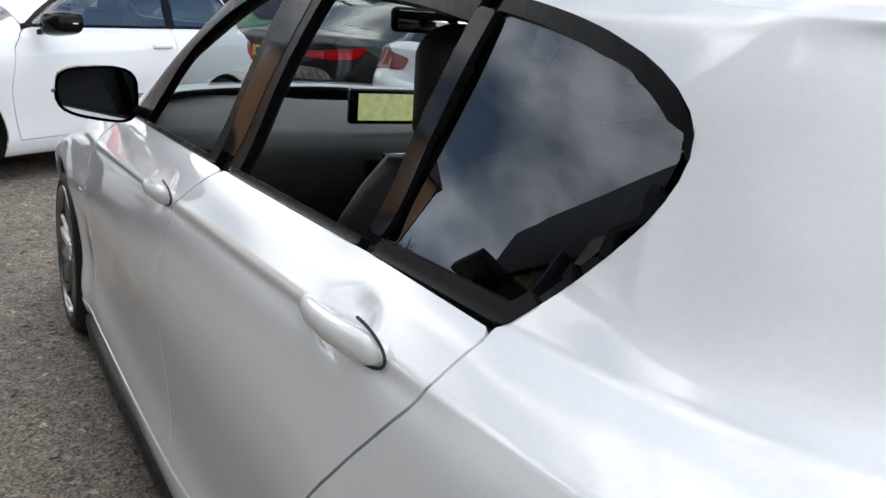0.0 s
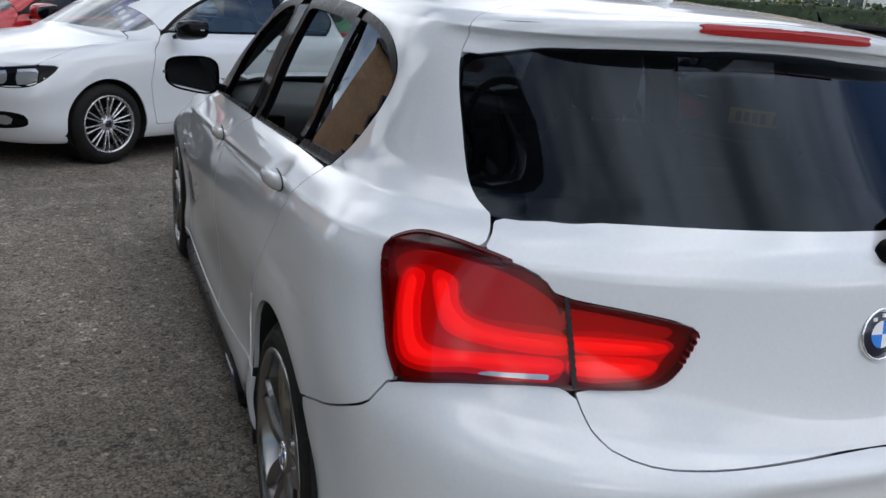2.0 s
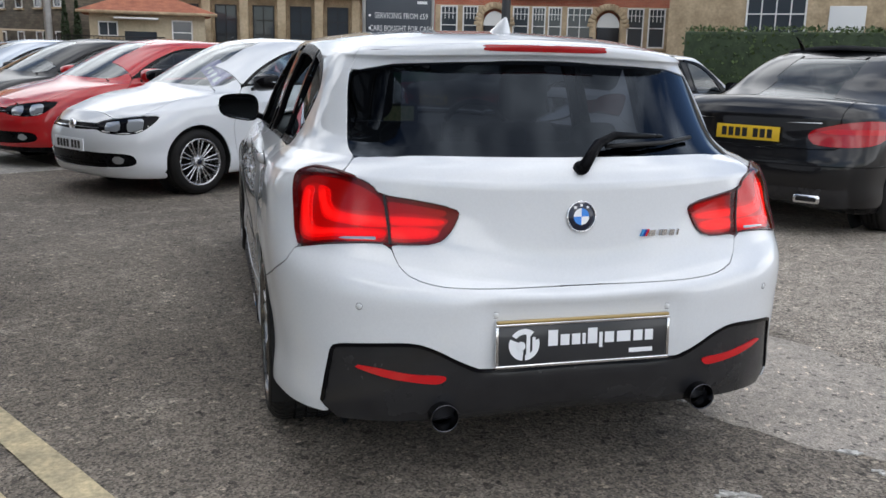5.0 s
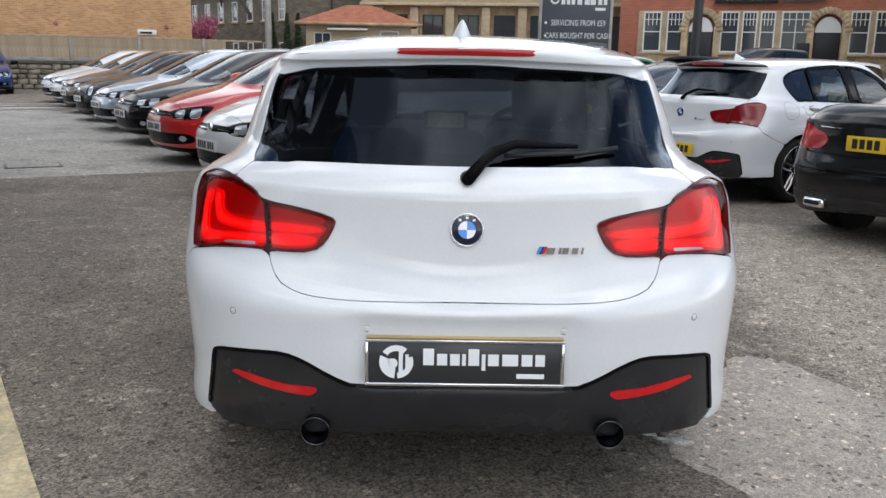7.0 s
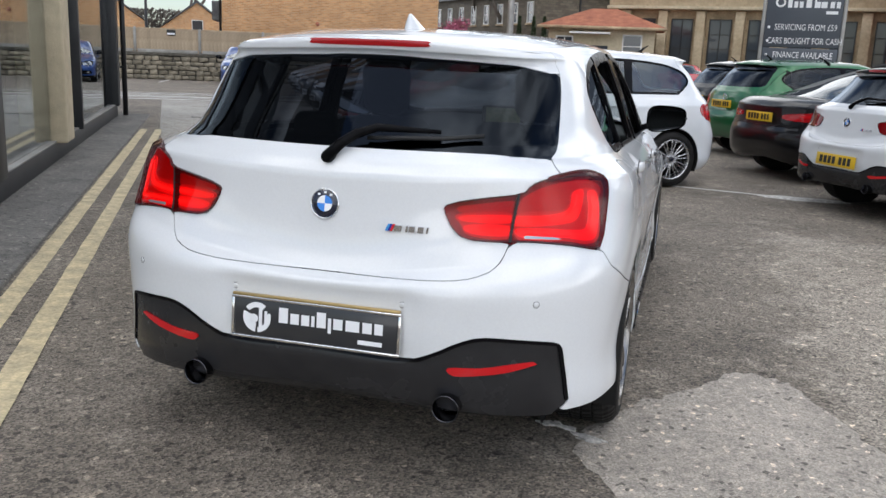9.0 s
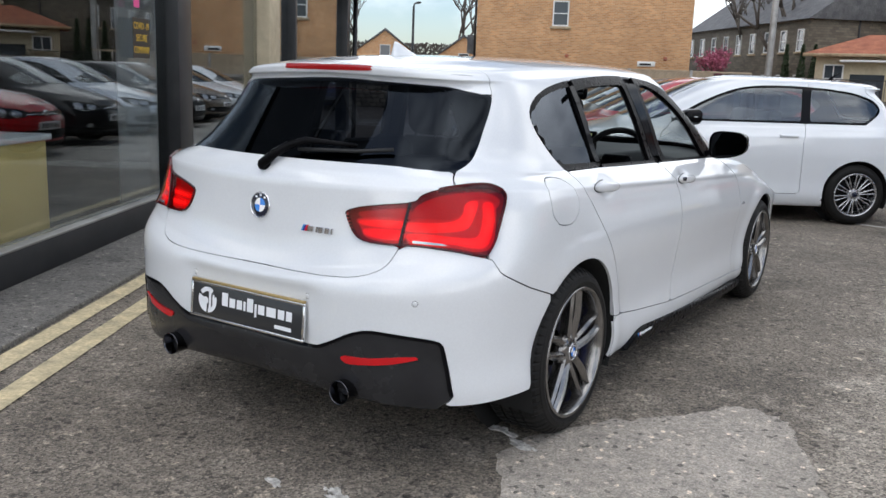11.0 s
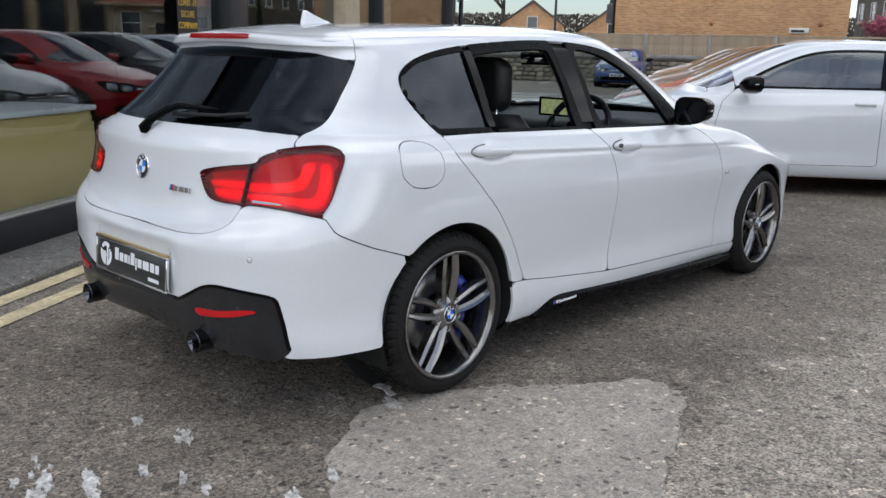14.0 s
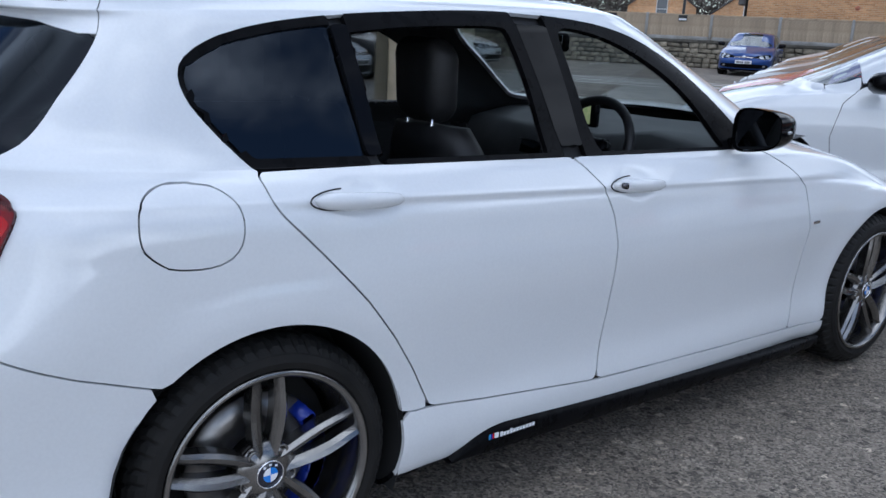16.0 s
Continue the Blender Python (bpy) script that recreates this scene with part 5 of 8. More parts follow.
    sw.matrix_local = Matrix.Translation((0.36, 2.30, 0.895)) @ Matrix.Rotation(radians(-24), 4, "X")
    part("wheel_grip", tube_loop([(0.185 * math.cos(2 * math.pi * k / 40), 0, 0.185 * math.sin(2 * math.pi * k / 40)) for k in range(40)], 0.017), M["leather"], sw)
    part("wheel_boss", bm_box(0.17, 0.06, 0.13, Matrix.Translation((0, 0.02, -0.01)), 0.03, 3), M["satin_black"], sw)
    for aa in (0, math.pi, -math.pi / 2):
        part("wheel_arm", bm_box(0.12, 0.018, 0.035, Matrix.Rotation(-aa, 4, "Y") @ Matrix.Translation((0.12, 0.01, 0)), 0.006), M["satin_black"], sw)
    im = new("interior_mirror")
    im.parent = car
    im.matrix_local = Matrix.Translation((0, 2.42, 1.25))
    bm = bm_box(0.25, 0.035, 0.07, Matrix(), 0.016, 3)
    part("mirror_shell", bm, M["satin_black"], im)
    part("mirror_glass", bm_box(0.225, 0.002, 0.05, Matrix.Translation((0, -0.019, 0)), 0.0005), M["mirror"], im)
    part("mirror_stem", tube([(0, 0.01, 0.03), (0, 0.05, 0.09)], 0.01), M["satin_black"], im)
    return car


_fine = {}


def finer(Q, times):
    """The same stretch of skin on a finer grid."""
    for axis in (0, 1):
        n = Q.shape[axis]
        a = np.linspace(0, n - 1, (n - 1) * times + 1)
        lo = np.clip(np.floor(a).astype(int), 0, n - 2)
        t = (a - lo).reshape((-1, 1, 1) if axis == 0 else (1, -1, 1))
        Q = np.take(Q, lo, axis) * (1 - t) + np.take(Q, lo + 1, axis) * t
    return Q


def Pf_of(P):
    """A finer copy of the tail of the grid, for small inlays."""
    key = id(P)
    if key not in _fine:
        _fine[key] = finer(P[:90], 3)
    return _fine[key]


def Sf_of(P, poly, plain=False):
    Q = Pf_of(P)
    U = Q[:, :, 0] if plain else Q[:, :, 0] + Q[:, :, 1]
    return np.where(Q[:, :, 1] < 0.62, sdf(np.array(poly, float), U, Q[:, :, 2]), 1.0)


hero = build_hatch("white_hatchback", "white five-door hatchback with lowered side windows parked on tarmac", Matrix())

# ---------------------------------------------------------------- the yard
YARD = Matrix.Rotation(radians(-59), 4, "Z")      # local y points away from the showroom, local x back along the street


def yard(x, y, z=0.0, rz=0.0):
    return YARD @ Matrix.Translation((x, y, z)) @ Matrix.Rotation(radians(rz), 4, "Z")


def ground_material(name, low, high, stain, grit, scale=0.9, speck=0.5, pale=None):
    """Tarmac or concrete: broad stains, aggregate specks, worn spots, fine relief; in metres."""
    m = principled(name, high, 0.85)
    nt = m.node_tree
    n, l = nt.nodes, nt.links
    b = n["Principled BSDF"]
    co = n.new("ShaderNodeTexCoord")

    def noise_node(sc, det, ro=0.6):
        t = n.new("ShaderNodeTexNoise")
        t.inputs["Scale"].default_value, t.inputs["Detail"].default_value, t.inputs["Roughness"].default_value = sc, det, ro
        l.new(co.outputs["Object"], t.inputs["Vector"])
        return t

    def ramp(src, p0, c0, p1, c1):
        r = n.new("ShaderNodeValToRGB")
        r.color_ramp.elements[0].position, r.color_ramp.elements[0].color = p0, c0
        r.color_ramp.elements[1].position, r.color_ramp.elements[1].color = p1, c1
        l.new(src, r.inputs["Fac"])
        return r

    def mix(kind, fac, a, c):
        x = n.new("ShaderNodeMixRGB")
        x.blend_type = kind
        if isinstance(fac, float):
            x.inputs["Fac"].default_value = fac
        else:
            l.new(fac, x.inputs["Fac"])
        l.new(a, x.inputs["Color1"])
        l.new(c, x.inputs["Color2"]) if not isinstance(c, tuple) else None
        if isinstance(c, tuple):
            x.inputs["Color2"].default_value = c
        return x.outputs["Color"]
    big = ramp(noise_node(scale, 8.0, 0.68).outputs["Fac"], 0.36, (*low, 1), 0.64, (*high, 1)).outputs["Color"]
    st = ramp(noise_node(scale * 3.7, 6.0).outputs["Fac"], 0.55, (0, 0, 0, 1), 0.72, (1, 1, 1, 1)).outputs["Color"]
    c = mix("MIX", st, big, (*stain, 1))
    if pale:
        # worn pale stretch along the far side of the yard, with a ragged edge
        sep = n.new("ShaderNodeSeparateXYZ")
        l.new(co.outputs["Object"], sep.inputs["Vector"])

        def calc(op, a, k):
            q = n.new("ShaderNodeMath")
            q.operation = op
            l.new(a, q.inputs[0])
            if isinstance(k, float):
                q.inputs[1].default_value = k
            else:
                l.new(k, q.inputs[1])
            return q.outputs["Value"]
        rag = calc("MULTIPLY", noise_node(2.6, 9.0, 0.72).outputs["Fac"], 1.5)
        east = calc("ADD", calc("ADD", sep.outputs["X"], rag), -2.28)
        north = calc("ADD", calc("MULTIPLY", calc("ADD", calc("MULTIPLY", sep.outputs["X"], 0.42), sep.outputs["Y"]), -1.0), 5.4)
        both_ways = calc("MINIMUM", east, calc("ADD", north, rag))
        sm = n.new("ShaderNodeMapRange")
        sm.inputs["From Min"].default_value, sm.inputs["From Max"].default_value = 0.0, 0.28
        l.new(both_ways, sm.inputs["Value"])
        tone = ramp(noise_node(4.5, 9.0, 0.75).outputs["Fac"], 0.36, (*pale[0], 1), 0.62, (*pale[1], 1)).outputs["Color"]
        c = mix("MIX", sm.outputs["Result"], c, tone)
    mid = ramp(noise_node(17.0, 9.0, 0.8).outputs["Fac"], 0.35, (0.74, 0.74, 0.74, 1), 0.65, (1.27, 1.26, 1.24, 1)).outputs["Color"]
    c = mix("MULTIPLY", 1.0, c, mid)
    agg = n.new("ShaderNodeTexVoronoi")
    agg.inputs["Scale"].default_value = grit
    l.new(co.outputs["Object"], agg.inputs["Vector"])
    sp = ramp(agg.outputs["Color"], 0.15, (1 - speck, 1 - speck, 1 - speck, 1), 0.9, (1 + speck, 1 + speck, 1 + speck * 0.94, 1)).outputs["Color"]
    c = mix("MULTIPLY", 1.0, c, sp)
    chip = n.new("ShaderNodeTexVoronoi")
    chip.inputs["Scale"].default_value = grit * 0.36
    l.new(co.outputs["Object"], chip.inputs["Vector"])
    c = mix("MULTIPLY", 0.9, c, ramp(chip.outputs["Color"], 0.10, (0.32, 0.32, 0.32, 1), 0.20, (1, 1, 1, 1)).outputs["Color"])
    c = mix("MULTIPLY", 0.9, c, ramp(chip.outputs["Color"], 0.84, (1, 1, 1, 1), 0.92, (2.1, 2.05, 1.96, 1)).outputs["Color"])
    holes = ramp(noise_node(46.0, 3.0).outputs["Fac"], 0.64, (1, 1, 1, 1), 0.72, (0.45, 0.44, 0.43, 1)).outputs["Color"]
    c = mix("MULTIPLY", 0.8, c, holes)
    l.new(c, b.inputs["Base Color"])
    bp = n.new("ShaderNodeBump")
    bp.inputs["Distance"].default_value = 0.004
    l.new(agg.outputs["Distance"], bp.inputs["Height"])
    bp2 = n.new("ShaderNodeBump")
    bp2.inputs["Distance"].default_value = 0.012
    l.new(noise_node(30.0, 6.0).outputs["Fac"], bp2.inputs["Height"])
    l.new(bp.outputs["Normal"], bp2.inputs["Normal"])
    l.new(bp2.outputs["Normal"], b.inputs["Normal"])
    return m


M["asphalt"] = ground_material("worn_tarmac", (0.145, 0.125, 0.103), (0.245, 0.212, 0.176), (0.31, 0.272, 0.228), 130.0, speck=0.6, pale=((0.26, 0.228, 0.192), (0.40, 0.352, 0.30)))
M["patch"] = ground_material("smooth_repair_patch", (0.36, 0.322, 0.28), (0.46, 0.413, 0.36), (0.32, 0.286, 0.248), 170.0, scale=1.6, speck=0.3)
M["concrete"] = ground_material("pale_concrete", (0.30, 0.285, 0.258), (0.42, 0.40, 0.362), (0.24, 0.228, 0.208), 90.0, scale=0.35, speck=0.15)
M["pavement"] = ground_material("grey_pavement", (0.14, 0.133, 0.124), (0.21, 0.20, 0.185), (0.10, 0.095, 0.09), 150.0, scale=0.8, speck=0.35)
M["yellow_line"] = vary(principled("worn_yellow_paint", (0.6, 0.5, 0.3), 0.75), (0.40, 0.34, 0.22), (0.68, 0.57, 0.35), 9, bump=0.004, bump_scale=120, second=(60.0, 0.22))
M["white_line"] = vary(principled("worn_white_paint", (0.6, 0.59, 0.55), 0.8), (0.30, 0.285, 0.26), (0.78, 0.76, 0.71), 26, bump=0.003, bump_scale=150, second=(80.0, 0.3))
M["frame_dark"] = vary(principled("dark_grey_frame", (0.02, 0.021, 0.023), 0.4), (0.016, 0.017, 0.019), (0.027, 0.028, 0.03), 5)
M["cladding"] = vary(principled("dark_cladding", (0.035, 0.036, 0.038), 0.5), (0.028, 0.029, 0.031), (0.045, 0.046, 0.048), 3)
M["cream"] = vary(principled("cream_render", (0.52, 0.44, 0.30), 0.85), (0.44, 0.37, 0.25), (0.58, 0.50, 0.35), 1.2, bump=0.004, bump_scale=60, second=(8.0, 0.1))
M["beige_stone"] = vary(principled("beige_stone", (0.42, 0.34, 0.22), 0.85), (0.38, 0.30, 0.19), (0.56, 0.46, 0.31), 0.8, bump=0.004, bump_scale=40, second=(6.0, 0.12))
M["sandstone"] = vary(principled("sandstone", (0.38, 0.29, 0.18), 0.85), (0.33, 0.25, 0.155), (0.54, 0.42, 0.27), 1.5, bump=0.006, bump_scale=30, second=(9.0, 0.15))
M["white_frame"] = principled("white_window_frame", (0.72, 0.72, 0.70), 0.45)
M["far_glass"] = principled("window_glass_dark", (0.05, 0.06, 0.07), 0.06, coat=0.5)
M["roof_tile"] = vary(principled("red_roof_tile", (0.35, 0.115, 0.055), 0.8), (0.26, 0.08, 0.04), (0.42, 0.15, 0.075), 2.5, bump=0.02, bump_scale=6, second=(14.0, 0.2))
M["slate"] = vary(principled("grey_slate", (0.11, 0.11, 0.115), 0.7), (0.08, 0.08, 0.085), (0.15, 0.15, 0.15), 2.0, bump=0.01, bump_scale=9, second=(12.0, 0.2))
M["fence_wood"] = vary(principled("weathered_fence_board", (0.36, 0.28, 0.19), 0.85), (0.28, 0.215, 0.145), (0.42, 0.335, 0.235), 3, second=(25.0, 0.12), random_amount=0.12)
M["stone_rough"] = vary(principled("rough_wall_stone", (0.20, 0.17, 0.125), 0.9), (0.11, 0.095, 0.07), (0.29, 0.255, 0.19), 4, bump=0.02, bump_scale=14, second=(18.0, 0.2), random_amount=0.35)
M["mortar"] = vary(principled("dark_mortar", (0.09, 0.08, 0.065), 0.95), (0.06, 0.055, 0.045), (0.12, 0.11, 0.09), 6)
M["metal_dark"] = principled("black_painted_steel", (0.015, 0.015, 0.016), 0.4)
M["metal_grey"] = vary(principled("galvanised_steel", (0.3, 0.29, 0.27), 0.5, 0.4), (0.24, 0.23, 0.21), (0.36, 0.35, 0.33), 3)
M["hedge_leaf"] = vary(principled("hedge_leaf", (0.045, 0.075, 0.02), 0.6), (0.03, 0.05, 0.014), (0.075, 0.11, 0.03), 3, random_amount=0.2)
M["bark"] = vary(principled("bark", (0.10, 0.085, 0.07), 0.9), (0.07, 0.06, 0.05), (0.14, 0.12, 0.10), 6)
M["blossom"] = vary(principled("pink_blossom", (0.42, 0.10, 0.17), 0.7), (0.32, 0.06, 0.11), (0.52, 0.17, 0.25), 4)
M["conifer"] = vary(principled("conifer_green", (0.03, 0.05, 0.022), 0.7), (0.02, 0.034, 0.014), (0.05, 0.075, 0.032), 5)
M["sign_grey"] = vary(principled("slate_grey_sign", (0.075, 0.085, 0.10), 0.4), (0.07, 0.08, 0.094), (0.082, 0.092, 0.108), 2)
M["sign_white"] = principled("sign_white", (0.8, 0.8, 0.8), 0.5)
M["sign_gold"] = principled("sign_gold_letters", (0.75, 0.60, 0.32), 0.5)
M["sticker_black"] = principled("black_sticker", (0.012, 0.012, 0.012), 0.35)
M["sticker_yellow"] = principled("yellow_print", (0.85, 0.55, 0.06), 0.5)
M["sticker_pink"] = principled("pink_sticker", (0.75, 0.08, 0.28), 0.4)
M["oak_panel"] = vary(principled("pale_yellow_laminate", (0.90, 0.68, 0.27), 0.4), (0.86, 0.64, 0.24), (0.94, 0.72, 0.30), 1.5)
M["shop_floor"] = vary(principled("grey_shop_tile", (0.14, 0.14, 0.14), 0.25), (0.11, 0.11, 0.11), (0.17, 0.17, 0.17), 1.0)
M["shop_wall"] = vary(principled("dark_shop_wall", (0.10, 0.095, 0.09), 0.7), (0.08, 0.076, 0.07), (0.125, 0.12, 0.11), 1.0)
M["paper"] = principled("paper", (0.75, 0.76, 0.78), 0.7)


def brick_material(name, c1, c2, mortar, bw=0.225, bh=0.075):
    m = principled(name, c1, 0.85)
    nt = m.node_tree
    n, l = nt.nodes, nt.links
    b = n["Principled BSDF"]
    co = n.new("ShaderNodeTexCoord")
    sp = n.new("ShaderNodeSeparateXYZ")
    ad = n.new("ShaderNodeMath")
    ad.operation = "ADD"
    cb = n.new("ShaderNodeCombineXYZ")
    l.new(co.outputs["Object"], sp.inputs["Vector"])
    l.new(sp.outputs["X"], ad.inputs[0])
    l.new(sp.outputs["Y"], ad.inputs[1])
    l.new(ad.outputs["Value"], cb.inputs["X"])
    l.new(sp.outputs["Z"], cb.inputs["Y"])
    br = n.new("ShaderNodeTexBrick")
    br.inputs["Scale"].default_value = 1.0
    br.inputs["Brick Width"].default_value, br.inputs["Row Height"].default_value = bw, bh
    br.inputs["Mortar Size"].default_value, br.inputs["Bias"].default_value = 0.008, -0.1
    br.inputs["Color1"].default_value, br.inputs["Color2"].default_value, br.inputs["Mortar"].default_value = (*c1, 1), (*c2, 1), (*mortar, 1)
    l.new(cb.outputs["Vector"], br.inputs["Vector"])
    nz_ = n.new("ShaderNodeTexNoise")
    nz_.inputs["Scale"].default_value, nz_.inputs["Detail"].default_value = 0.7, 6.0
    l.new(co.outputs["Object"], nz_.inputs["Vector"])
    mr = n.new("ShaderNodeMapRange")
    mr.inputs["From Min"].default_value, mr.inputs["From Max"].default_value = 0.3, 0.7
    mr.inputs["To Min"].default_value, mr.inputs["To Max"].default_value = 0.85, 1.12
    l.new(nz_.outputs["Fac"], mr.inputs["Value"])
    hs = n.new("ShaderNodeHueSaturation")
    l.new(mr.outputs["Result"], hs.inputs["Value"])
    l.new(br.outputs["Color"], hs.inputs["Color"])
    l.new(hs.outputs["Color"], b.inputs["Base Color"])
    bp = n.new("ShaderNodeBump")
    bp.inputs["Distance"].default_value, bp.inputs["Strength"].default_value = -0.006, 1.0
    l.new(br.outputs["Fac"], bp.inputs["Height"])
    l.new(bp.outputs["Normal"], b.inputs["Normal"])
    return m


M["brick_buff"] = brick_material("buff_brick", (0.66, 0.36, 0.165), (0.46, 0.225, 0.09), (0.60, 0.47, 0.32))
M["brick_red"] = brick_material("red_brick", (0.46, 0.135, 0.075), (0.36, 0.095, 0.058), (0.40, 0.29, 0.21))
M["stone_block"] = brick_material("dark_stone_blocks", (0.16, 0.135, 0.10), (0.095, 0.08, 0.062), (0.075, 0.068, 0.055), 0.38, 0.16)

# ground: one sheet to the horizon, overlays a few millimetres proud
g = raw("ground", [(-400, -300, 0), (400, -300, 0), (400, 500, 0), (-400, 500, 0)], [[0, 1, 2, 3]], M["asphalt"])
tagged(g, "worn grey tarmac yard with stains and loose grit", "ground", kind="structure")


def blot(name, outline, z, mat, label, category, wobble=0.0, seed=1, kind="structure", thick=0.003):
    """A flat irregular patch on the ground with a thin edge."""
    p = curve(outline, True, 8)
    rnd = random.Random(seed)
    pts = []
    for i, q in enumerate(p):
        k = noise.noise(Vector((q[0] * 9 + seed * 7, q[1] * 9, 0.3))) * wobble + noise.noise(Vector((q[0] * 40, q[1] * 40, seed))) * wobble * 0.6 + noise.noise(Vector((q[0] * 110, q[1] * 110, seed))) * wobble * 0.4
        c = p.mean(0)
        d = (q - c) / max(np.linalg.norm(q - c), 1e-6)
        pts.append(q + d * k)
    bm = bmesh.new()
    top = [bm.verts.new((q[0], q[1], z)) for q in pts]
    cen = p.mean(0)
    low = [bm.verts.new((q[0] + (q[0] - cen[0]) * 0.02 / max(np.linalg.norm(q - cen), 0.02), q[1] + (q[1] - cen[1]) * 0.02 / max(np.linalg.norm(q - cen), 0.02), z - thick)) for q in pts]
    bm.faces.new(top)
    for i in range(len(top)):
        bm.faces.new((top[i], low[i], low[(i + 1) % len(top)], top[(i + 1) % len(top)]))
    bmesh.ops.recalc_face_normals(bm, faces=bm.faces)
    return tagged(part(name, bm, mat, smooth=False), label, category, kind=kind)


blot("repair_patch", [(0.78, 0.42), (0.80, 0.75), (0.88, 0.93), (0.96, 1.02), (1.18, 1.32), (1.33, 1.50), (1.46, 1.46), (1.52, 1.40), (1.62, 1.15), (1.80, 0.75), (1.92, 0.45), (1.7, 0.05), (1.35, -0.1), (1.05, 0.12)], 0.004, M["patch"], "smooth pale repair patch in the tarmac", "patch", 0.05, 5, thick=0.0035)
blot("concrete_apron", [(-5.0, 6.7), (-5.0, 6.7), (-2.6, 8.0), (-2.6, 8.0), (-8.5, 18.5), (-8.5, 18.5), (-11.6, 16.6), (-11.6, 16.6)], 0.006, M["concrete"], "pale concrete apron across the yard", "concrete", 0.03, 7)
for k, (oy, wd, ln, ox) in enumerate(((0.0, 0.16, 6.0, 0.0), (0.7, 0.10, 7.0, -1.0), (1.25, 0.22, 6.5, 0.5), (1.9, 0.09, 5.0, -2.0), (2.5, 0.14, 7.5, -0.5), (3.2, 0.10, 6.0, 0.8))):
    cx, cy = -11.6 + 0.46 * -oy + ox * 0.88, 17.0 + 0.88 * oy + ox * 0.46
    blot("pale_streak", [(cx + u * ln * 0.44 - v * wd * 0.46, cy + u * ln * 0.23 + v * wd * 0.88) for u, v in ((-1, 0), (-0.5, -0.9), (0.1, -0.7), (0.6, -1), (1, 0), (0.5, 0.8), (0, 1), (-0.6, 0.7))], 0.010, M["white_line"], "pale salt streak across worn tarmac", "streak", 0.12, 9 + k)
for k, (cx, cy, rx, ry) in enumerate(((0.50, -0.58, 0.17, 0.05), (0.60, -0.46, 0.10, 0.02), (0.49, -0.09, 0.05, 0.026), (1.07, -0.06, 0.052, 0.028), (1.27, 0.06, 0.05, 0.025), (0.27, -0.14, 0.025, 0.014), (0.63, 0.69, 0.07, 0.026), (0.78, 0.61, 0.055, 0.022), (0.75, -0.24, 0.03, 0.012), (0.62, -0.30, 0.02, 0.01), (0.85, -0.22, 0.025, 0.014), (1.05, 0.10, 0.02, 0.01))):
    rnd = random.Random(k + 20)
    bm = bmesh.new()
    for q in range(5 + int(rx * 110)):
        d_, a_ = rnd.random() ** 0.6, rnd.uniform(0, 6.283)
        ox, oy = cx + rx * 1.15 * d_ * math.cos(a_), cy + ry * 1.3 * d_ * math.sin(a_) - 0.35 * rx * d_ * math.cos(a_)
        sz = rnd.uniform(0.006, 0.020) * (1.3 - 0.6 * d_) * (1.0 + rx * 5)
        ring_ = [(sz * rnd.uniform(0.3, 1.35), 6.283 * i / 13) for i in range(13)]
        top = [bm.verts.new((ox + 1.5 * r_ * math.cos(t_), oy + 0.6 * r_ * math.sin(t_) - 0.45 * r_ * math.cos(t_), 0.0062 + 0.0001 * q)) for r_, t_ in ring_]
        low = [bm.verts.new((v.co.x, v.co.y, 0.001)) for v in top]
        bm.faces.new(top)
        for i in range(13):
            bm.faces.new((top[i], low[i], low[(i + 1) % 13], top[(i + 1) % 13]))
    bmesh.ops.recalc_face_normals(bm, faces=bm.faces)
    tagged(part("paint_spot", bm, M["white_line"], smooth=False), "flaked white paint mark on tarmac", "paint mark", kind="structure")
for k, yy in enumerate((-1.045, -1.275)):
    bm = bmesh.new()
    rows = []
    for i in range(121):
        x = 12.0 - 24.0 * i / 120
        j = 0.006 * noise.noise(Vector((x * 3, yy, 0))) + 0.004 * noise.noise(Vector((x * 17, yy, 4)))
        j2 = 0.006 * noise.noise(Vector((x * 3, yy, 9))) + 0.004 * noise.noise(Vector((x * 17, yy, 7)))
        rows.append([(x, yy - 0.055 + j, 0.006), (x, yy + 0.055 + j2, 0.006)])
    sheet(rows, m=YARD, bm=bm)
    bmesh.ops.recalc_face_normals(bm, faces=bm.faces)
    tagged(part("yellow_line", bm, M["yellow_line"], smooth=False), "worn yellow kerbside line painted on tarmac", "road marking", "double yellow lines", "structure")
bm = bm_box(28, 0.55, 0.05, YARD @ Matrix.Translation((-1.0, -1.63, 0.005)), 0.008)
tagged(part("pavement", bm, M["pavement"]), "narrow grey pavement strip along the shop front", "pavement", kind="structure")
bm = bmesh.new()
for a, b, w in (((0.55, 7.63), (1.9, 7.36), 0.035),):
    d = (Vector(b) - Vector(a)).normalized()
    s = Vector((-d.y, d.x)) * w
    sheet([[(a[0] - s.x, a[1] - s.y, 0.005), (b[0] - s.x, b[1] - s.y, 0.005)], [(a[0] + s.x, a[1] + s.y, 0.005), (b[0] + s.x, b[1] + s.y, 0.005)]], bm=bm)
bmesh.ops.recalc_face_normals(bm, faces=bm.faces)
tagged(part("bay_line", bm, M["white_line"], smooth=False), "faded white bay line painted on tarmac", "road marking", kind="structure")
blot("paint_splash", [(1.75, 7.33), (2.0, 7.42), (2.5, 7.38), (2.6, 7.2), (2.2, 7.16), (1.9, 7.22)], 0.006, M["white_line"], "splashed white paint on tarmac", "paint mark", 0.05, 31)
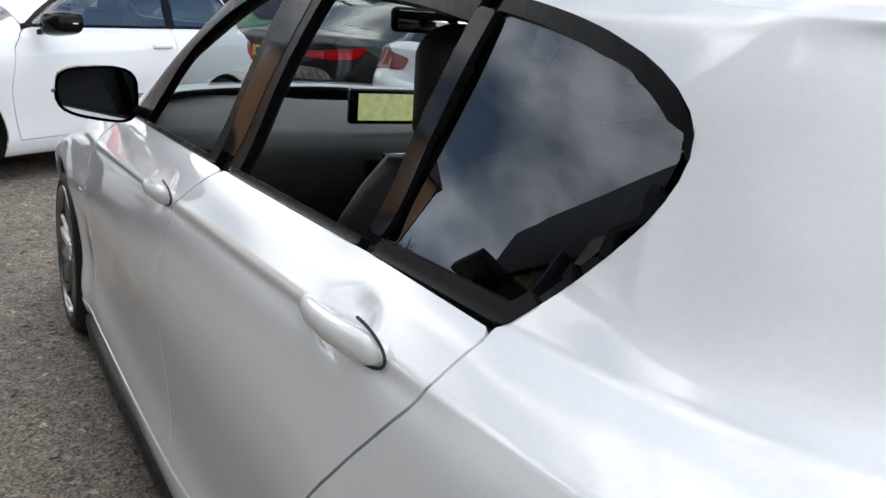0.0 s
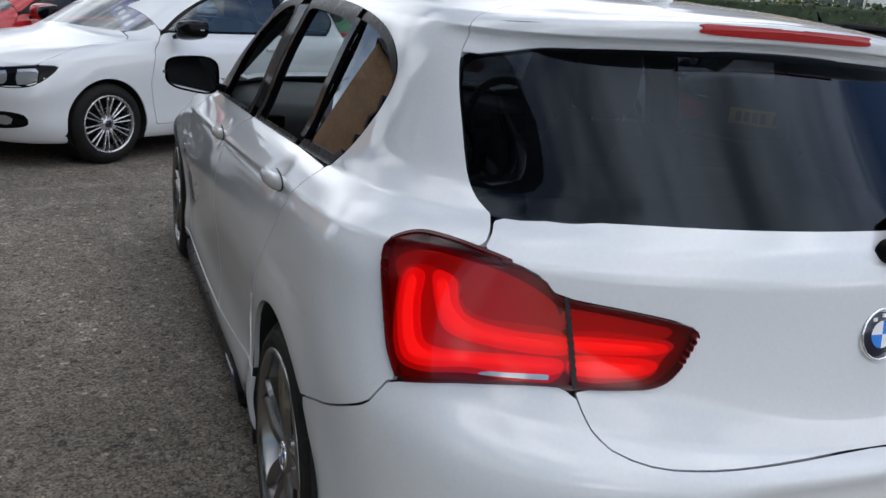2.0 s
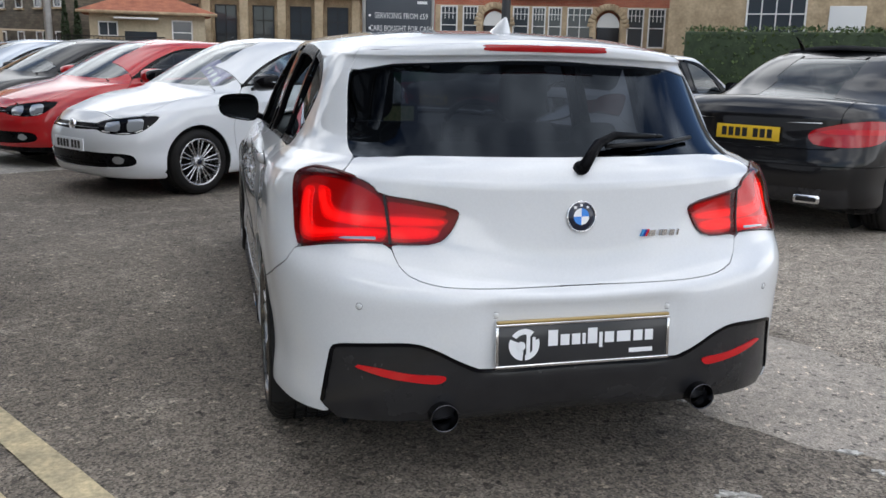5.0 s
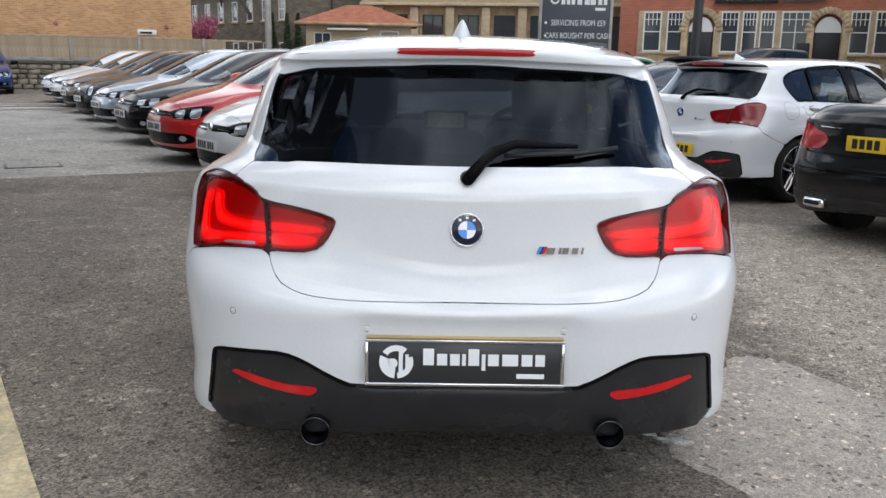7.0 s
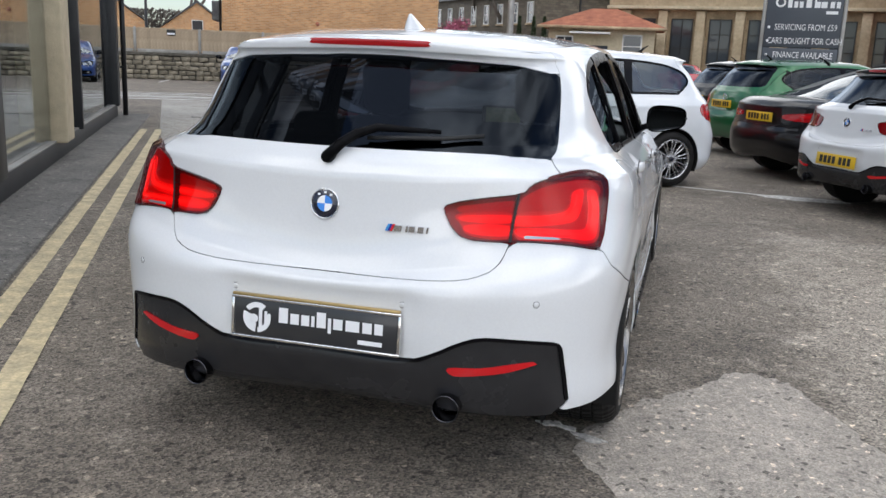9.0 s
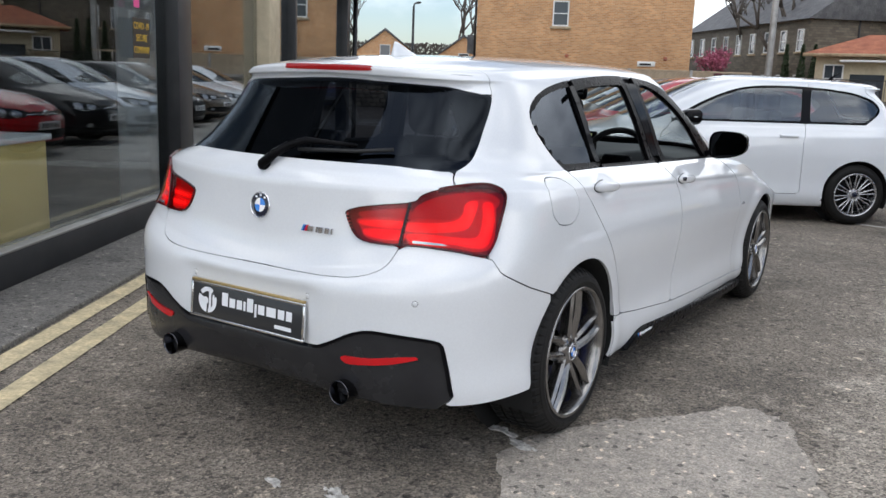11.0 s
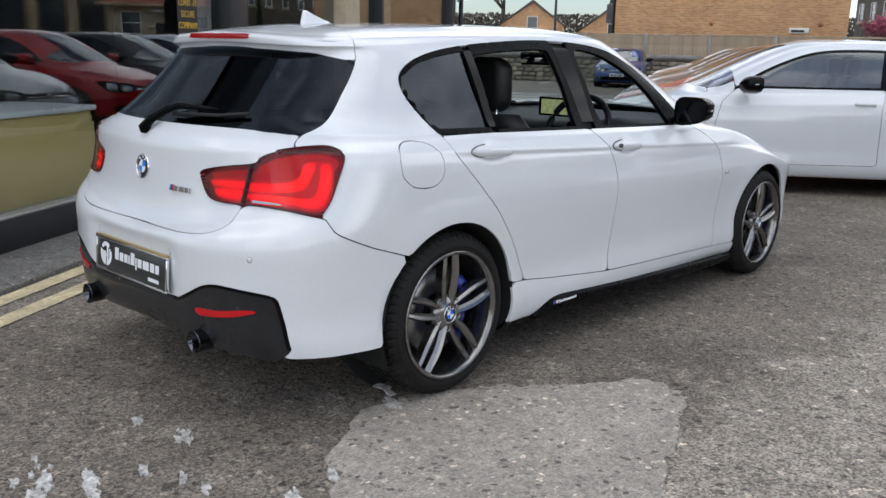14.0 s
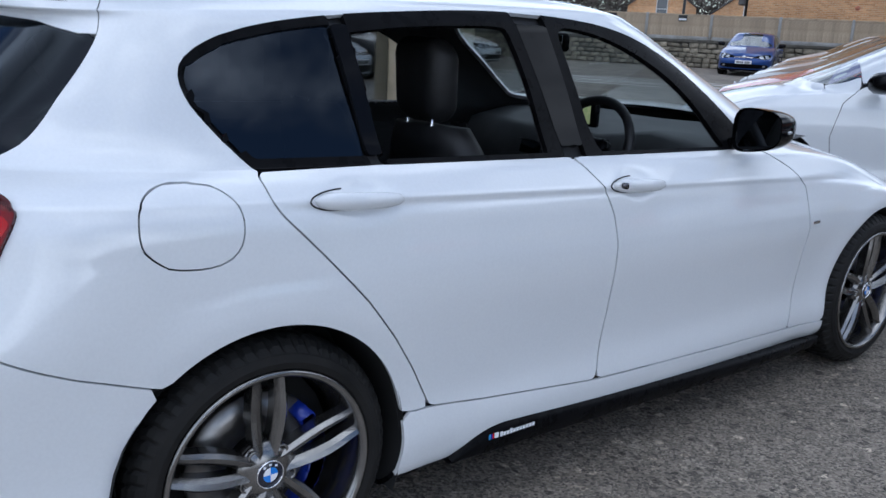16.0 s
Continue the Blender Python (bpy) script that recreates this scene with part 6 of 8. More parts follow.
for k, (sx, sy) in enumerate(((-4.8, 8.02), (-7.9, 12.6))):
    c = thing("manhole_cover", "flush rectangular iron inspection cover in concrete", "manhole cover", Matrix.Translation((sx, sy, 0.006)) @ Matrix.Rotation(radians(28), 4, "Z"), "inspection covers")
    part("cover_frame", bm_box(0.62, 0.46, 0.006, Matrix.Translation((0, 0, 0.003)), 0.002), M["metal_dark"], c)
    part("cover_plate", bm_box(0.55, 0.39, 0.004, Matrix.Translation((0, 0, 0.008)), 0.001), M["concrete"], c)

# ---------------------------------------------------------------- text helper


def words(name, text, size, m, material, parent=None, thick=0.004, squeeze=1.0):
    cu = bpy.data.curves.new(name, "FONT")
    cu.body, cu.size, cu.extrude, cu.align_x, cu.align_y = text, size, thick, "CENTER", "CENTER"
    cu.resolution_u = 2
    tmp = bpy.data.objects.new("tmp", cu)
    scene.collection.objects.link(tmp)
    bpy.context.view_layer.update()
    me = bpy.data.meshes.new_from_object(tmp.evaluated_get(bpy.context.evaluated_depsgraph_get()))
    bpy.data.objects.remove(tmp)
    ob = new(name, me)
    me.materials.clear()
    me.materials.append(material)
    if parent is not None:
        ob.parent = parent
    ob.matrix_local = m @ Matrix.Diagonal((squeeze, 1, 1, 1))
    return ob


UP = Matrix.Rotation(math.pi / 2, 4, "X")         # text upright, facing local -y

# ---------------------------------------------------------------- showroom


def showroom():
    s = thing("showroom", "dark-framed glass showroom with deep fascia beside the yard", "building", YARD, kind="structure")
    y = -1.88
    posts = [-1.15, -4.8, -9.4, -14.2]
    part("plinth", bm_box(13.3, 0.16, 0.20, Matrix.Translation((-7.75, y - 0.08, 0.13)), 0.006), M["frame_dark"], s)
    part("sill_rail", bm_box(13.3, 0.14, 0.02, Matrix.Translation((-7.75, y - 0.06, 0.24)), 0.006), M["metal_grey"], s)
    for px in posts:
        wd = 0.34 if px in (-4.8, -14.2) else 0.11
        part("glazing_post", bm_box(wd, 0.20, 2.95, Matrix.Translation((px, y - 0.04, 1.70)), 0.008), M["frame_dark"], s)
    for a, b in zip(posts, posts[1:]):
        w = part("shop_window", bm_box(abs(a - b) - 0.1, 0.012, 2.75, Matrix.Translation(((a + b) / 2, y - 0.05, 1.63))), M["shop_glass"], s, "large clear shop window pane", smooth=False)
        w.visible_shadow = False
    part("drain_pipe", tube([(-14.6, y + 0.12, 0.02), (-14.6, y + 0.12, 3.1)], 0.045, 12), M["metal_dark"], s)
    for zz in (0.9, 2.2):
        part("pipe_clip", bm_box(0.12, 0.08, 0.03, Matrix.Translation((-14.6, y + 0.08, zz)), 0.004), M["metal_dark"], s)
    part("end_wall", bm_box(0.5, 7.7, 3.2, Matrix.Translation((-14.9, y - 4.0, 1.6)), 0.01), M["cladding"], s)
    part("fascia", bm_box(14.2, 0.5, 1.15, Matrix.Translation((-8.1, y - 0.30, 3.70)), 0.02), M["cladding"], s)
    part("canopy", bm_box(3.4, 1.3, 0.16, Matrix.Translation((-14.4, y - 0.05, 3.08)), 0.02), M["frame_dark"], s)
    x = -2.2
    for wd, hh in ((.34, .55), (.32, .38), (.30, .38), (.12, .45), (.34, .55), (.14, .5), (.34, .38), (.5, .38), (.34, .38), (.30, .38)):
        part("letter_bar", bm_box(wd * 0.8, 0.05, hh, Matrix.Translation((x, y - 0.03, 3.72 + (hh - 0.38) / 2)), 0.01), M["metal_grey"], s)
        x -= wd + 0.05
    # upper storey in dark cladding with a window, pitched end
    bm = bm_prism([(-1.0, 4.28), (-1.0, 7.4), (-3.2, 9.6), (-5.6, 9.6), (-8.0, 7.2), (-8.0, 4.28)], y - 6.0, y - 0.35)
    part("upper_storey", bm, M["cladding"], s, smooth=False)
    for px in (-2.6, -5.4):
        wf = part("upper_window", bm_box(2.0, 0.06, 1.1, Matrix.Translation((px, y - 0.33, 5.5)), 0.01), M["far_glass"], s)
        part("window_frame", bm_box(2.16, 0.03, 1.26, Matrix.Translation((px, y - 0.345, 5.5)), 0.01), M["metal_grey"], wf)
    # inside
    part("shop_floor", bm_box(13.5, 7.5, 0.04, Matrix.Translation((-7.9, y - 3.95, 0.04))), M["shop_floor"], s)
    part("shop_ceiling", bm_box(13.5, 7.5, 0.06, Matrix.Translation((-7.9, y - 3.95, 3.12))), M["shop_wall"], s)
    part("back_wall", bm_box(13.5, 0.15, 3.2, Matrix.Translation((-7.9, y - 7.7, 1.6))), M["shop_wall"], s)
    part("side_wall", bm_box(0.15, 7.5, 4.2, Matrix.Translation((-1.05, y - 3.85, 2.1))), M["shop_wall"], s)
    part("column", bm_box(0.52, 0.18, 2.95, Matrix.Translation((-7.9, y + 0.03, 1.70)), 0.02), M["cream"], s, "cream plastered column")
    part("column", bm_box(0.75, 0.45, 3.05, Matrix.Translation((-12.0, y - 0.9, 1.58)), 0.02), M["cream"], s, "cream plastered column")
    part("column", bm_box(0.36, 0.30, 3.05, Matrix.Translation((-4.98, y - 0.42, 1.58)), 0.02), M["paper"], s, "pale painted column behind the glass")
    part("glazing_post", bm_box(0.12, 0.20, 2.95, Matrix.Translation((-8.24, y - 0.04, 1.70)), 0.008), M["frame_dark"], s)
    return s


showroom()
st = thing("notice_sticker", "black notice sticker with yellow words on shop glass", "sticker", YARD @ Matrix.Translation((-3.93, -1.868, 1.52)) @ Matrix.Rotation(math.pi, 4, "Z"))
part("sticker_sheet", bm_box(0.33, 0.002, 0.30, Matrix(), 0.0005), M["sticker_black"], st, smooth=False)
for k, tx in enumerate(("COVID -19", "SECURE", "COMPANY")):
    words("sticker_word", tx, 0.075, Matrix.Translation((0, -0.003, 0.09 - 0.09 * k)) @ UP, M["sticker_yellow"], st, 0.0005, 0.85)
st2 = thing("round_sticker", "small pink square sticker on shop glass", "sticker", YARD @ Matrix.Translation((-3.85, -1.868, 1.80)))
part("sticker_sheet", bm_box(0.11, 0.002, 0.11, Matrix(), 0.0008), M["sticker_pink"], st2, smooth=False)
cnt = thing("counter", "pale yellow laminate counter behind the shop glass", "counter", YARD @ Matrix.Translation((-2.22, -2.55, 0.06)))
part("counter_body", bm_box(1.6, 0.7, 0.73, Matrix.Translation((0, 0, 0.365)), 0.01), M["oak_panel"], cnt)
part("counter_top", bm_box(1.66, 0.76, 0.04, Matrix.Translation((0, 0, 0.75)), 0.008), M["paper"], cnt)
part("pull_handle", tube([(-0.80, 0.25, 0.66), (-0.92, 0.25, 0.66), (-0.93, 0.25, 0.63), (-0.93, 0.25, 0.33), (-0.92, 0.25, 0.30), (-0.80, 0.25, 0.30)], 0.025, 8), M["oak_panel"], cnt)
for k in range(4):
    pb = thing("paper_stack", "stack of printed papers on the counter", "paper", YARD @ Matrix.Translation((-1.85, -2.5, 0.845 + 0.030 * k)) @ Matrix.Rotation(0.1 * k, 4, "Z"), "papers on the counter")
    part("sheet_block", bm_box(0.42, 0.30, 0.028, Matrix.Translation((0, 0, 0.0)), 0.002), M["paper"], pb, smooth=False)

# ---------------------------------------------------------------- far buildings


def window_unit(parent, m, w, h, bars=(1, 1), frame_mat="white_frame", sill=True, glass_mat="far_glass", name="window"):
    """Window facing local -y, set in a reveal."""
    p = part(name, bm_box(w, 0.04, h, Matrix.Translation((0, 0.03, 0))), M[glass_mat], parent, smooth=False)
    p.matrix_local = m
    bm = bmesh.new()
    t = 0.07
    for sx, sz, px, pz in ((w + t, t, 0, h / 2), (w + t, t, 0, -h / 2), (t, h, -w / 2, 0), (t, h, w / 2, 0)):
        bm_box(sx, 0.08, sz, Matrix.Translation((px, -0.01, pz)), bm=bm)
    for k in range(1, bars[0]):
        bm_box(t * 0.7, 0.06, h, Matrix.Translation((-w / 2 + w * k / bars[0], -0.01, 0)), bm=bm)
    for k in range(1, bars[1]):
        bm_box(w, 0.06, t * 0.7, Matrix.Translation((0, -0.01, -h / 2 + h * k / bars[1])), bm=bm)
    part("window_frame", bm, M[frame_mat], p, smooth=False)
    if sill:
        part("window_sill", bm_box(w + 0.3, 0.16, 0.12, Matrix.Translation((0, -0.04, -h / 2 - 0.1)), 0.01), M["sandstone"], p)
    return p


def facing(a, b):
    """Matrix at a with local x towards b, local y away from the viewer's side."""
    d = (Vector(b) - Vector(a)).normalized()
    return Matrix.Translation((a[0], a[1], 0)) @ Matrix.Rotation(math.atan2(d.y, d.x), 4, "Z")


# buff brick block
bk = thing("brick_block", "buff brick apartment block with a blank gable wall", "building", facing((-20.9, 35.6), (-11.5, 40.05)), kind="")
part("wall", bm_box(10.4, 9.0, 9.0, Matrix.Translation((5.2, 4.5, 4.5)), 0.02), M["brick_buff"], bk)
part("roof", bm_prism([(-0.3, 9.0), (10.7, 9.0), (5.2, 12.2)], -0.3, 9.3), M["slate"], bk, smooth=False)
window_unit(bk, Matrix.Translation((4.1, -0.02, 4.65)), 0.72, 1.15, (1, 2))
part("air_vent", bm_box(0.85, 0.10, 0.24, Matrix.Translation((8.35, -0.03, 2.38)), 0.02), M["white_frame"], bk)
part("vent_slot", bm_box(0.55, 0.12, 0.09, Matrix.Translation((8.3, -0.04, 2.36)), 0.01), M["under"], bk)
for px in (4.5, 9.25):
    part("wall_boss", bm_cyl(0.10, 0.09, 0.06, Matrix.Translation((px, -0.03, 2.65)) @ Matrix.Rotation(math.pi / 2, 4, "X"), 16), M["brick_red"], bk)
for k in range(4):
    window_unit(bk, Matrix.Translation((-0.02, 1.2 + 2.0 * k, 4.6)) @ Matrix.Rotation(-math.pi / 2, 4, "Z"), 0.8, 1.2, (1, 2))
    part("down_pipe", tube([(-0.10, 0.3 + 2.0 * k, 0.2), (-0.10, 0.3 + 2.0 * k, 8.8)], 0.06, 8), M["metal_dark"], bk)
    part("bay_box", bm_box(0.5, 1.0, 0.9, Matrix.Translation((-0.28, 1.2 + 2.0 * k, 3.1)), 0.03), M["slate"], bk)

# fence on a stone wall, along the back of the yard
FA, FB = (-34.0, 21.6), (-8.6, 34.2)
fm = facing(FA, FB)
flen = (Vector(FB) - Vector(FA)).length
wl_ = thing("stone_wall", "low wall of rough weathered stones below the fence", "wall", fm, kind="structure")
part("wall_core", bm_box(flen, 0.36, 1.0, Matrix.Translation((flen / 2, 0.22, 0.5))), M["mortar"], wl_)
part("wall_coping", bm_box(flen, 0.46, 0.12, Matrix.Translation((flen / 2, 0.18, 1.0)), 0.02), M["mortar"], wl_)
fc = thing("fence", "weathered close-board timber fence with concrete posts on a stone wall", "fence", fm, kind="structure")
k = 0
x = 0.0
while x < flen:
    if k % 1 == 0:
        part("fence_post", bm_box(0.11, 0.12, 1.02, Matrix.Translation((x, 0.10, 1.52)), 0.01), M["metal_grey"], fc)
    part("top_rail", bm_box(2.35, 0.06, 0.07, Matrix.Translation((x + 1.25, 0.10, 1.98)), 0.005), M["fence_wood"], fc)
    part("gravel_board", bm_box(2.35, 0.05, 0.14, Matrix.Translation((x + 1.25, 0.10, 1.12)), 0.005), M["metal_grey"], fc)
    x += 2.5
    k += 1
bd_me = {}
for w in (0.13, 0.15, 0.17):
    bm = bm_box(w, 0.02, 0.80, Matrix(), 0.004, 1)
    me = bpy.data.meshes.new("fence_board")
    bm.to_mesh(me)
    bm.free()
    me.materials.append(M["fence_wood"])
    bd_me[w] = me
rnd = random.Random(4)
x = 0.08
cnt_b = 0
while x < flen and cnt_b < 300:
    w = rnd.choice((0.13, 0.15, 0.17))
    if x > 7.0:
        ob = new("fence_board", bd_me[w])
        ob.parent = fc
        ob.matrix_local = Matrix.Translation((x + w / 2, 0.09 + rnd.uniform(-0.006, 0.006), 1.575 + rnd.uniform(-0.01, 0.01)))
        cnt_b += 1
    x += w - 0.012
for k, px in enumerate((13.6, 16.4)):
    sg = thing("warning_sign", "small dark warning sign fixed to the fence", "sign", fm @ Matrix.Translation((px, 0.05, 1.86)), "fence signs")
    part("sign_plate", bm_box(0.34, 0.02, 0.22, Matrix(), 0.004), M["sticker_black"], sg)
    part("sign_strip", bm_box(0.30, 0.006, 0.07, Matrix.Translation((0, -0.012, -0.05))), M["paper"], sg, smooth=False)
# stones of the wall face
rnd = random.Random(8)
stone_me = []
for k in range(10):
    bm = bmesh.new()
    sx, sz = rnd.uniform(0.24, 0.5), rnd.uniform(0.13, 0.21)
    bm_box(sx, 0.14, sz, Matrix(), 0.035, 2, bm=bm)
    for v in bm.verts:
        v.co += Vector((noise.noise(v.co * 6 + Vector((k, 0, 0))), noise.noise(v.co * 6 + Vector((0, k, 3))), noise.noise(v.co * 6 + Vector((0, 5, k))))) * 0.028
    me = bpy.data.meshes.new("stone")
    bm.to_mesh(me)
    bm.free()
    me.materials.append(M["stone_rough"])
    me.polygons.foreach_set("use_smooth", [True] * len(me.polygons))
    stone_me.append((sx, sz, me))
made_n = 0
for row in range(5):
    x = 8.0 + rnd.uniform(0, 0.3)
    while x < flen - 0.4 and made_n < 298:
        sx, sz, me = rnd.choice(stone_me)
        ob = new("stone", me)
        ob.parent = wl_
        ob.matrix_local = Matrix.Translation((x + sx / 2, 0.03 + rnd.uniform(-0.02, 0.02), 0.10 + row * 0.185)) @ Matrix.Rotation(rnd.uniform(-0.08, 0.08), 4, "Y")
        x += sx + rnd.uniform(0.0, 0.05)
        made_n += 1
for k in range(5):
    bl_ = fm @ Matrix.Translation((8.5 + 2.6 * k, -1.7, 0.005))
    tagged(part("bay_line", bm_box(0.09, 3.0, 0.004, bl_), M["white_line"], smooth=False), "faded white bay line painted on tarmac", "road marking", "bay lines", "structure")

# stone terrace beyond the block
ct = thing("stone_terrace", "dark stone terrace of cottages with slate roofs and chimneys", "house", facing((-22.5, 73.0), (-9.6, 57.5)))
clen = 20.2
part("wall", bm_box(clen, 8.0, 6.0, Matrix.Translation((clen / 2, 4.0, 3.0))), M["stone_block"], ct)
part("gable", bm_prism([(0.0, 5.9), (8.0, 5.9), (4.0, 8.8)], 0, 0.3, Matrix.Translation((clen, 0, 0)) @ Matrix.Rotation(math.pi / 2, 4, "Z")), M["stone_block"], ct, smooth=False)
part("roof", bm_prism([(-0.3, 5.9), (8.3, 5.9), (4.0, 9.0)], 0.2, clen + 0.2, Matrix.Rotation(math.pi / 2, 4, "Z") @ Matrix.Scale(-1, 4, (0, 1, 0))), M["slate"], ct, smooth=False)
for k in range(4):
    cx = 2.0 + 5.4 * k
    ch = part("chimney", bm_box(1.3, 0.8, 1.7, Matrix.Translation((cx + 2.2, 4.0, 9.4)), 0.02), M["stone_block"], ct)
    for q in (-0.35, 0.0, 0.35):
        part("chimney_pot", bm_cyl(0.12, 0.10, 0.4, Matrix.Translation((cx + 2.2 + q, 4.0, 10.4)), 10), M["brick_red"], ch)
for k in range(9):
    for zz in (1.7, 4.6):
        window_unit(ct, Matrix.Translation((1.1 + 2.25 * k, -0.02, zz)), 0.75, 1.35, (1, 2), sill=True)
part("down_pipe", tube([(clen + 0.08, 3.2, 0.1), (clen + 0.08, 3.2, 6.2)], 0.07, 8), M["metal_dark"], ct)
# cream lodge with red tiled roof
lo = thing("cream_lodge", "small cream rendered lodge with red tiled hip roof", "building", facing((-7.1, 47.0), (-1.3, 47.4)))
part("wall", bm_box(5.8, 6.0, 3.3, Matrix.Translation((2.9, 3.0, 1.65)), 0.02), M["cream"], lo)
bm = bmesh.new()
e = [bm.verts.new(p) for p in ((-0.6, -0.6, 3.3), (6.4, -0.6, 3.3), (6.4, 6.6, 3.3), (-0.6, 6.6, 3.3))]
r2 = [bm.verts.new(p) for p in ((2.2, 3.0, 4.45), (3.6, 3.0, 4.45))]
for f in ((e[0], e[1], r2[1], r2[0]), (e[1], e[2], r2[1]), (e[2], e[3], r2[0], r2[1]), (e[3], e[0], r2[0]), (e[3], e[2], e[1], e[0])):
    bm.faces.new(f)
part("roof", bm, M["roof_tile"], lo, smooth=False)
part("fascia_board", bm_box(7.0, 0.06, 0.16, Matrix.Translation((2.9, -0.6, 3.24))), M["sandstone"], lo)
window_unit(lo, Matrix.Translation((4.6, -0.02, 2.3)), 1.0, 1.2, (1, 2))
window_unit(lo, Matrix.Translation((0.9, -0.02, 2.4)), 0.9, 0.7, (2, 1))
part("door", bm_box(1.6, 0.1, 2.2, Matrix.Translation((2.5, 0.0, 1.2))), M["far_glass"], lo)
part("awning", bm_box(2.2, 0.7, 0.1, Matrix.Translation((2.3, -0.35, 2.95)), 0.02), M["white_frame"], lo)
rl = thing("railing", "black iron railing in front of the lodge", "railing", facing((-8.6, 46.0), (-3.4, 46.2)))
for k in range(27):
    part("baluster", bm_box(0.03, 0.03, 1.0, Matrix.Translation((0.2 * k, 0, 1.5))), M["metal_dark"], rl, smooth=False)
part("top_rail", bm_box(5.3, 0.05, 0.05, Matrix.Translation((2.6, 0, 2.0))), M["metal_dark"], rl)
part("base_wall", bm_box(5.3, 0.3, 1.0, Matrix.Translation((2.6, 0, 0.5)), 0.02), M["stone_block"], rl)
# long beige hall with columns
hl = thing("beige_hall", "long beige stone hall with columns and tall dark windows", "building", facing((-4.5, 55.5), (15.5, 52.0)))
part("wall", bm_box(20.3, 9.0, 7.4, Matrix.Translation((10.15, 4.7, 3.7)), 0.02), M["sandstone"], hl)
part("parapet", bm_box(20.5, 0.6, 1.5, Matrix.Translation((10.15, -0.1, 5.6)), 0.03), M["beige_stone"], hl)
part("cornice", bm_box(20.7, 0.8, 0.2, Matrix.Translation((10.15, -0.15, 4.86)), 0.03), M["cream"], hl)
for k in range(9):
    part("column", bm_box(0.55, 0.6, 4.6, Matrix.Translation((1.0 + 2.3 * k, 0.0, 2.4)), 0.04), M["beige_stone"], hl)
    if k < 8:
        window_unit(hl, Matrix.Translation((2.15 + 2.3 * k, 0.10, 2.9)), 1.25, 2.6, (2, 3), "metal_dark", False)
# red brick public house
pb = thing("public_house", "red brick public house with sandstone bays and arched doors", "building", facing((9.8, 44.9), (23.9, 39.4)))
plen = 15.2
part("wall", bm_box(plen, 9.0, 8.0, Matrix.Translation((plen / 2, 4.6, 4.0)), 0.02), M["brick_red"], pb)
part("roof", bm_prism([(-0.4, 8.0), (9.6, 8.0), (4.6, 11.2)], 0, plen, Matrix.Rotation(math.pi / 2, 4, "Z") @ Matrix.Scale(-1, 4, (0, 1, 0))), M["slate"], pb, smooth=False)
for px, wd in ((2.3, 2.6), (7.3, 4.6), (12.7, 3.8)):
    part("stone_bay", bm_box(wd, 0.3, 3.0, Matrix.Translation((px, 0.02, 2.6)), 0.04), M["sandstone"], pb)
    part("bay_plinth", bm_box(wd + 0.2, 0.4, 0.35, Matrix.Translation((px, 0.0, 1.4)), 0.03), M["sandstone"], pb)
for px, ww in ((1.75, 0.85), (2.9, 0.75), (5.6, 0.8), (6.55, 0.65), (7.4, 0.65), (8.7, 1.25), (11.6, 0.8), (12.7, 0.8), (13.9, 0.8)):
    w_ = window_unit(pb, Matrix.Translation((px, -0.16, 3.05)), ww, 1.95, (1 if ww < 1 else 2, 2), sill=True)
    bm = bmesh.new()
    for q in range(1, 4):
        bm_box(0.035, 0.05, 0.6, Matrix.Translation((-ww / 2 + ww * q / 4, -0.02, 0.62)), bm=bm)
    bm_box(ww, 0.05, 0.035, Matrix.Translation((0, -0.02, 0.62)), bm=bm)
    part("glazing_bar", bm, M["white_frame"], w_, smooth=False)
for px in (4.2, 10.2):
    dr = part("arched_door", bm_box(1.15, 0.12, 1.9, Matrix.Translation((px, -0.08, 2.1)), 0.01), M["metal_dark"], pb)
    bm = bm_prism([(px + 0.6 * math.cos(a), 3.05 + 0.75 * math.sin(a)) for a in [math.pi * k / 14 for k in range(15)]], -0.16, -0.04)
    part("fanlight", bm, M["white_frame"], pb, smooth=False)
    for k in range(15):
        a = math.pi * (k + 0.5) / 15
        part("arch_stone", bm_box(0.2, 0.36, 0.34, Matrix.Translation((px + 0.92 * math.cos(a), -0.14, 3.05 + 1.05 * math.sin(a))) @ Matrix.Rotation(math.pi / 2 - a, 4, "Y"), 0.02, 1), M["sandstone"], pb)
    for q in (-0.8, 0.8):
        part("door_pilaster", bm_box(0.32, 0.36, 3.2, Matrix.Translation((px + q, -0.12, 1.7)), 0.03), M["sandstone"], pb)
sb = part("sign_board", bm_box(3.0, 0.10, 0.62, Matrix.Translation((6.3, -0.18, 4.75)), 0.02), M["metal_dark"], pb, "dark pub sign with cream letters")
words("sign_word", "SHIP INN", 0.5, Matrix.Translation((6.3, -0.24, 4.75)) @ UP, M["sign_gold"], pb, 0.01)
sb2 = part("sign_board", bm_box(2.0, 0.10, 0.55, Matrix.Translation((8.95, -0.18, 4.8)), 0.02), M["sign_grey"], pb)
words("sign_word", "CASK ALE", 0.3, Matrix.Translation((8.95, -0.24, 4.8)) @ UP, M["sign_white"], pb, 0.01)
part("menu_board", bm_box(0.6, 0.06, 0.9, Matrix.Translation((9.15, -0.28, 2.1)), 0.02), M["metal_dark"], pb)
part("down_pipe", tube([(14.75, -0.1, 0.1), (14.75, -0.1, 8.0)], 0.07, 8), M["metal_dark"], pb)
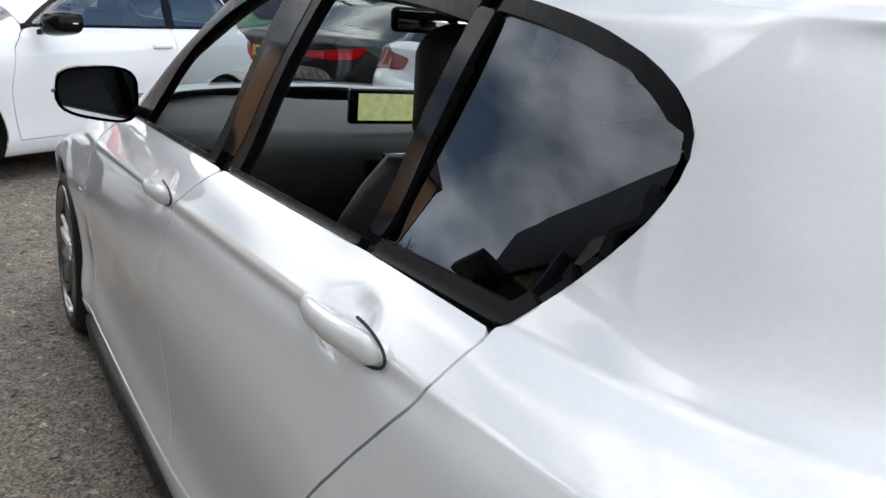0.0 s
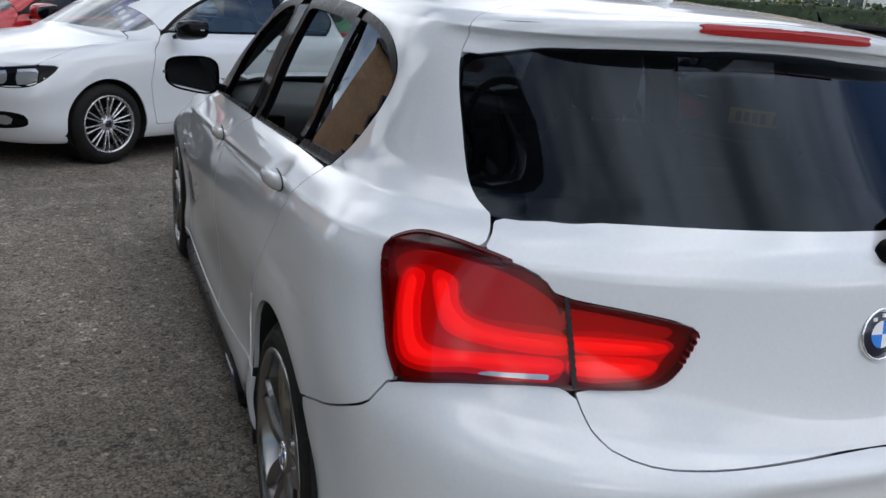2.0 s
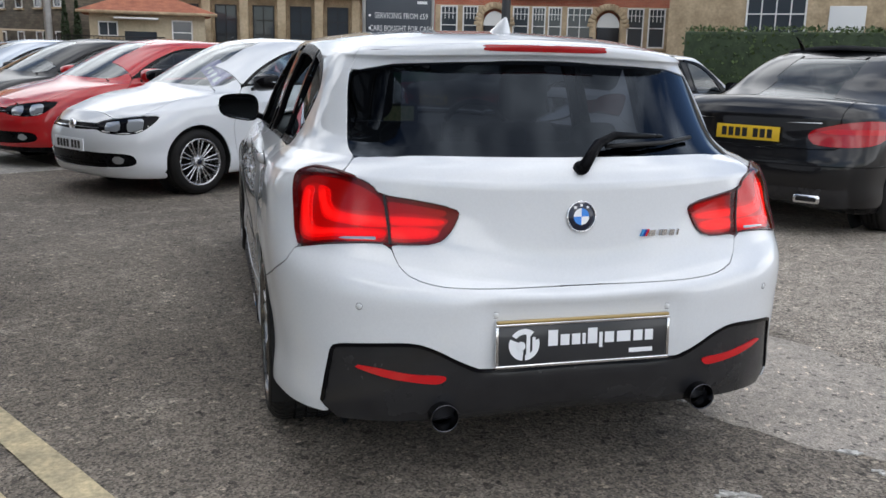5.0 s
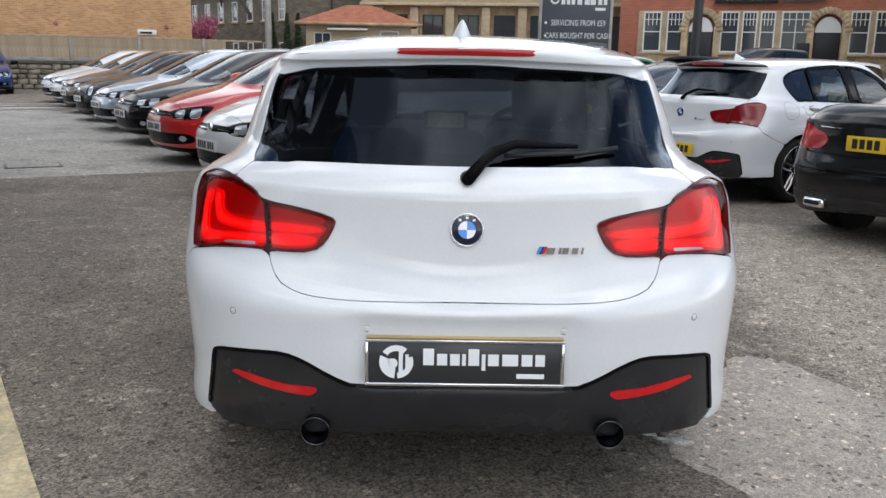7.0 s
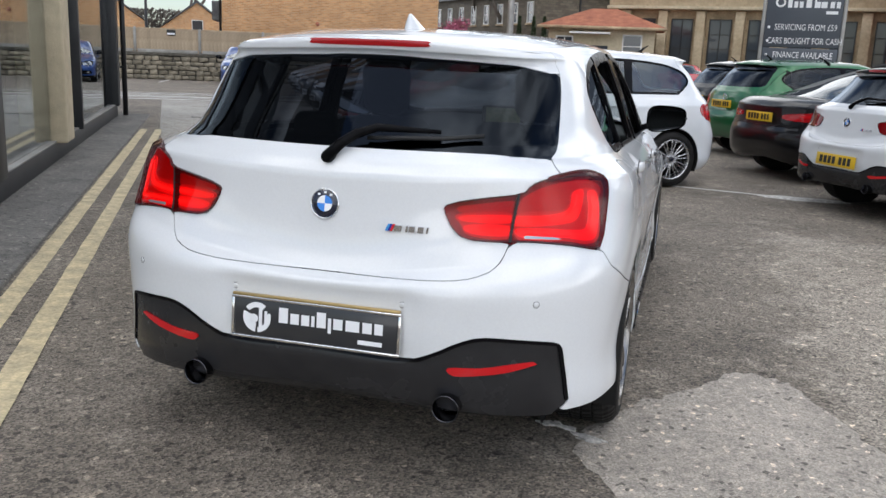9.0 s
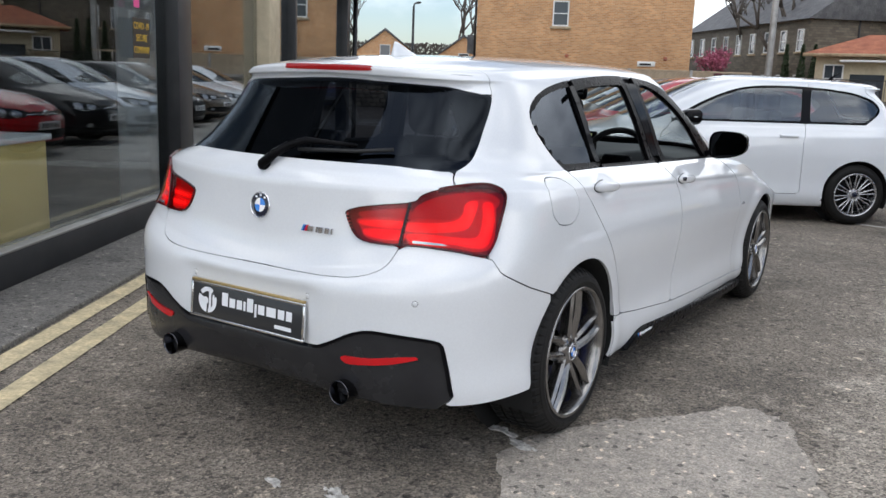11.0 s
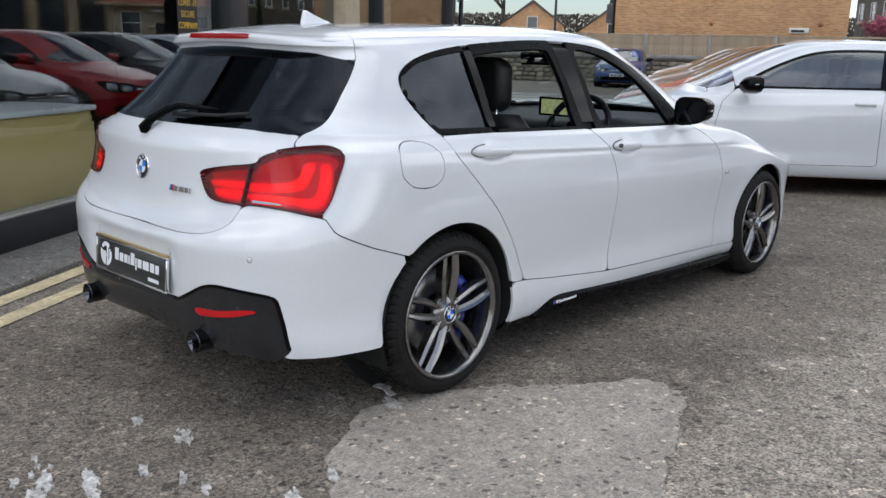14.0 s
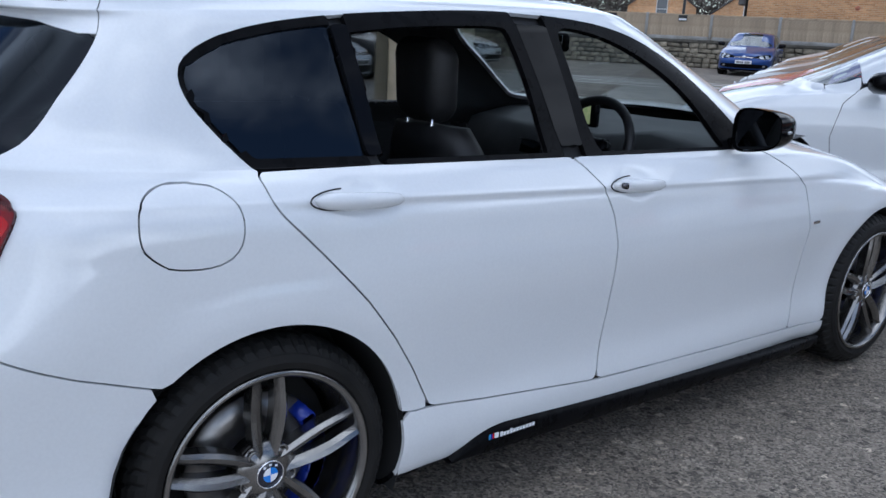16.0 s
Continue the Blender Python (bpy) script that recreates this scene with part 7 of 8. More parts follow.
# sign totem
tm = thing("sign_totem", "slate grey totem sign with white lettering in the yard", "sign", Matrix.Translation((3.0, 17.15, 0)) @ Matrix.Rotation(radians(-5), 4, "Z"))
part("sign_panel", bm_box(1.44, 0.14, 1.75, Matrix.Translation((0, 0, 2.65)), 0.015), M["sign_grey"], tm)
part("sign_panel", bm_box(1.44, 0.14, 0.50, Matrix.Translation((0, 0, 1.51)), 0.015), M["sign_grey"], tm)
part("sign_base", bm_box(1.44, 0.12, 1.24, Matrix.Translation((0, 0, 0.63)), 0.015), M["sign_grey"], tm)
for px in (-0.76, 0.76):
    part("sign_leg", bm_box(0.07, 0.16, 3.6, Matrix.Translation((px, 0, 1.8)), 0.01), M["metal_grey"], tm)
for zz, tx in ((2.17, "SERVICING FROM £59"), (1.90, "CARS BOUGHT FOR CASH"), (1.62, "FINANCE AVAILABLE")):
    words("sign_line", tx, 0.175, Matrix.Translation((0.06, -0.078, zz)) @ UP, M["sign_white"], tm, 0.002, 0.68 if len(tx) > 18 else 0.70)
    part("bullet", bm_cyl(0.028, 0.028, 0.01, Matrix.Translation((-0.64, -0.075, zz)) @ Matrix.Rotation(math.pi / 2, 4, "X"), 14), M["sign_white"], tm)
x = -0.28
for wd, hh in ((.10, .17), (.09, .12), (.09, .12), (.035, .15), (.10, .17), (.04, .16), (.10, .12), (.14, .12), (.10, .12), (.09, .12)):
    part("letter_bar", bm_box(wd * 0.8, 0.006, hh, Matrix.Translation((x, -0.073, 2.62 + (hh - 0.12) / 2))), M["sign_white"], tm, smooth=False)
    x += wd + 0.012
part("letter_bar", bm_box(0.22, 0.006, 0.06, Matrix.Translation((0.52, -0.073, 2.47))), M["sign_white"], tm, smooth=False)
part("emblem", lathe([(0.06, 0.0), (0.10, 0.0), (0.10, 0.006), (0.06, 0.006)], 28, Matrix.Translation((-0.46, -0.076, 2.66)) @ Matrix.Rotation(-math.pi / 2, 4, "Z"), closed=True), M["sign_white"], tm)
# stone house and hedge on the right
hs_ = thing("stone_house", "pale stone house with white windows behind a hedge", "house", facing((17.5, 31.5), (30.0, 21.5)))
part("wall", bm_box(16.0, 8.0, 7.0, Matrix.Translation((8.0, 4.0, 3.5)), 0.02), M["sandstone"], hs_)
part("roof", bm_prism([(-0.4, 7.0), (8.4, 7.0), (4.0, 10.2)], 0, 16.0, Matrix.Rotation(math.pi / 2, 4, "Z") @ Matrix.Scale(-1, 4, (0, 1, 0))), M["slate"], hs_, smooth=False)
for px in (4.2, 9.4):
    window_unit(hs_, Matrix.Translation((px, -0.02, 3.3)), 2.2, 1.5, (4, 2))
part("white_door", bm_box(1.3, 0.12, 2.4, Matrix.Translation((6.8, -0.03, 2.4)), 0.02), M["white_frame"], hs_)
part("garage_door", bm_box(2.6, 0.12, 2.6, Matrix.Translation((11.9, -0.03, 2.2)), 0.02), M["white_frame"], hs_)


def leaf_mass(name, box, count, mat, size, label, category, m, seed, shape=None, kind="stuff"):
    rnd = np.random.RandomState(seed)
    P0 = shape(rnd, count) if shape else (rnd.rand(count, 3) - 0.5) * np.array(box)
    A1 = rnd.normal(size=(count, 3))
    A1 /= np.linalg.norm(A1, axis=1)[:, None]
    B1 = np.cross(A1, rnd.normal(size=(count, 3)))
    B1 /= np.maximum(np.linalg.norm(B1, axis=1), 1e-6)[:, None]
    s = size * (0.6 + 0.8 * rnd.rand(count))[:, None]
    V = np.stack([P0 + A1 * s, P0 + B1 * s * 0.6, P0 - A1 * s, P0 - B1 * s * 0.6], 1).reshape(-1, 3)
    F = np.arange(count * 4).reshape(-1, 4).tolist()
    ob = raw(name, V, F, mat, smooth=False)
    ob.matrix_world = m
    if label:
        tagged(ob, label, category, kind=kind)
    return ob


hm = facing((15.3, 26.3), (22.0, 20.4))
hg = thing("hedge", "clipped dense green hedge along the roadside", "hedge", hm)
part("hedge_core", bm_box(9.0, 1.0, 2.35, Matrix.Translation((4.5, 0.6, 1.25)), 0.1), M["conifer"], hg)
lm = leaf_mass("hedge_leaves", (9.1, 1.25, 2.6), 9000, M["hedge_leaf"], 0.07, "", "", Matrix(), 5, kind="")
lm.parent = hg
lm.matrix_local = Matrix.Translation((4.5, 0.6, 1.32))
hg2 = copy_thing(hg, hm @ Matrix.Translation((12.5, 0, 0)))
gp_ = thing("gate_pier", "stone gate pier between the hedges", "pier", hm @ Matrix.Translation((10.2, 0.4, 0)))
part("pier_shaft", bm_box(0.6, 0.6, 2.8, Matrix.Translation((0, 0, 1.4)), 0.03), M["sandstone"], gp_)
part("pier_cap", bm_box(0.75, 0.75, 0.2, Matrix.Translation((0, 0, 2.9)), 0.04), M["cream"], gp_)


def post(name, x, y, h, r, mat, label, category, lantern=False):
    t = thing(name, label, category, Matrix.Translation((x, y, 0)))
    part("post_shaft", tube([(0, 0, 0), (0, 0, h * 0.2), (0, 0, h)], r, 14, radii=[r * 1.2, r, r * 0.75]), M[mat], t)
    part("post_base", bm_cyl(r * 1.8, r * 1.4, 0.6, Matrix.Translation((0, 0, 0.3)), 14, 0.02), M[mat], t)
    if lantern:
        part("lamp_arm", tube([(0, 0, h), (0.2, -0.2, h + 0.15), (0.7, -0.6, h + 0.18)], 0.05), M[mat], t)
        part("lamp_head", bm_box(0.6, 0.25, 0.12, Matrix.Translation((0.85, -0.7, h + 0.17)) @ Matrix.Rotation(-0.7, 4, "Z"), 0.04), M[mat], t)
    return t


post("lamp_post", 7.0, 21.6, 7.5, 0.13, "metal_dark", "black painted steel lamp post by the road", "lamp post", True)
post("utility_pole", -8.25, 42.0, 9.0, 0.17, "metal_grey", "weathered grey utility pole", "pole")
post("street_lamp", -32.7, 46.7, 6.0, 0.10, "metal_dark", "dark street lamp beyond the yard", "street lamp", True)


def tree(name, x, y, h, seed, label, leaves=None, spread=0.35, depth=5):
    rnd = random.Random(seed)
    t = thing(name, label, "tree", Matrix.Translation((x, y, 0)))
    bm = bmesh.new()
    tips = []

    def grow(p, d, length, r, lv):
        q = p + d * length
        mid = p.lerp(q, 0.5) + Vector((rnd.uniform(-1, 1), rnd.uniform(-1, 1), 0)) * length * 0.06
        tube([p, mid, q], r, 5 if lv > 1 else 8, bm=bm, radii=[r, r * 0.85, r * 0.68])
        tips.append(q)
        if lv < depth:
            for _ in range(2 if lv > 2 else 3):
                nd = (d + Vector((rnd.uniform(-1, 1), rnd.uniform(-1, 1), rnd.uniform(-0.15, 0.7))) * spread * 1.9).normalized()
                grow(q, nd, length * rnd.uniform(0.62, 0.82), r * 0.62, lv + 1)
    grow(Vector((0, 0, 0)), Vector((0, 0, 1)), h * 0.28, h * 0.022, 0)
    part("trunk", bm, M["bark"], t)
    if leaves:
        pts = np.array([tuple(q) for q in tips])

        def around(r_, n_):
            return pts[r_.randint(0, len(pts), n_)] + r_.normal(size=(n_, 3)) * h * 0.035
        c = leaf_mass("crown", None, 2600, M[leaves], 0.08, "", "", Matrix(), seed, around)
        c.parent = t
    return t


tree("blossom_tree", -15.3, 58.0, 4.2, 3, "small tree in pink blossom by the cottages", "blossom")
for k, (x, y, h, sd) in enumerate(((-12.5, 62, 12, 1), (-15.0, 66, 11, 2), (-47, 75, 13, 5), (-42, 80, 11, 6), (-58, 72, 12, 7), (-36, 85, 12, 8), (-3.5, 75, 14, 9))):
    tree("bare_tree", x, y, h, sd, "leafless winter tree behind the houses", None, 0.4, 5)
for k, (x, y) in enumerate(((-10.6, 56.2), (-9.6, 56.0), (-8.9, 56.0))):
    t = thing("conifer", "narrow dark green conifer against the cottage gable", "tree", Matrix.Translation((x, y, 0)), "conifers by the gable")

    def cone(r_, n_):
        z = r_.rand(n_) ** 1.4
        a = r_.rand(n_) * 6.283
        rr = (1 - z) * 0.42 * np.sqrt(r_.rand(n_)) + 0.04
        return np.stack([rr * np.cos(a), rr * np.sin(a), 0.3 + z * 3.9], 1)
    part("trunk", tube([(0, 0, 0), (0, 0, 3.6)], 0.06, 6), M["bark"], t)
    c = leaf_mass("crown", None, 1500, M["conifer"], 0.09, "", "", Matrix(), 40 + k, cone)
    c.parent = t


def far_house(x, y, rz, w, d, h, label):
    t = thing("gable_house", label, "house", Matrix.Translation((x, y, 0)) @ Matrix.Rotation(radians(rz), 4, "Z"), "houses beyond the yard")
    part("wall", bm_box(w, d, h, Matrix.Translation((0, d / 2, h / 2))), M["brick_buff"], t)
    part("gable", bm_prism([(-w / 2, h), (w / 2, h), (0, h + w * 0.36)], 0, 0.3), M["brick_buff"], t, smooth=False)
    part("roof", bm_prism([(-w / 2 - 0.3, h - 0.1), (0, h + w * 0.36 + 0.25), (w / 2 + 0.3, h - 0.1), (0, h + w * 0.36 + 0.02)], -0.2, d), M["slate"], t, smooth=False)
    window_unit(t, Matrix.Translation((0, -0.03, h - 0.2)), 1.0, 2.2, (1, 2))
    return t


far_house(-52.2, 69.2, 38, 6.4, 9, 3.6, "buff brick gable house with tall white window")
far_house(-45.5, 73.5, 34, 7.0, 9, 3.0, "buff brick gable house with slate roof")
hill = leaf_mass("far_trees", (130, 6, 6.5), 60000, M["bark"], 0.24, "distant belt of leafless brown trees and scrub", "woods", Matrix.Translation((-70, 105, 3.0)) @ Matrix.Rotation(radians(35), 4, "Z"), 77)

M["price_card"] = principled("purple_card", (0.16, 0.12, 0.38), 0.5)
# ---------------------------------------------------------------- other cars


def car_rings(L, W, H, style):
    R = ring
    fx, fz, fy = W / 1.70, H / 1.445, L / 4.0
    rows = [
        R(0.70, 0.170, 0.16, 0.25, 0.45, 3.0, 3.86, 0.175, 0.50, 2.6),
        R(0.800, 0.180, 0.08, 0.27, 0.46, 3.0, 3.93, 0.19, 0.55, 2.6),
        R(0.840, 0.260, 0.03, 0.35, 0.46, 3.0, 3.975, 0.27, 0.58, 2.6),
        R(0.838, 0.420, 0.00, 0.47, 0.46, 3.0, 4.0, 0.40, 0.60, 2.6),
        R(0.846, 0.560, 0.00, 0.56, 0.46, 2.9, 3.995, 0.52, 0.62, 2.6, slope=-0.01),
        R(0.850, 0.660, 0.03, 0.66, 0.46, 2.7, 3.975, 0.60, 0.64, 2.5, slope=-0.02, drop=0.03),
        R(0.846, 0.760, 0.05, 0.78, 0.48, 2.6, 3.92, 0.68, 0.66, 2.5, slope=-0.025, drop=0.07),
        R(0.838, 0.840, 0.065, 0.88, 0.50, 2.6, 3.84, 0.745, 0.66, 2.5, slope=-0.03, drop=0.11, crease=True),
        R(0.800, 0.905, 0.085, 0.94, 0.52, 2.6, 3.55, 0.83, 0.55, 2.4, slope=-0.025, drop=0.10),
        R(0.768, 0.945, 0.110, 0.98, 0.52, 2.6, 3.05, 0.955, 0.50, 2.3, slope=-0.02, crease=True),
        R(0.730, 1.050, 0.170, 1.07, 0.50, 2.7, 2.83, 1.06, 0.48, 2.3, tr=0.02),
        R(0.675, 1.200, 0.270, 1.20, 0.46, 2.8, 2.55, 1.20, 0.45, 2.3, tr=0.03),
        R(0.620, 1.325, 0.370, 1.315, 0.42, 3.0, 2.28, 1.33, 0.42, 2.3, tr=0.03, bow=0.01),
        R(0.600, 1.362, 0.330, 1.352, 0.42, 3.2, 2.18, 1.368, 0.40, 2.3, tr=0.03, bow=0.02, crease=True),
        R(0.560, 1.388, 0.360, 1.378, 0.42, 3.0, 2.10, 1.390, 0.38, 2.3, tr=0.03, bow=0.025),
        R(0.340, 1.425, 0.500, 1.408, 0.40, 2.7, 1.95, 1.422, 0.35, 2.3, tr=0.03, bow=0.025),
        R(0.000, 1.445, 0.650, 1.425, 0.35, 2.6, 1.80, 1.440, 0.35, 2.3, bow=0.025),
    ]
    if style in ("saloon", "fastback"):
        ys = (0.16, 0.08, 0.03, 0.0, 0.0, 0.02, 0.03, 0.03, 0.06, 0.60, 0.80, 1.02, 1.26, 1.36, 1.46, 1.60, 1.75) if style == "saloon" else (0.16, 0.08, 0.03, 0.0, 0.0, 0.02, 0.03, 0.03, 0.08, 0.38, 0.62, 0.95, 1.26, 1.38, 1.48, 1.60, 1.75)
        zs = (0.25, 0.27, 0.35, 0.47, 0.56, 0.66, 0.78, 0.90, 0.955, 1.00, 1.08, 1.20, 1.32, 1.36, 1.385, 1.41, 1.43)
        for r, y_, z_ in zip(rows, ys, zs):
            r["y0"], r["zr"] = y_, z_
            if y_ > 0.3:
                r["L"], r["n"] = 0.30, 2.4
        rows[16]["y0"] = 1.75
    for r in rows:
        for k in ("w",):
            r[k] *= fx
        for k in ("z", "zr", "zf", "drop"):
            r[k] *= fz
        for k in ("y0", "y1", "L", "Lf"):
            r[k] *= fy
    return rows


def road_car(name, label, m, paint_m, L=4.25, W=1.78, H=1.46, style="hatch", doors=2, alloy="alloy_bright", wheel="multi", far=False, plate="yellow", front="vw", group="", lit=False, price=False):
    """A parked car, nose to local +y, rear bumper at the origin."""
    car = thing(name, label, "car", m, group)
    P = loft(car_rings(L, W, H, style), 24, 90 if not far else 60, 28, 5 if not far else 4, mid=L * 0.46)
    X, Y, Z = P[:, :, 0], P[:, :, 1], P[:, :, 2]
    fx, fy, fz = W / 1.70, L / 4.0, H / 1.445
    ra, fa = 0.70 * fy + 0.02, L - 0.82 * min(fy, 1.08)
    wr = 0.318 if L > 4.1 else 0.305
    A = np.where(X > 0.35, np.minimum(np.hypot(Y - ra, Z - wr), np.hypot(Y - fa, Z - wr)) - wr - 0.035, 1.0)
    if style == "hatch":
        dl = [(0.66, 0.985), (0.66, 0.985), (0.50, 1.10), (0.50, 1.18), (0.62, 1.255), (0.90, 1.315), (1.40, 1.342), (1.85, 1.322), (2.15, 1.235), (2.42, 1.105), (2.62, 0.975), (2.62, 0.975)]
    else:
        dl = [(1.02, 1.0), (1.02, 1.0), (1.12, 1.10), (1.38, 1.25), (1.60, 1.31), (1.85, 1.325), (2.05, 1.29), (2.25, 1.20), (2.45, 1.09), (2.62, 0.975), (2.62, 0.975)]
    D = np.where(X > 0.42, sdf(curve([(a * fy, b * fz) for a, b in dl]), Y, Z), 1.0)
    W_ = np.where((Z > 0.93 * fz) & (Y > L * 0.42), sdf(curve([(0.0, 2.98), (0.35, 2.95), (0.58, 2.84), (0.655, 2.70), (0.62, 2.50), (0.54, 2.22), (0.45, 2.12), (0.0, 2.10), (-0.5, 2.14), (-0.6, 2.6), (-0.4, 2.92)]) * np.array([fx, fy]), X, Y), 1.0)
    if style == "hatch":
        G = np.where(Y < 0.9 * fy, sdf(curve([(-0.4, 1.02), (0, 1.015), (0.45, 1.02), (0.555, 1.04), (0.565, 1.10), (0.535, 1.24), (0.50, 1.325), (0.44, 1.34), (0, 1.342), (-0.4, 1.33)]) * np.array([fx, fz]), X, Z), 1.0)
    else:
        top = 1.30
        base = 0.66 if style == "saloon" else 0.45
        G = np.where((Z > 0.96 * fz), sdf(curve([(-0.4, base), (0, base), (0.40, base + 0.03), (0.54, base + 0.12), (0.545, base + 0.2), (0.50, top - 0.06), (0.44, top), (0, top + 0.02), (-0.4, top)]) * np.array([fx, fy]), X, Y), 1.0)
        G = np.where(Y < L * 0.42, G, 1.0)
    Q = X + (L - Y)
    hl_o = {"vw": [(0.44, 0.625), (0.47, 0.592), (0.60, 0.572), (0.85, 0.566), (1.02, 0.590), (1.16, 0.655), (1.23, 0.715), (1.18, 0.728), (0.95, 0.720), (0.62, 0.690), (0.46, 0.662)],
            "round": [(0.62 + 0.13 * math.cos(a), 0.63 + 0.12 * math.sin(a)) for a in [2 * math.pi * k / 14 for k in range(14)]]}[front]
    HL = np.where(Y > L - 1.0, sdf(curve(np.array(hl_o) * np.array([fx, fz])), Q, Z), 1.0)
    gr = curve(np.array({"vw": [(-0.3, 0.655), (0, 0.655), (0.38, 0.650), (0.40, 0.625), (0.38, 0.602), (0, 0.590), (-0.3, 0.59)], "round": [(-0.3, 0.62), (0, 0.62), (0.36, 0.60), (0.40, 0.50), (0.30, 0.42), (0, 0.40), (-0.3, 0.4)]}[front]) * np.array([fx, fz]))
    GR = np.where(Y > L - 0.8, sdf(gr, X, Z), 1.0)
    lg = curve(np.array([(-0.3, 0.41), (0, 0.41), (0.42, 0.405), (0.66, 0.40), (0.72, 0.36), (0.70, 0.30), (0.52, 0.275), (0, 0.262), (-0.3, 0.262)]) * np.array([fx, fz]))
    LG = np.where(Y > L - 0.9, sdf(lg, X, Z), 1.0)
    S2 = X + Y
    if style == "hatch":
        tl_o = [(0.62, 0.86), (0.60, 0.74), (0.66, 0.70), (0.90, 0.70), (1.10, 0.73), (1.22, 0.80), (1.20, 0.885), (1.0, 0.90), (0.8, 0.89)]
    elif style == "fastback":
        tl_o = [(0.40, 0.80), (0.42, 0.75), (0.65, 0.735), (0.90, 0.74), (1.10, 0.78), (1.18, 0.86), (1.10, 0.875), (0.85, 0.85), (0.60, 0.825)]
    else:
        tl_o = [(0.50, 0.80), (0.50, 0.72), (0.60, 0.69), (0.90, 0.69), (1.15, 0.72), (1.30, 0.80), (1.28, 0.865), (1.05, 0.885), (0.75, 0.86)]
    TL = np.where(Y < 0.75, sdf(curve(np.array(tl_o) * np.array([fx, fz])), S2, Z), 1.0)
    on = X > 0.3
    dmid = 1.28 if doors == 1 else 1.50
    dr_f = np.array([(dmid, 0.955), (dmid + 0.03, 0.80), (dmid + 0.02, 0.30), (2.75, 0.28), (2.80, 0.60), (2.74, 0.85), (2.62, 0.96), (2.62, 1.5), (dmid - 0.08, 1.5)]) * np.array([fy, fz])
    FD = np.where(on, sdf(dr_f, Y, Z), 1.0)
    dr_r = np.array([(dmid, 0.955), (dmid + 0.03, 0.80), (dmid + 0.02, 0.30), (1.12, 0.32), (1.05, 0.50), (0.85, 0.72), (0.72, 0.97), (0.5, 1.5), (dmid - 0.08, 1.5)]) * np.array([fy, fz])
    RD = np.where(on, sdf(dr_r, Y, Z), 1.0) if doors == 2 else np.ones_like(X)
    low = Z - 0.235 * fz
    gg = 0.0025
    hood = np.maximum.reduce([2.86 * fy - Y, Y - 3.82 * fy, X - (0.69 * fx - 0.02 * (Y - 3.0 * fy)), 0.60 * fz - Z])
    lid = np.maximum.reduce([0.665 * fz - Z, X - 0.60 * fx, Y - (0.62 * fy if style == "hatch" else base * fy), Z - 1.36 * fz]) if style != "x" else np.ones_like(X)
    body = np.maximum.reduce([-D, -W_, -G, -HL, -GR, -LG, -TL, -A, -(FD - gg), -(RD - gg), -low, -(hood - gg), -(lid - gg)])
    pm = M[paint_m]
    panel("body_shell", P, body, pm, car)
    panel("bonnet", P, np.maximum.reduce([hood + gg, -W_, -HL, -GR]), pm, car)
    panel("boot_lid", P, np.maximum.reduce([lid + gg, -G, -TL]), pm, car)
    panel("lower_trim", P, np.maximum.reduce([low, -A, 0.17 * fz - Z, -LG]), pm if price else M["satin_black"], car)
    panel("windscreen", P, W_ - 0.004, M["clear_glass"], car, flange=0, lift=-0.002)
    if price:
        card = panel("price_card", P, np.maximum(np.abs(X - 0.36) - 0.21, np.abs(Y - 2.66 * fy - 0.35 * (X - 0.36)) - 0.11), M["price_card"], car, "purple price card behind the windscreen", mirror=False, side=-1, flange=0, lift=-0.010)
        for k in range(4):
            panel("price_bar", P, np.maximum(np.abs(X - 0.50 + 0.085 * k) - 0.027, np.abs(Y - 2.70 * fy - 0.35 * (X - 0.36)) - 0.045), M["paper"], card, mirror=False, side=-1, flange=0, lift=-0.0085)
    panel("rear_window", P, G - 0.004, M["side_tint" if not far else "privacy_glass"], car, flange=0, lift=-0.002)
    panel("grille", P, GR, M["satin_black"], car, lift=-0.012, flange=0)
    panel("lower_grille", P, LG, M["satin_black"], car, lift=-0.012, flange=0)
    for k in range(3):
        zz = (0.29 + 0.035 * k) * fz
        panel("grille_bar", P, np.maximum.reduce([np.abs(Z - zz) - 0.006, LG + 0.02, X - 0.5 * fx]), M["gloss_black"], car, lift=0.001, flange=0.01)
    panel("grille_strip", P, np.maximum.reduce([np.abs(Z - 0.618 * fz) - 0.006, GR + 0.006]), M["chrome"], car, lift=0.0, flange=0.01)
    lens_m = M["lamp_clear"]
    for side in (1, -1):
        panel("front_door", P, np.maximum(FD + gg, -D), pm, car, mirror=False, side=side)
        if doors == 2:
            panel("rear_door", P, np.maximum.reduce([RD + gg, -D, -A]), pm, car, mirror=False, side=side)
        pil = np.abs(Y - (dmid * fy - 0.10 * (Z - 0.96 * fz))) - 0.045
        panel("window_trim", P, np.maximum(D, -np.maximum(D + 0.022, -pil)), M["gloss_black"], car, mirror=False, side=side, lift=0.001, flange=0.01)
        panel("side_window", P, np.maximum(D + 0.022, -pil), M["side_clear" if price else "side_tint"], car, mirror=False, side=side, flange=0, lift=-0.003)
        hlamp = panel("headlamp", P, HL + 0.002, M["gloss_black"], car, mirror=False, side=side, lift=-0.004)
        panel("lamp_reflector", P, np.maximum(HL + 0.022, np.abs(Q - 0.66 * fx) - 0.10), lens_m, hlamp, mirror=False, side=side, lift=0.0, flange=0)
        panel("lamp_reflector", P, np.maximum(HL + 0.022, np.abs(Q - 0.95 * fx) - 0.10), lens_m, hlamp, mirror=False, side=side, lift=0.0, flange=0)
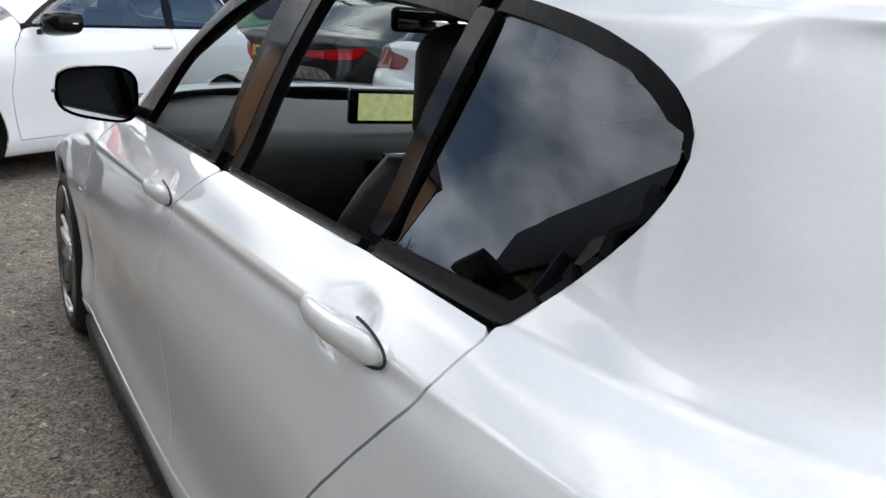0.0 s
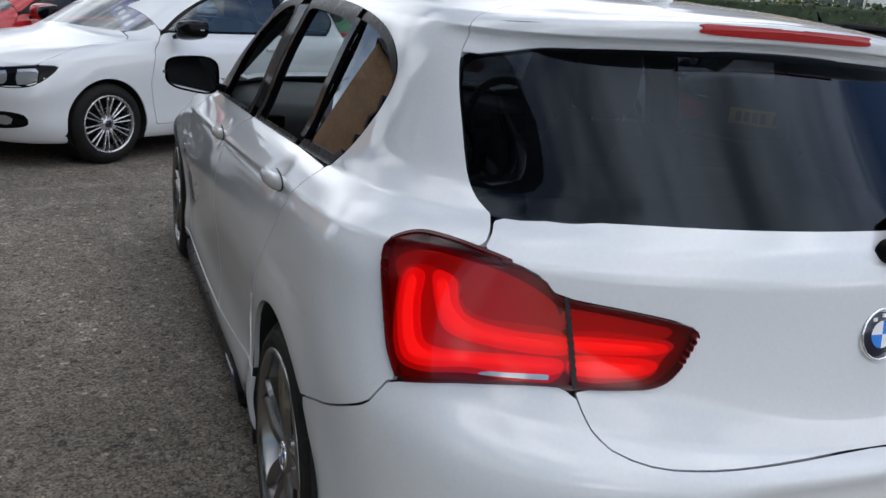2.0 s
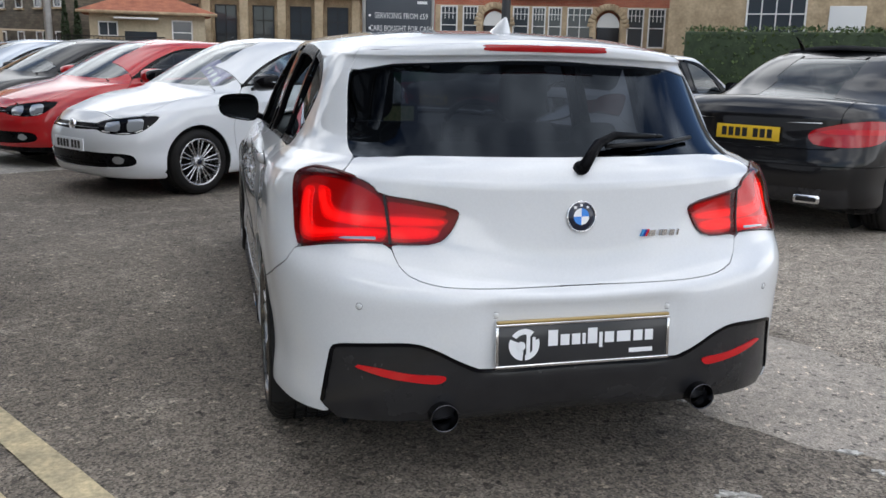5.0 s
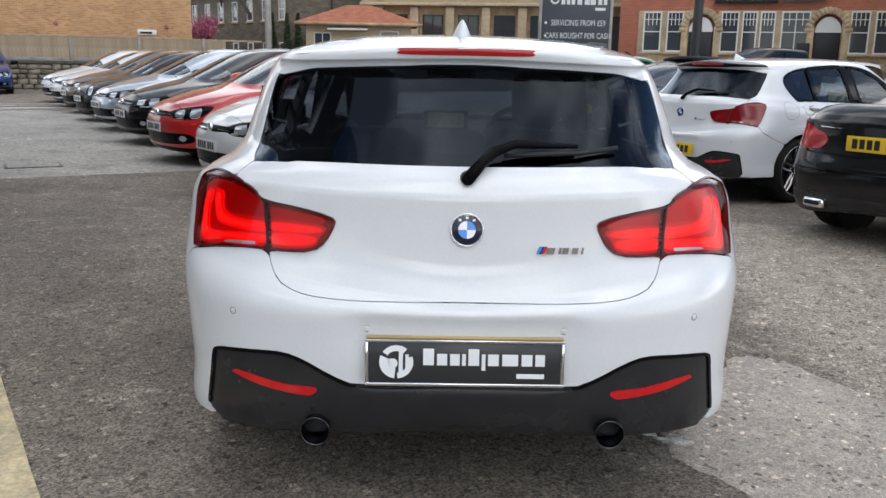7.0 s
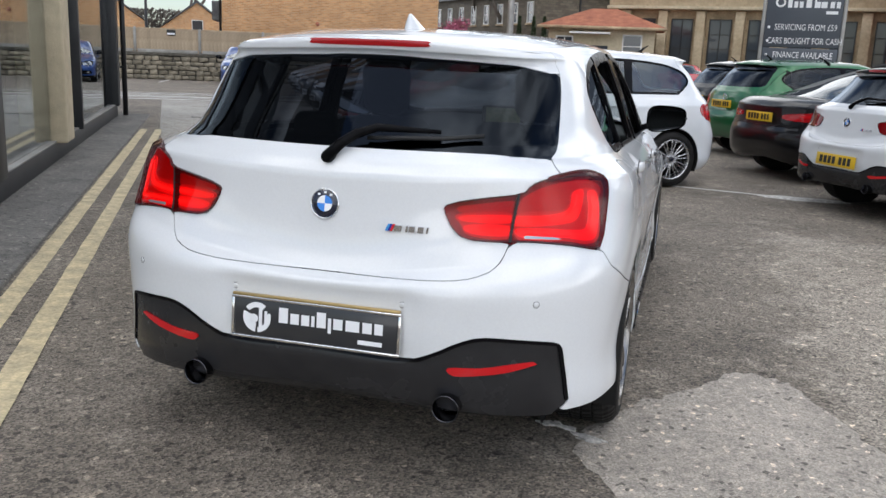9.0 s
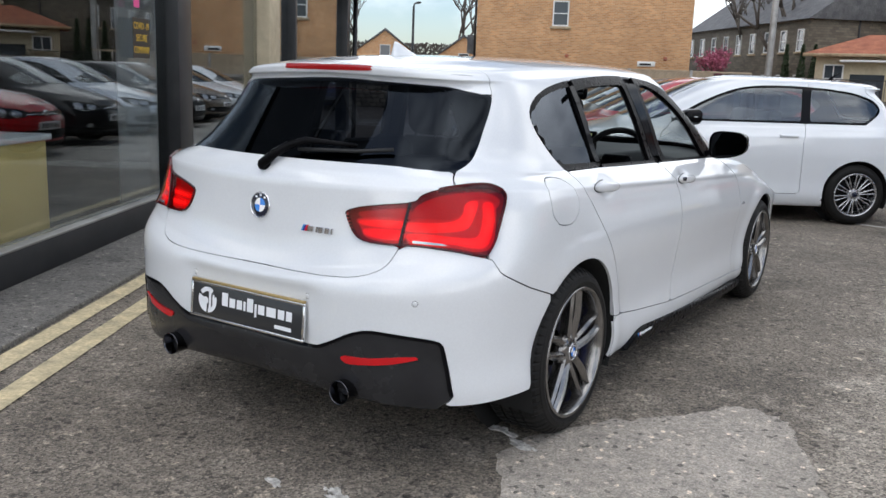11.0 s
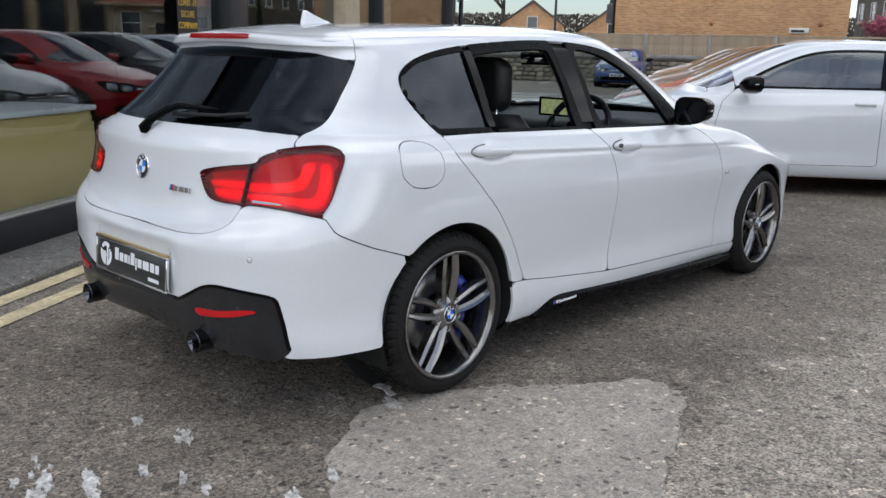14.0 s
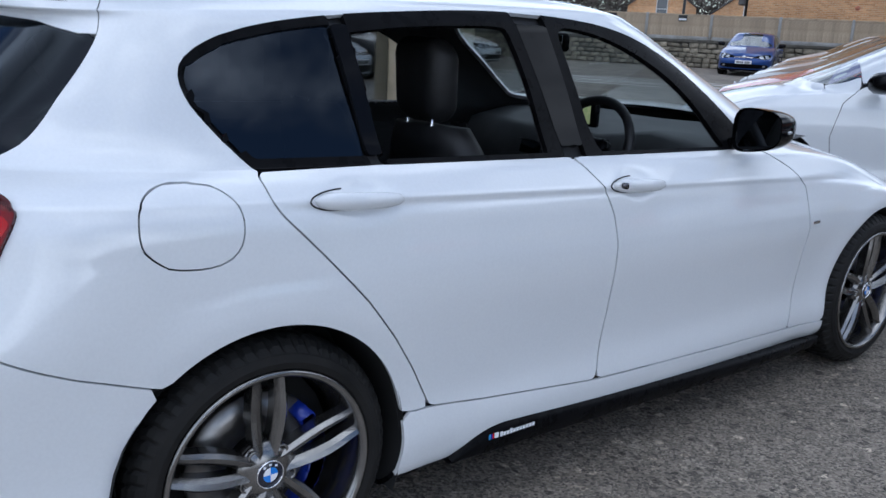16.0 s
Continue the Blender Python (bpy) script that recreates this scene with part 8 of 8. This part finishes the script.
        panel("daylight_strip", P, np.maximum(np.abs(HL + 0.012) - 0.005, Z - 0.645 * fz), M["white_frame"], hlamp, mirror=False, side=side, lift=0.001, flange=0)
        tlm = panel("tail_lamp", P, TL + 0.002, M["lamp_red_dark"], car, mirror=False, side=side, lift=0.003)
        panel("lamp_bar", P, np.maximum(TL + 0.03, np.abs(Z - 0.80 * fz) - 0.02), M["lamp_red"], tlm, mirror=False, side=side, lift=0.005, flange=0)
        wing_mirror(car, Matrix.Translation((side * 0.835 * fx, 2.50 * fy, 1.015 * fz)), side, paint_m if paint_m in ("red_paint",) else "gloss_black")
        for cy in (ra, fa):
            bm = bmesh.new()
            rr = wr + 0.03
            sheet([[(side * x, cy + rr * math.cos(a), wr + rr * math.sin(a)) for a in [math.pi * (1.13 - 1.26 * k / 20) for k in range(21)]] for x in (0.825 * fx, 0.58 * fx)], bm=bm)
            vs = [bm.verts.new((side * 0.58 * fx, cy + rr * math.cos(2 * math.pi * k / 20), wr + rr * math.sin(2 * math.pi * k / 20))) for k in range(20)]
            bm.faces.new(vs)
            part("wheel_well", bm, M["under"], car)
            car_wheel(car, Matrix.Translation((side * 0.833 * fx, cy, wr)) @ Matrix.Rotation(0.0 if side > 0 else math.pi, 4, "Z"), wr, wr - 0.088, 0.215, wheel, alloy=alloy, far=True)
        hy = 1.36 if doors == 1 else 1.62
        hnd = [hy] if doors == 1 else [hy, 0.80]
        for y_ in hnd:
            i, j = np.unravel_index(np.argmin((Y - y_ * fy - 0.1) ** 2 + (Z - 0.86 * fz) ** 2 + (X < 0.5) * 9), X.shape)
            part("door_handle", bm_box(0.035, 0.19, 0.032, Matrix.Translation((side * (P[i, j, 0] + 0.012), y_ * fy + 0.1, 0.86 * fz)), 0.012, 3), pm, car)
        fg = np.where(Y > L - 0.9, np.hypot(X - 0.60 * fx, (Z - 0.345 * fz) * 1.4), 9) - 0.05
        panel("fog_lamp", P, fg, lens_m, car, mirror=False, side=side, lift=0.0, flange=0.02)
    v, f = clip(P, np.maximum.reduce([-(D + 0.02), -W_, -G, -A]))
    v, f = both(v, f)
    v, f = clean(v, f)
    raw("inner_lining", v - normals(v, f) * 0.02, f, M["headliner"], car)
    part("underbody", bm_box(1.3 * fx, L - 0.7, 0.03, Matrix.Translation((0, L / 2, 0.24)), 0.01), M["under"], car)
    part("cabin_block", bm_box(1.2 * fx, 0.5, 0.5, Matrix.Translation((0, 2.42 * fy, 0.70)), 0.08, 3), M["trim_grey"], car)
    for sx in (0.34, -0.34):
        part("seat_back", bm_box(0.46, 0.14, 0.62, Matrix.Translation((sx * fx, 1.55 * fy, 0.80)) @ Matrix.Rotation(0.2, 4, "X"), 0.05, 3), M["leather"], car)
        part("headrest", bm_box(0.25, 0.10, 0.18, Matrix.Translation((sx * fx, 1.47 * fy, 1.17 * fz)), 0.04, 3), M["leather"], car)
    if style == "saloon":
        for side in (1, -1):
            tip = part("exhaust_trim", bm_box(0.20, 0.06, 0.075, Matrix.Translation((side * 0.50, 0.060, 0.30)) @ Matrix.Rotation(side * 0.18, 4, "Z"), 0.026, 3), M["chrome"], car, "chrome rounded exhaust trim")
            part("exhaust_bore", bm_box(0.165, 0.06, 0.045, Matrix.Translation((side * 0.501, 0.0565, 0.30)) @ Matrix.Rotation(side * 0.18, 4, "Z"), 0.018, 3), M["under"], tip)
        panel("chrome_strip", P, np.maximum.reduce([np.abs(Z - 0.862 * fz) - 0.007, X - 0.50 * fx, Y - 0.5]), M["chrome"], car, lift=0.004, flange=0.006)
        panel("bumper_crease", P, np.maximum.reduce([np.abs(Z - 0.545 * fz) - 0.006, Y - 0.9]), M["gloss_black"], car, lift=0.006, flange=0.008)
        panel("rear_valance", P, np.maximum.reduce([np.abs(Z - 0.30 * fz) - 0.075, X - 0.70 * fx, Y - 0.4]), M["diffuser"], car, lift=0.004, flange=0.01)
    zp = 0.48 * fz if style == "hatch" and plate != "high" else 0.76 * fz
    yp = {"hatch": -0.006, "saloon": 0.014, "fastback": 0.014}[style]
    number_plate(car, Matrix.Translation((0, yp, zp)), "yellow")
    number_plate(car, Matrix.Translation((0, L + 0.006, 0.46 * fz)) @ Matrix.Rotation(math.pi, 4, "Z"), "white")
    roundel_m = Matrix.Translation((0, 0.045, 0.86 * fz)) @ Matrix.Rotation(-math.pi / 2, 4, "Z")
    part("rear_badge", lathe([(0.034, -0.004), (0.044, -0.004), (0.044, 0.005), (0.034, 0.005)], 24, roundel_m, closed=True), M["chrome"], car)
    part("front_badge", lathe([(0.0005, 0.004), (0.045, 0.004), (0.05, 0.0), (0.05, -0.02)], 24, Matrix.Translation((0, L - 0.03, 0.625 * fz)) @ Matrix.Rotation(math.pi / 2, 4, "Z")), M["chrome"], car)
    part("roof_aerial", tube([(0, 0.75 * fy, 1.41 * fz), (0, 0.68 * fy, 1.47 * fz), (0, 0.62 * fy, 1.50 * fz)], 0.012, 6, radii=[0.02, 0.01, 0.005]), M["satin_black"], car)
    return car


def at(x, y, rz):
    return Matrix.Translation((x, y, 0)) @ Matrix.Rotation(radians(rz), 4, "Z")


ROW = "row of cars for sale"
OX, OY, RZ = 0.964, 8.53, 125.0
road_car("white_three_door", "white three-door hatchback with silver multi-spoke wheels", at(OX, OY, RZ), "white_paint_b", 3.97, 1.68, 1.46, "hatch", 1, "alloy_bright", "multi", group=ROW, price=True)
row = (("red_hatchback", "red hatchback with dark wheels in a row", "red_paint", 4.05, 1.75, 1.45, "vw"),
       ("black_hatchback", "black hatchback parked in a row", "black_paint", 4.26, 1.79, 1.46, "vw"),
       ("silver_hatchback", "pale silver-blue hatchback parked in a row", "silver_paint", 4.26, 1.79, 1.46, "vw"),
       ("small_black_car", "small black car with round headlamps in a row", "black_paint", 3.90, 1.73, 1.42, "round"),
       ("bronze_car", "dark bronze car parked in a row", "bronze_paint", 4.35, 1.80, 1.46, "vw"),
       ("white_saloon", "white car parked in a row", "white_paint_b", 4.40, 1.80, 1.44, "vw"),
       ("white_hatchback_far", "white hatchback at the end of the row", "white_paint_b", 4.20, 1.78, 1.46, "vw"))
for k, (nm, lb, pm, L, W, H, fr) in enumerate(row):
    hx, hy = -math.sin(radians(RZ)), math.cos(radians(RZ))
    dl_ = 3.97 - L
    road_car(nm.replace("_far", ""), lb, at(OX - 1.22 * (k + 1) + hx * dl_, OY + 2.27 * (k + 1) + hy * dl_, RZ), pm, L, W, H, "hatch", 2, "alloy_bright", "five", True, group=ROW, front=fr)
RIGHT = "row of cars facing away"
build_hatch("white_hatchback", "white hatchback with dark tail lamps and yellow plate", at(2.33, 6.46, -59), False, "yellow", False, RIGHT)
road_car("black_saloon", "glossy black saloon with red tail lamps and dark wheels", at(3.05, 3.83, -59), "black_paint", 4.88, 1.86, 1.47, "saloon", 2, "alloy_dark", "five", False, group=RIGHT)
road_car("black_fastback", "glossy black fastback with dark red tail lamps", at(1.79, 9.05, -59), "black_paint", 4.95, 1.91, 1.42, "fastback", 2, "alloy_bright", "five", False, group=RIGHT)
road_car("green_hatchback", "dark green hatchback with yellow plate", at(1.43, 11.75, -59), "green_paint", 4.26, 1.79, 1.48, "hatch", 2, "alloy_dark", "five", True, "high", group=RIGHT)
road_car("black_hatchback", "black hatchback beyond the green one", at(1.04, 14.45, -59), "black_paint", 4.2, 1.78, 1.46, "hatch", 2, "alloy_dark", "five", True, "high", group=RIGHT)
road_car("blue_hatchback", "blue hatchback parked nose out by the stone wall", at(-16.24, 29.6, 206.4), "blue_paint", 4.37, 1.80, 1.44, "hatch", 2, "alloy_bright", "five", True)
road_car("black_people_carrier", "black people carrier parked beyond the yard", at(13.2, 29.0, 112), "black_paint", 4.7, 1.95, 2.0, "hatch", 2, "alloy_dark", "five", True)
road_car("silver_estate", "silver grey car parked by the public house", at(12.6, 30.0, -100), "grey_paint", 4.5, 1.83, 1.62, "hatch", 2, "alloy_bright", "five", True)
road_car("white_small_car", "small white hatchback parked by the hedge", at(10.2, 18.6, 130), "white_paint_b", 3.9, 1.70, 1.50, "hatch", 2, "alloy_dark", "five", True)
for k, (x, y, pm) in enumerate(((-0.2, 45.0, "red_paint"), (2.0, 45.2, "silver_paint"))):
    road_car("distant_hatchback", ("red" if k == 0 else "silver") + " hatchback parked before the beige hall", at(x, y, 200), pm, 4.1, 1.75, 1.48, "hatch", 2, "alloy_bright", "five", True, group="cars before the hall")
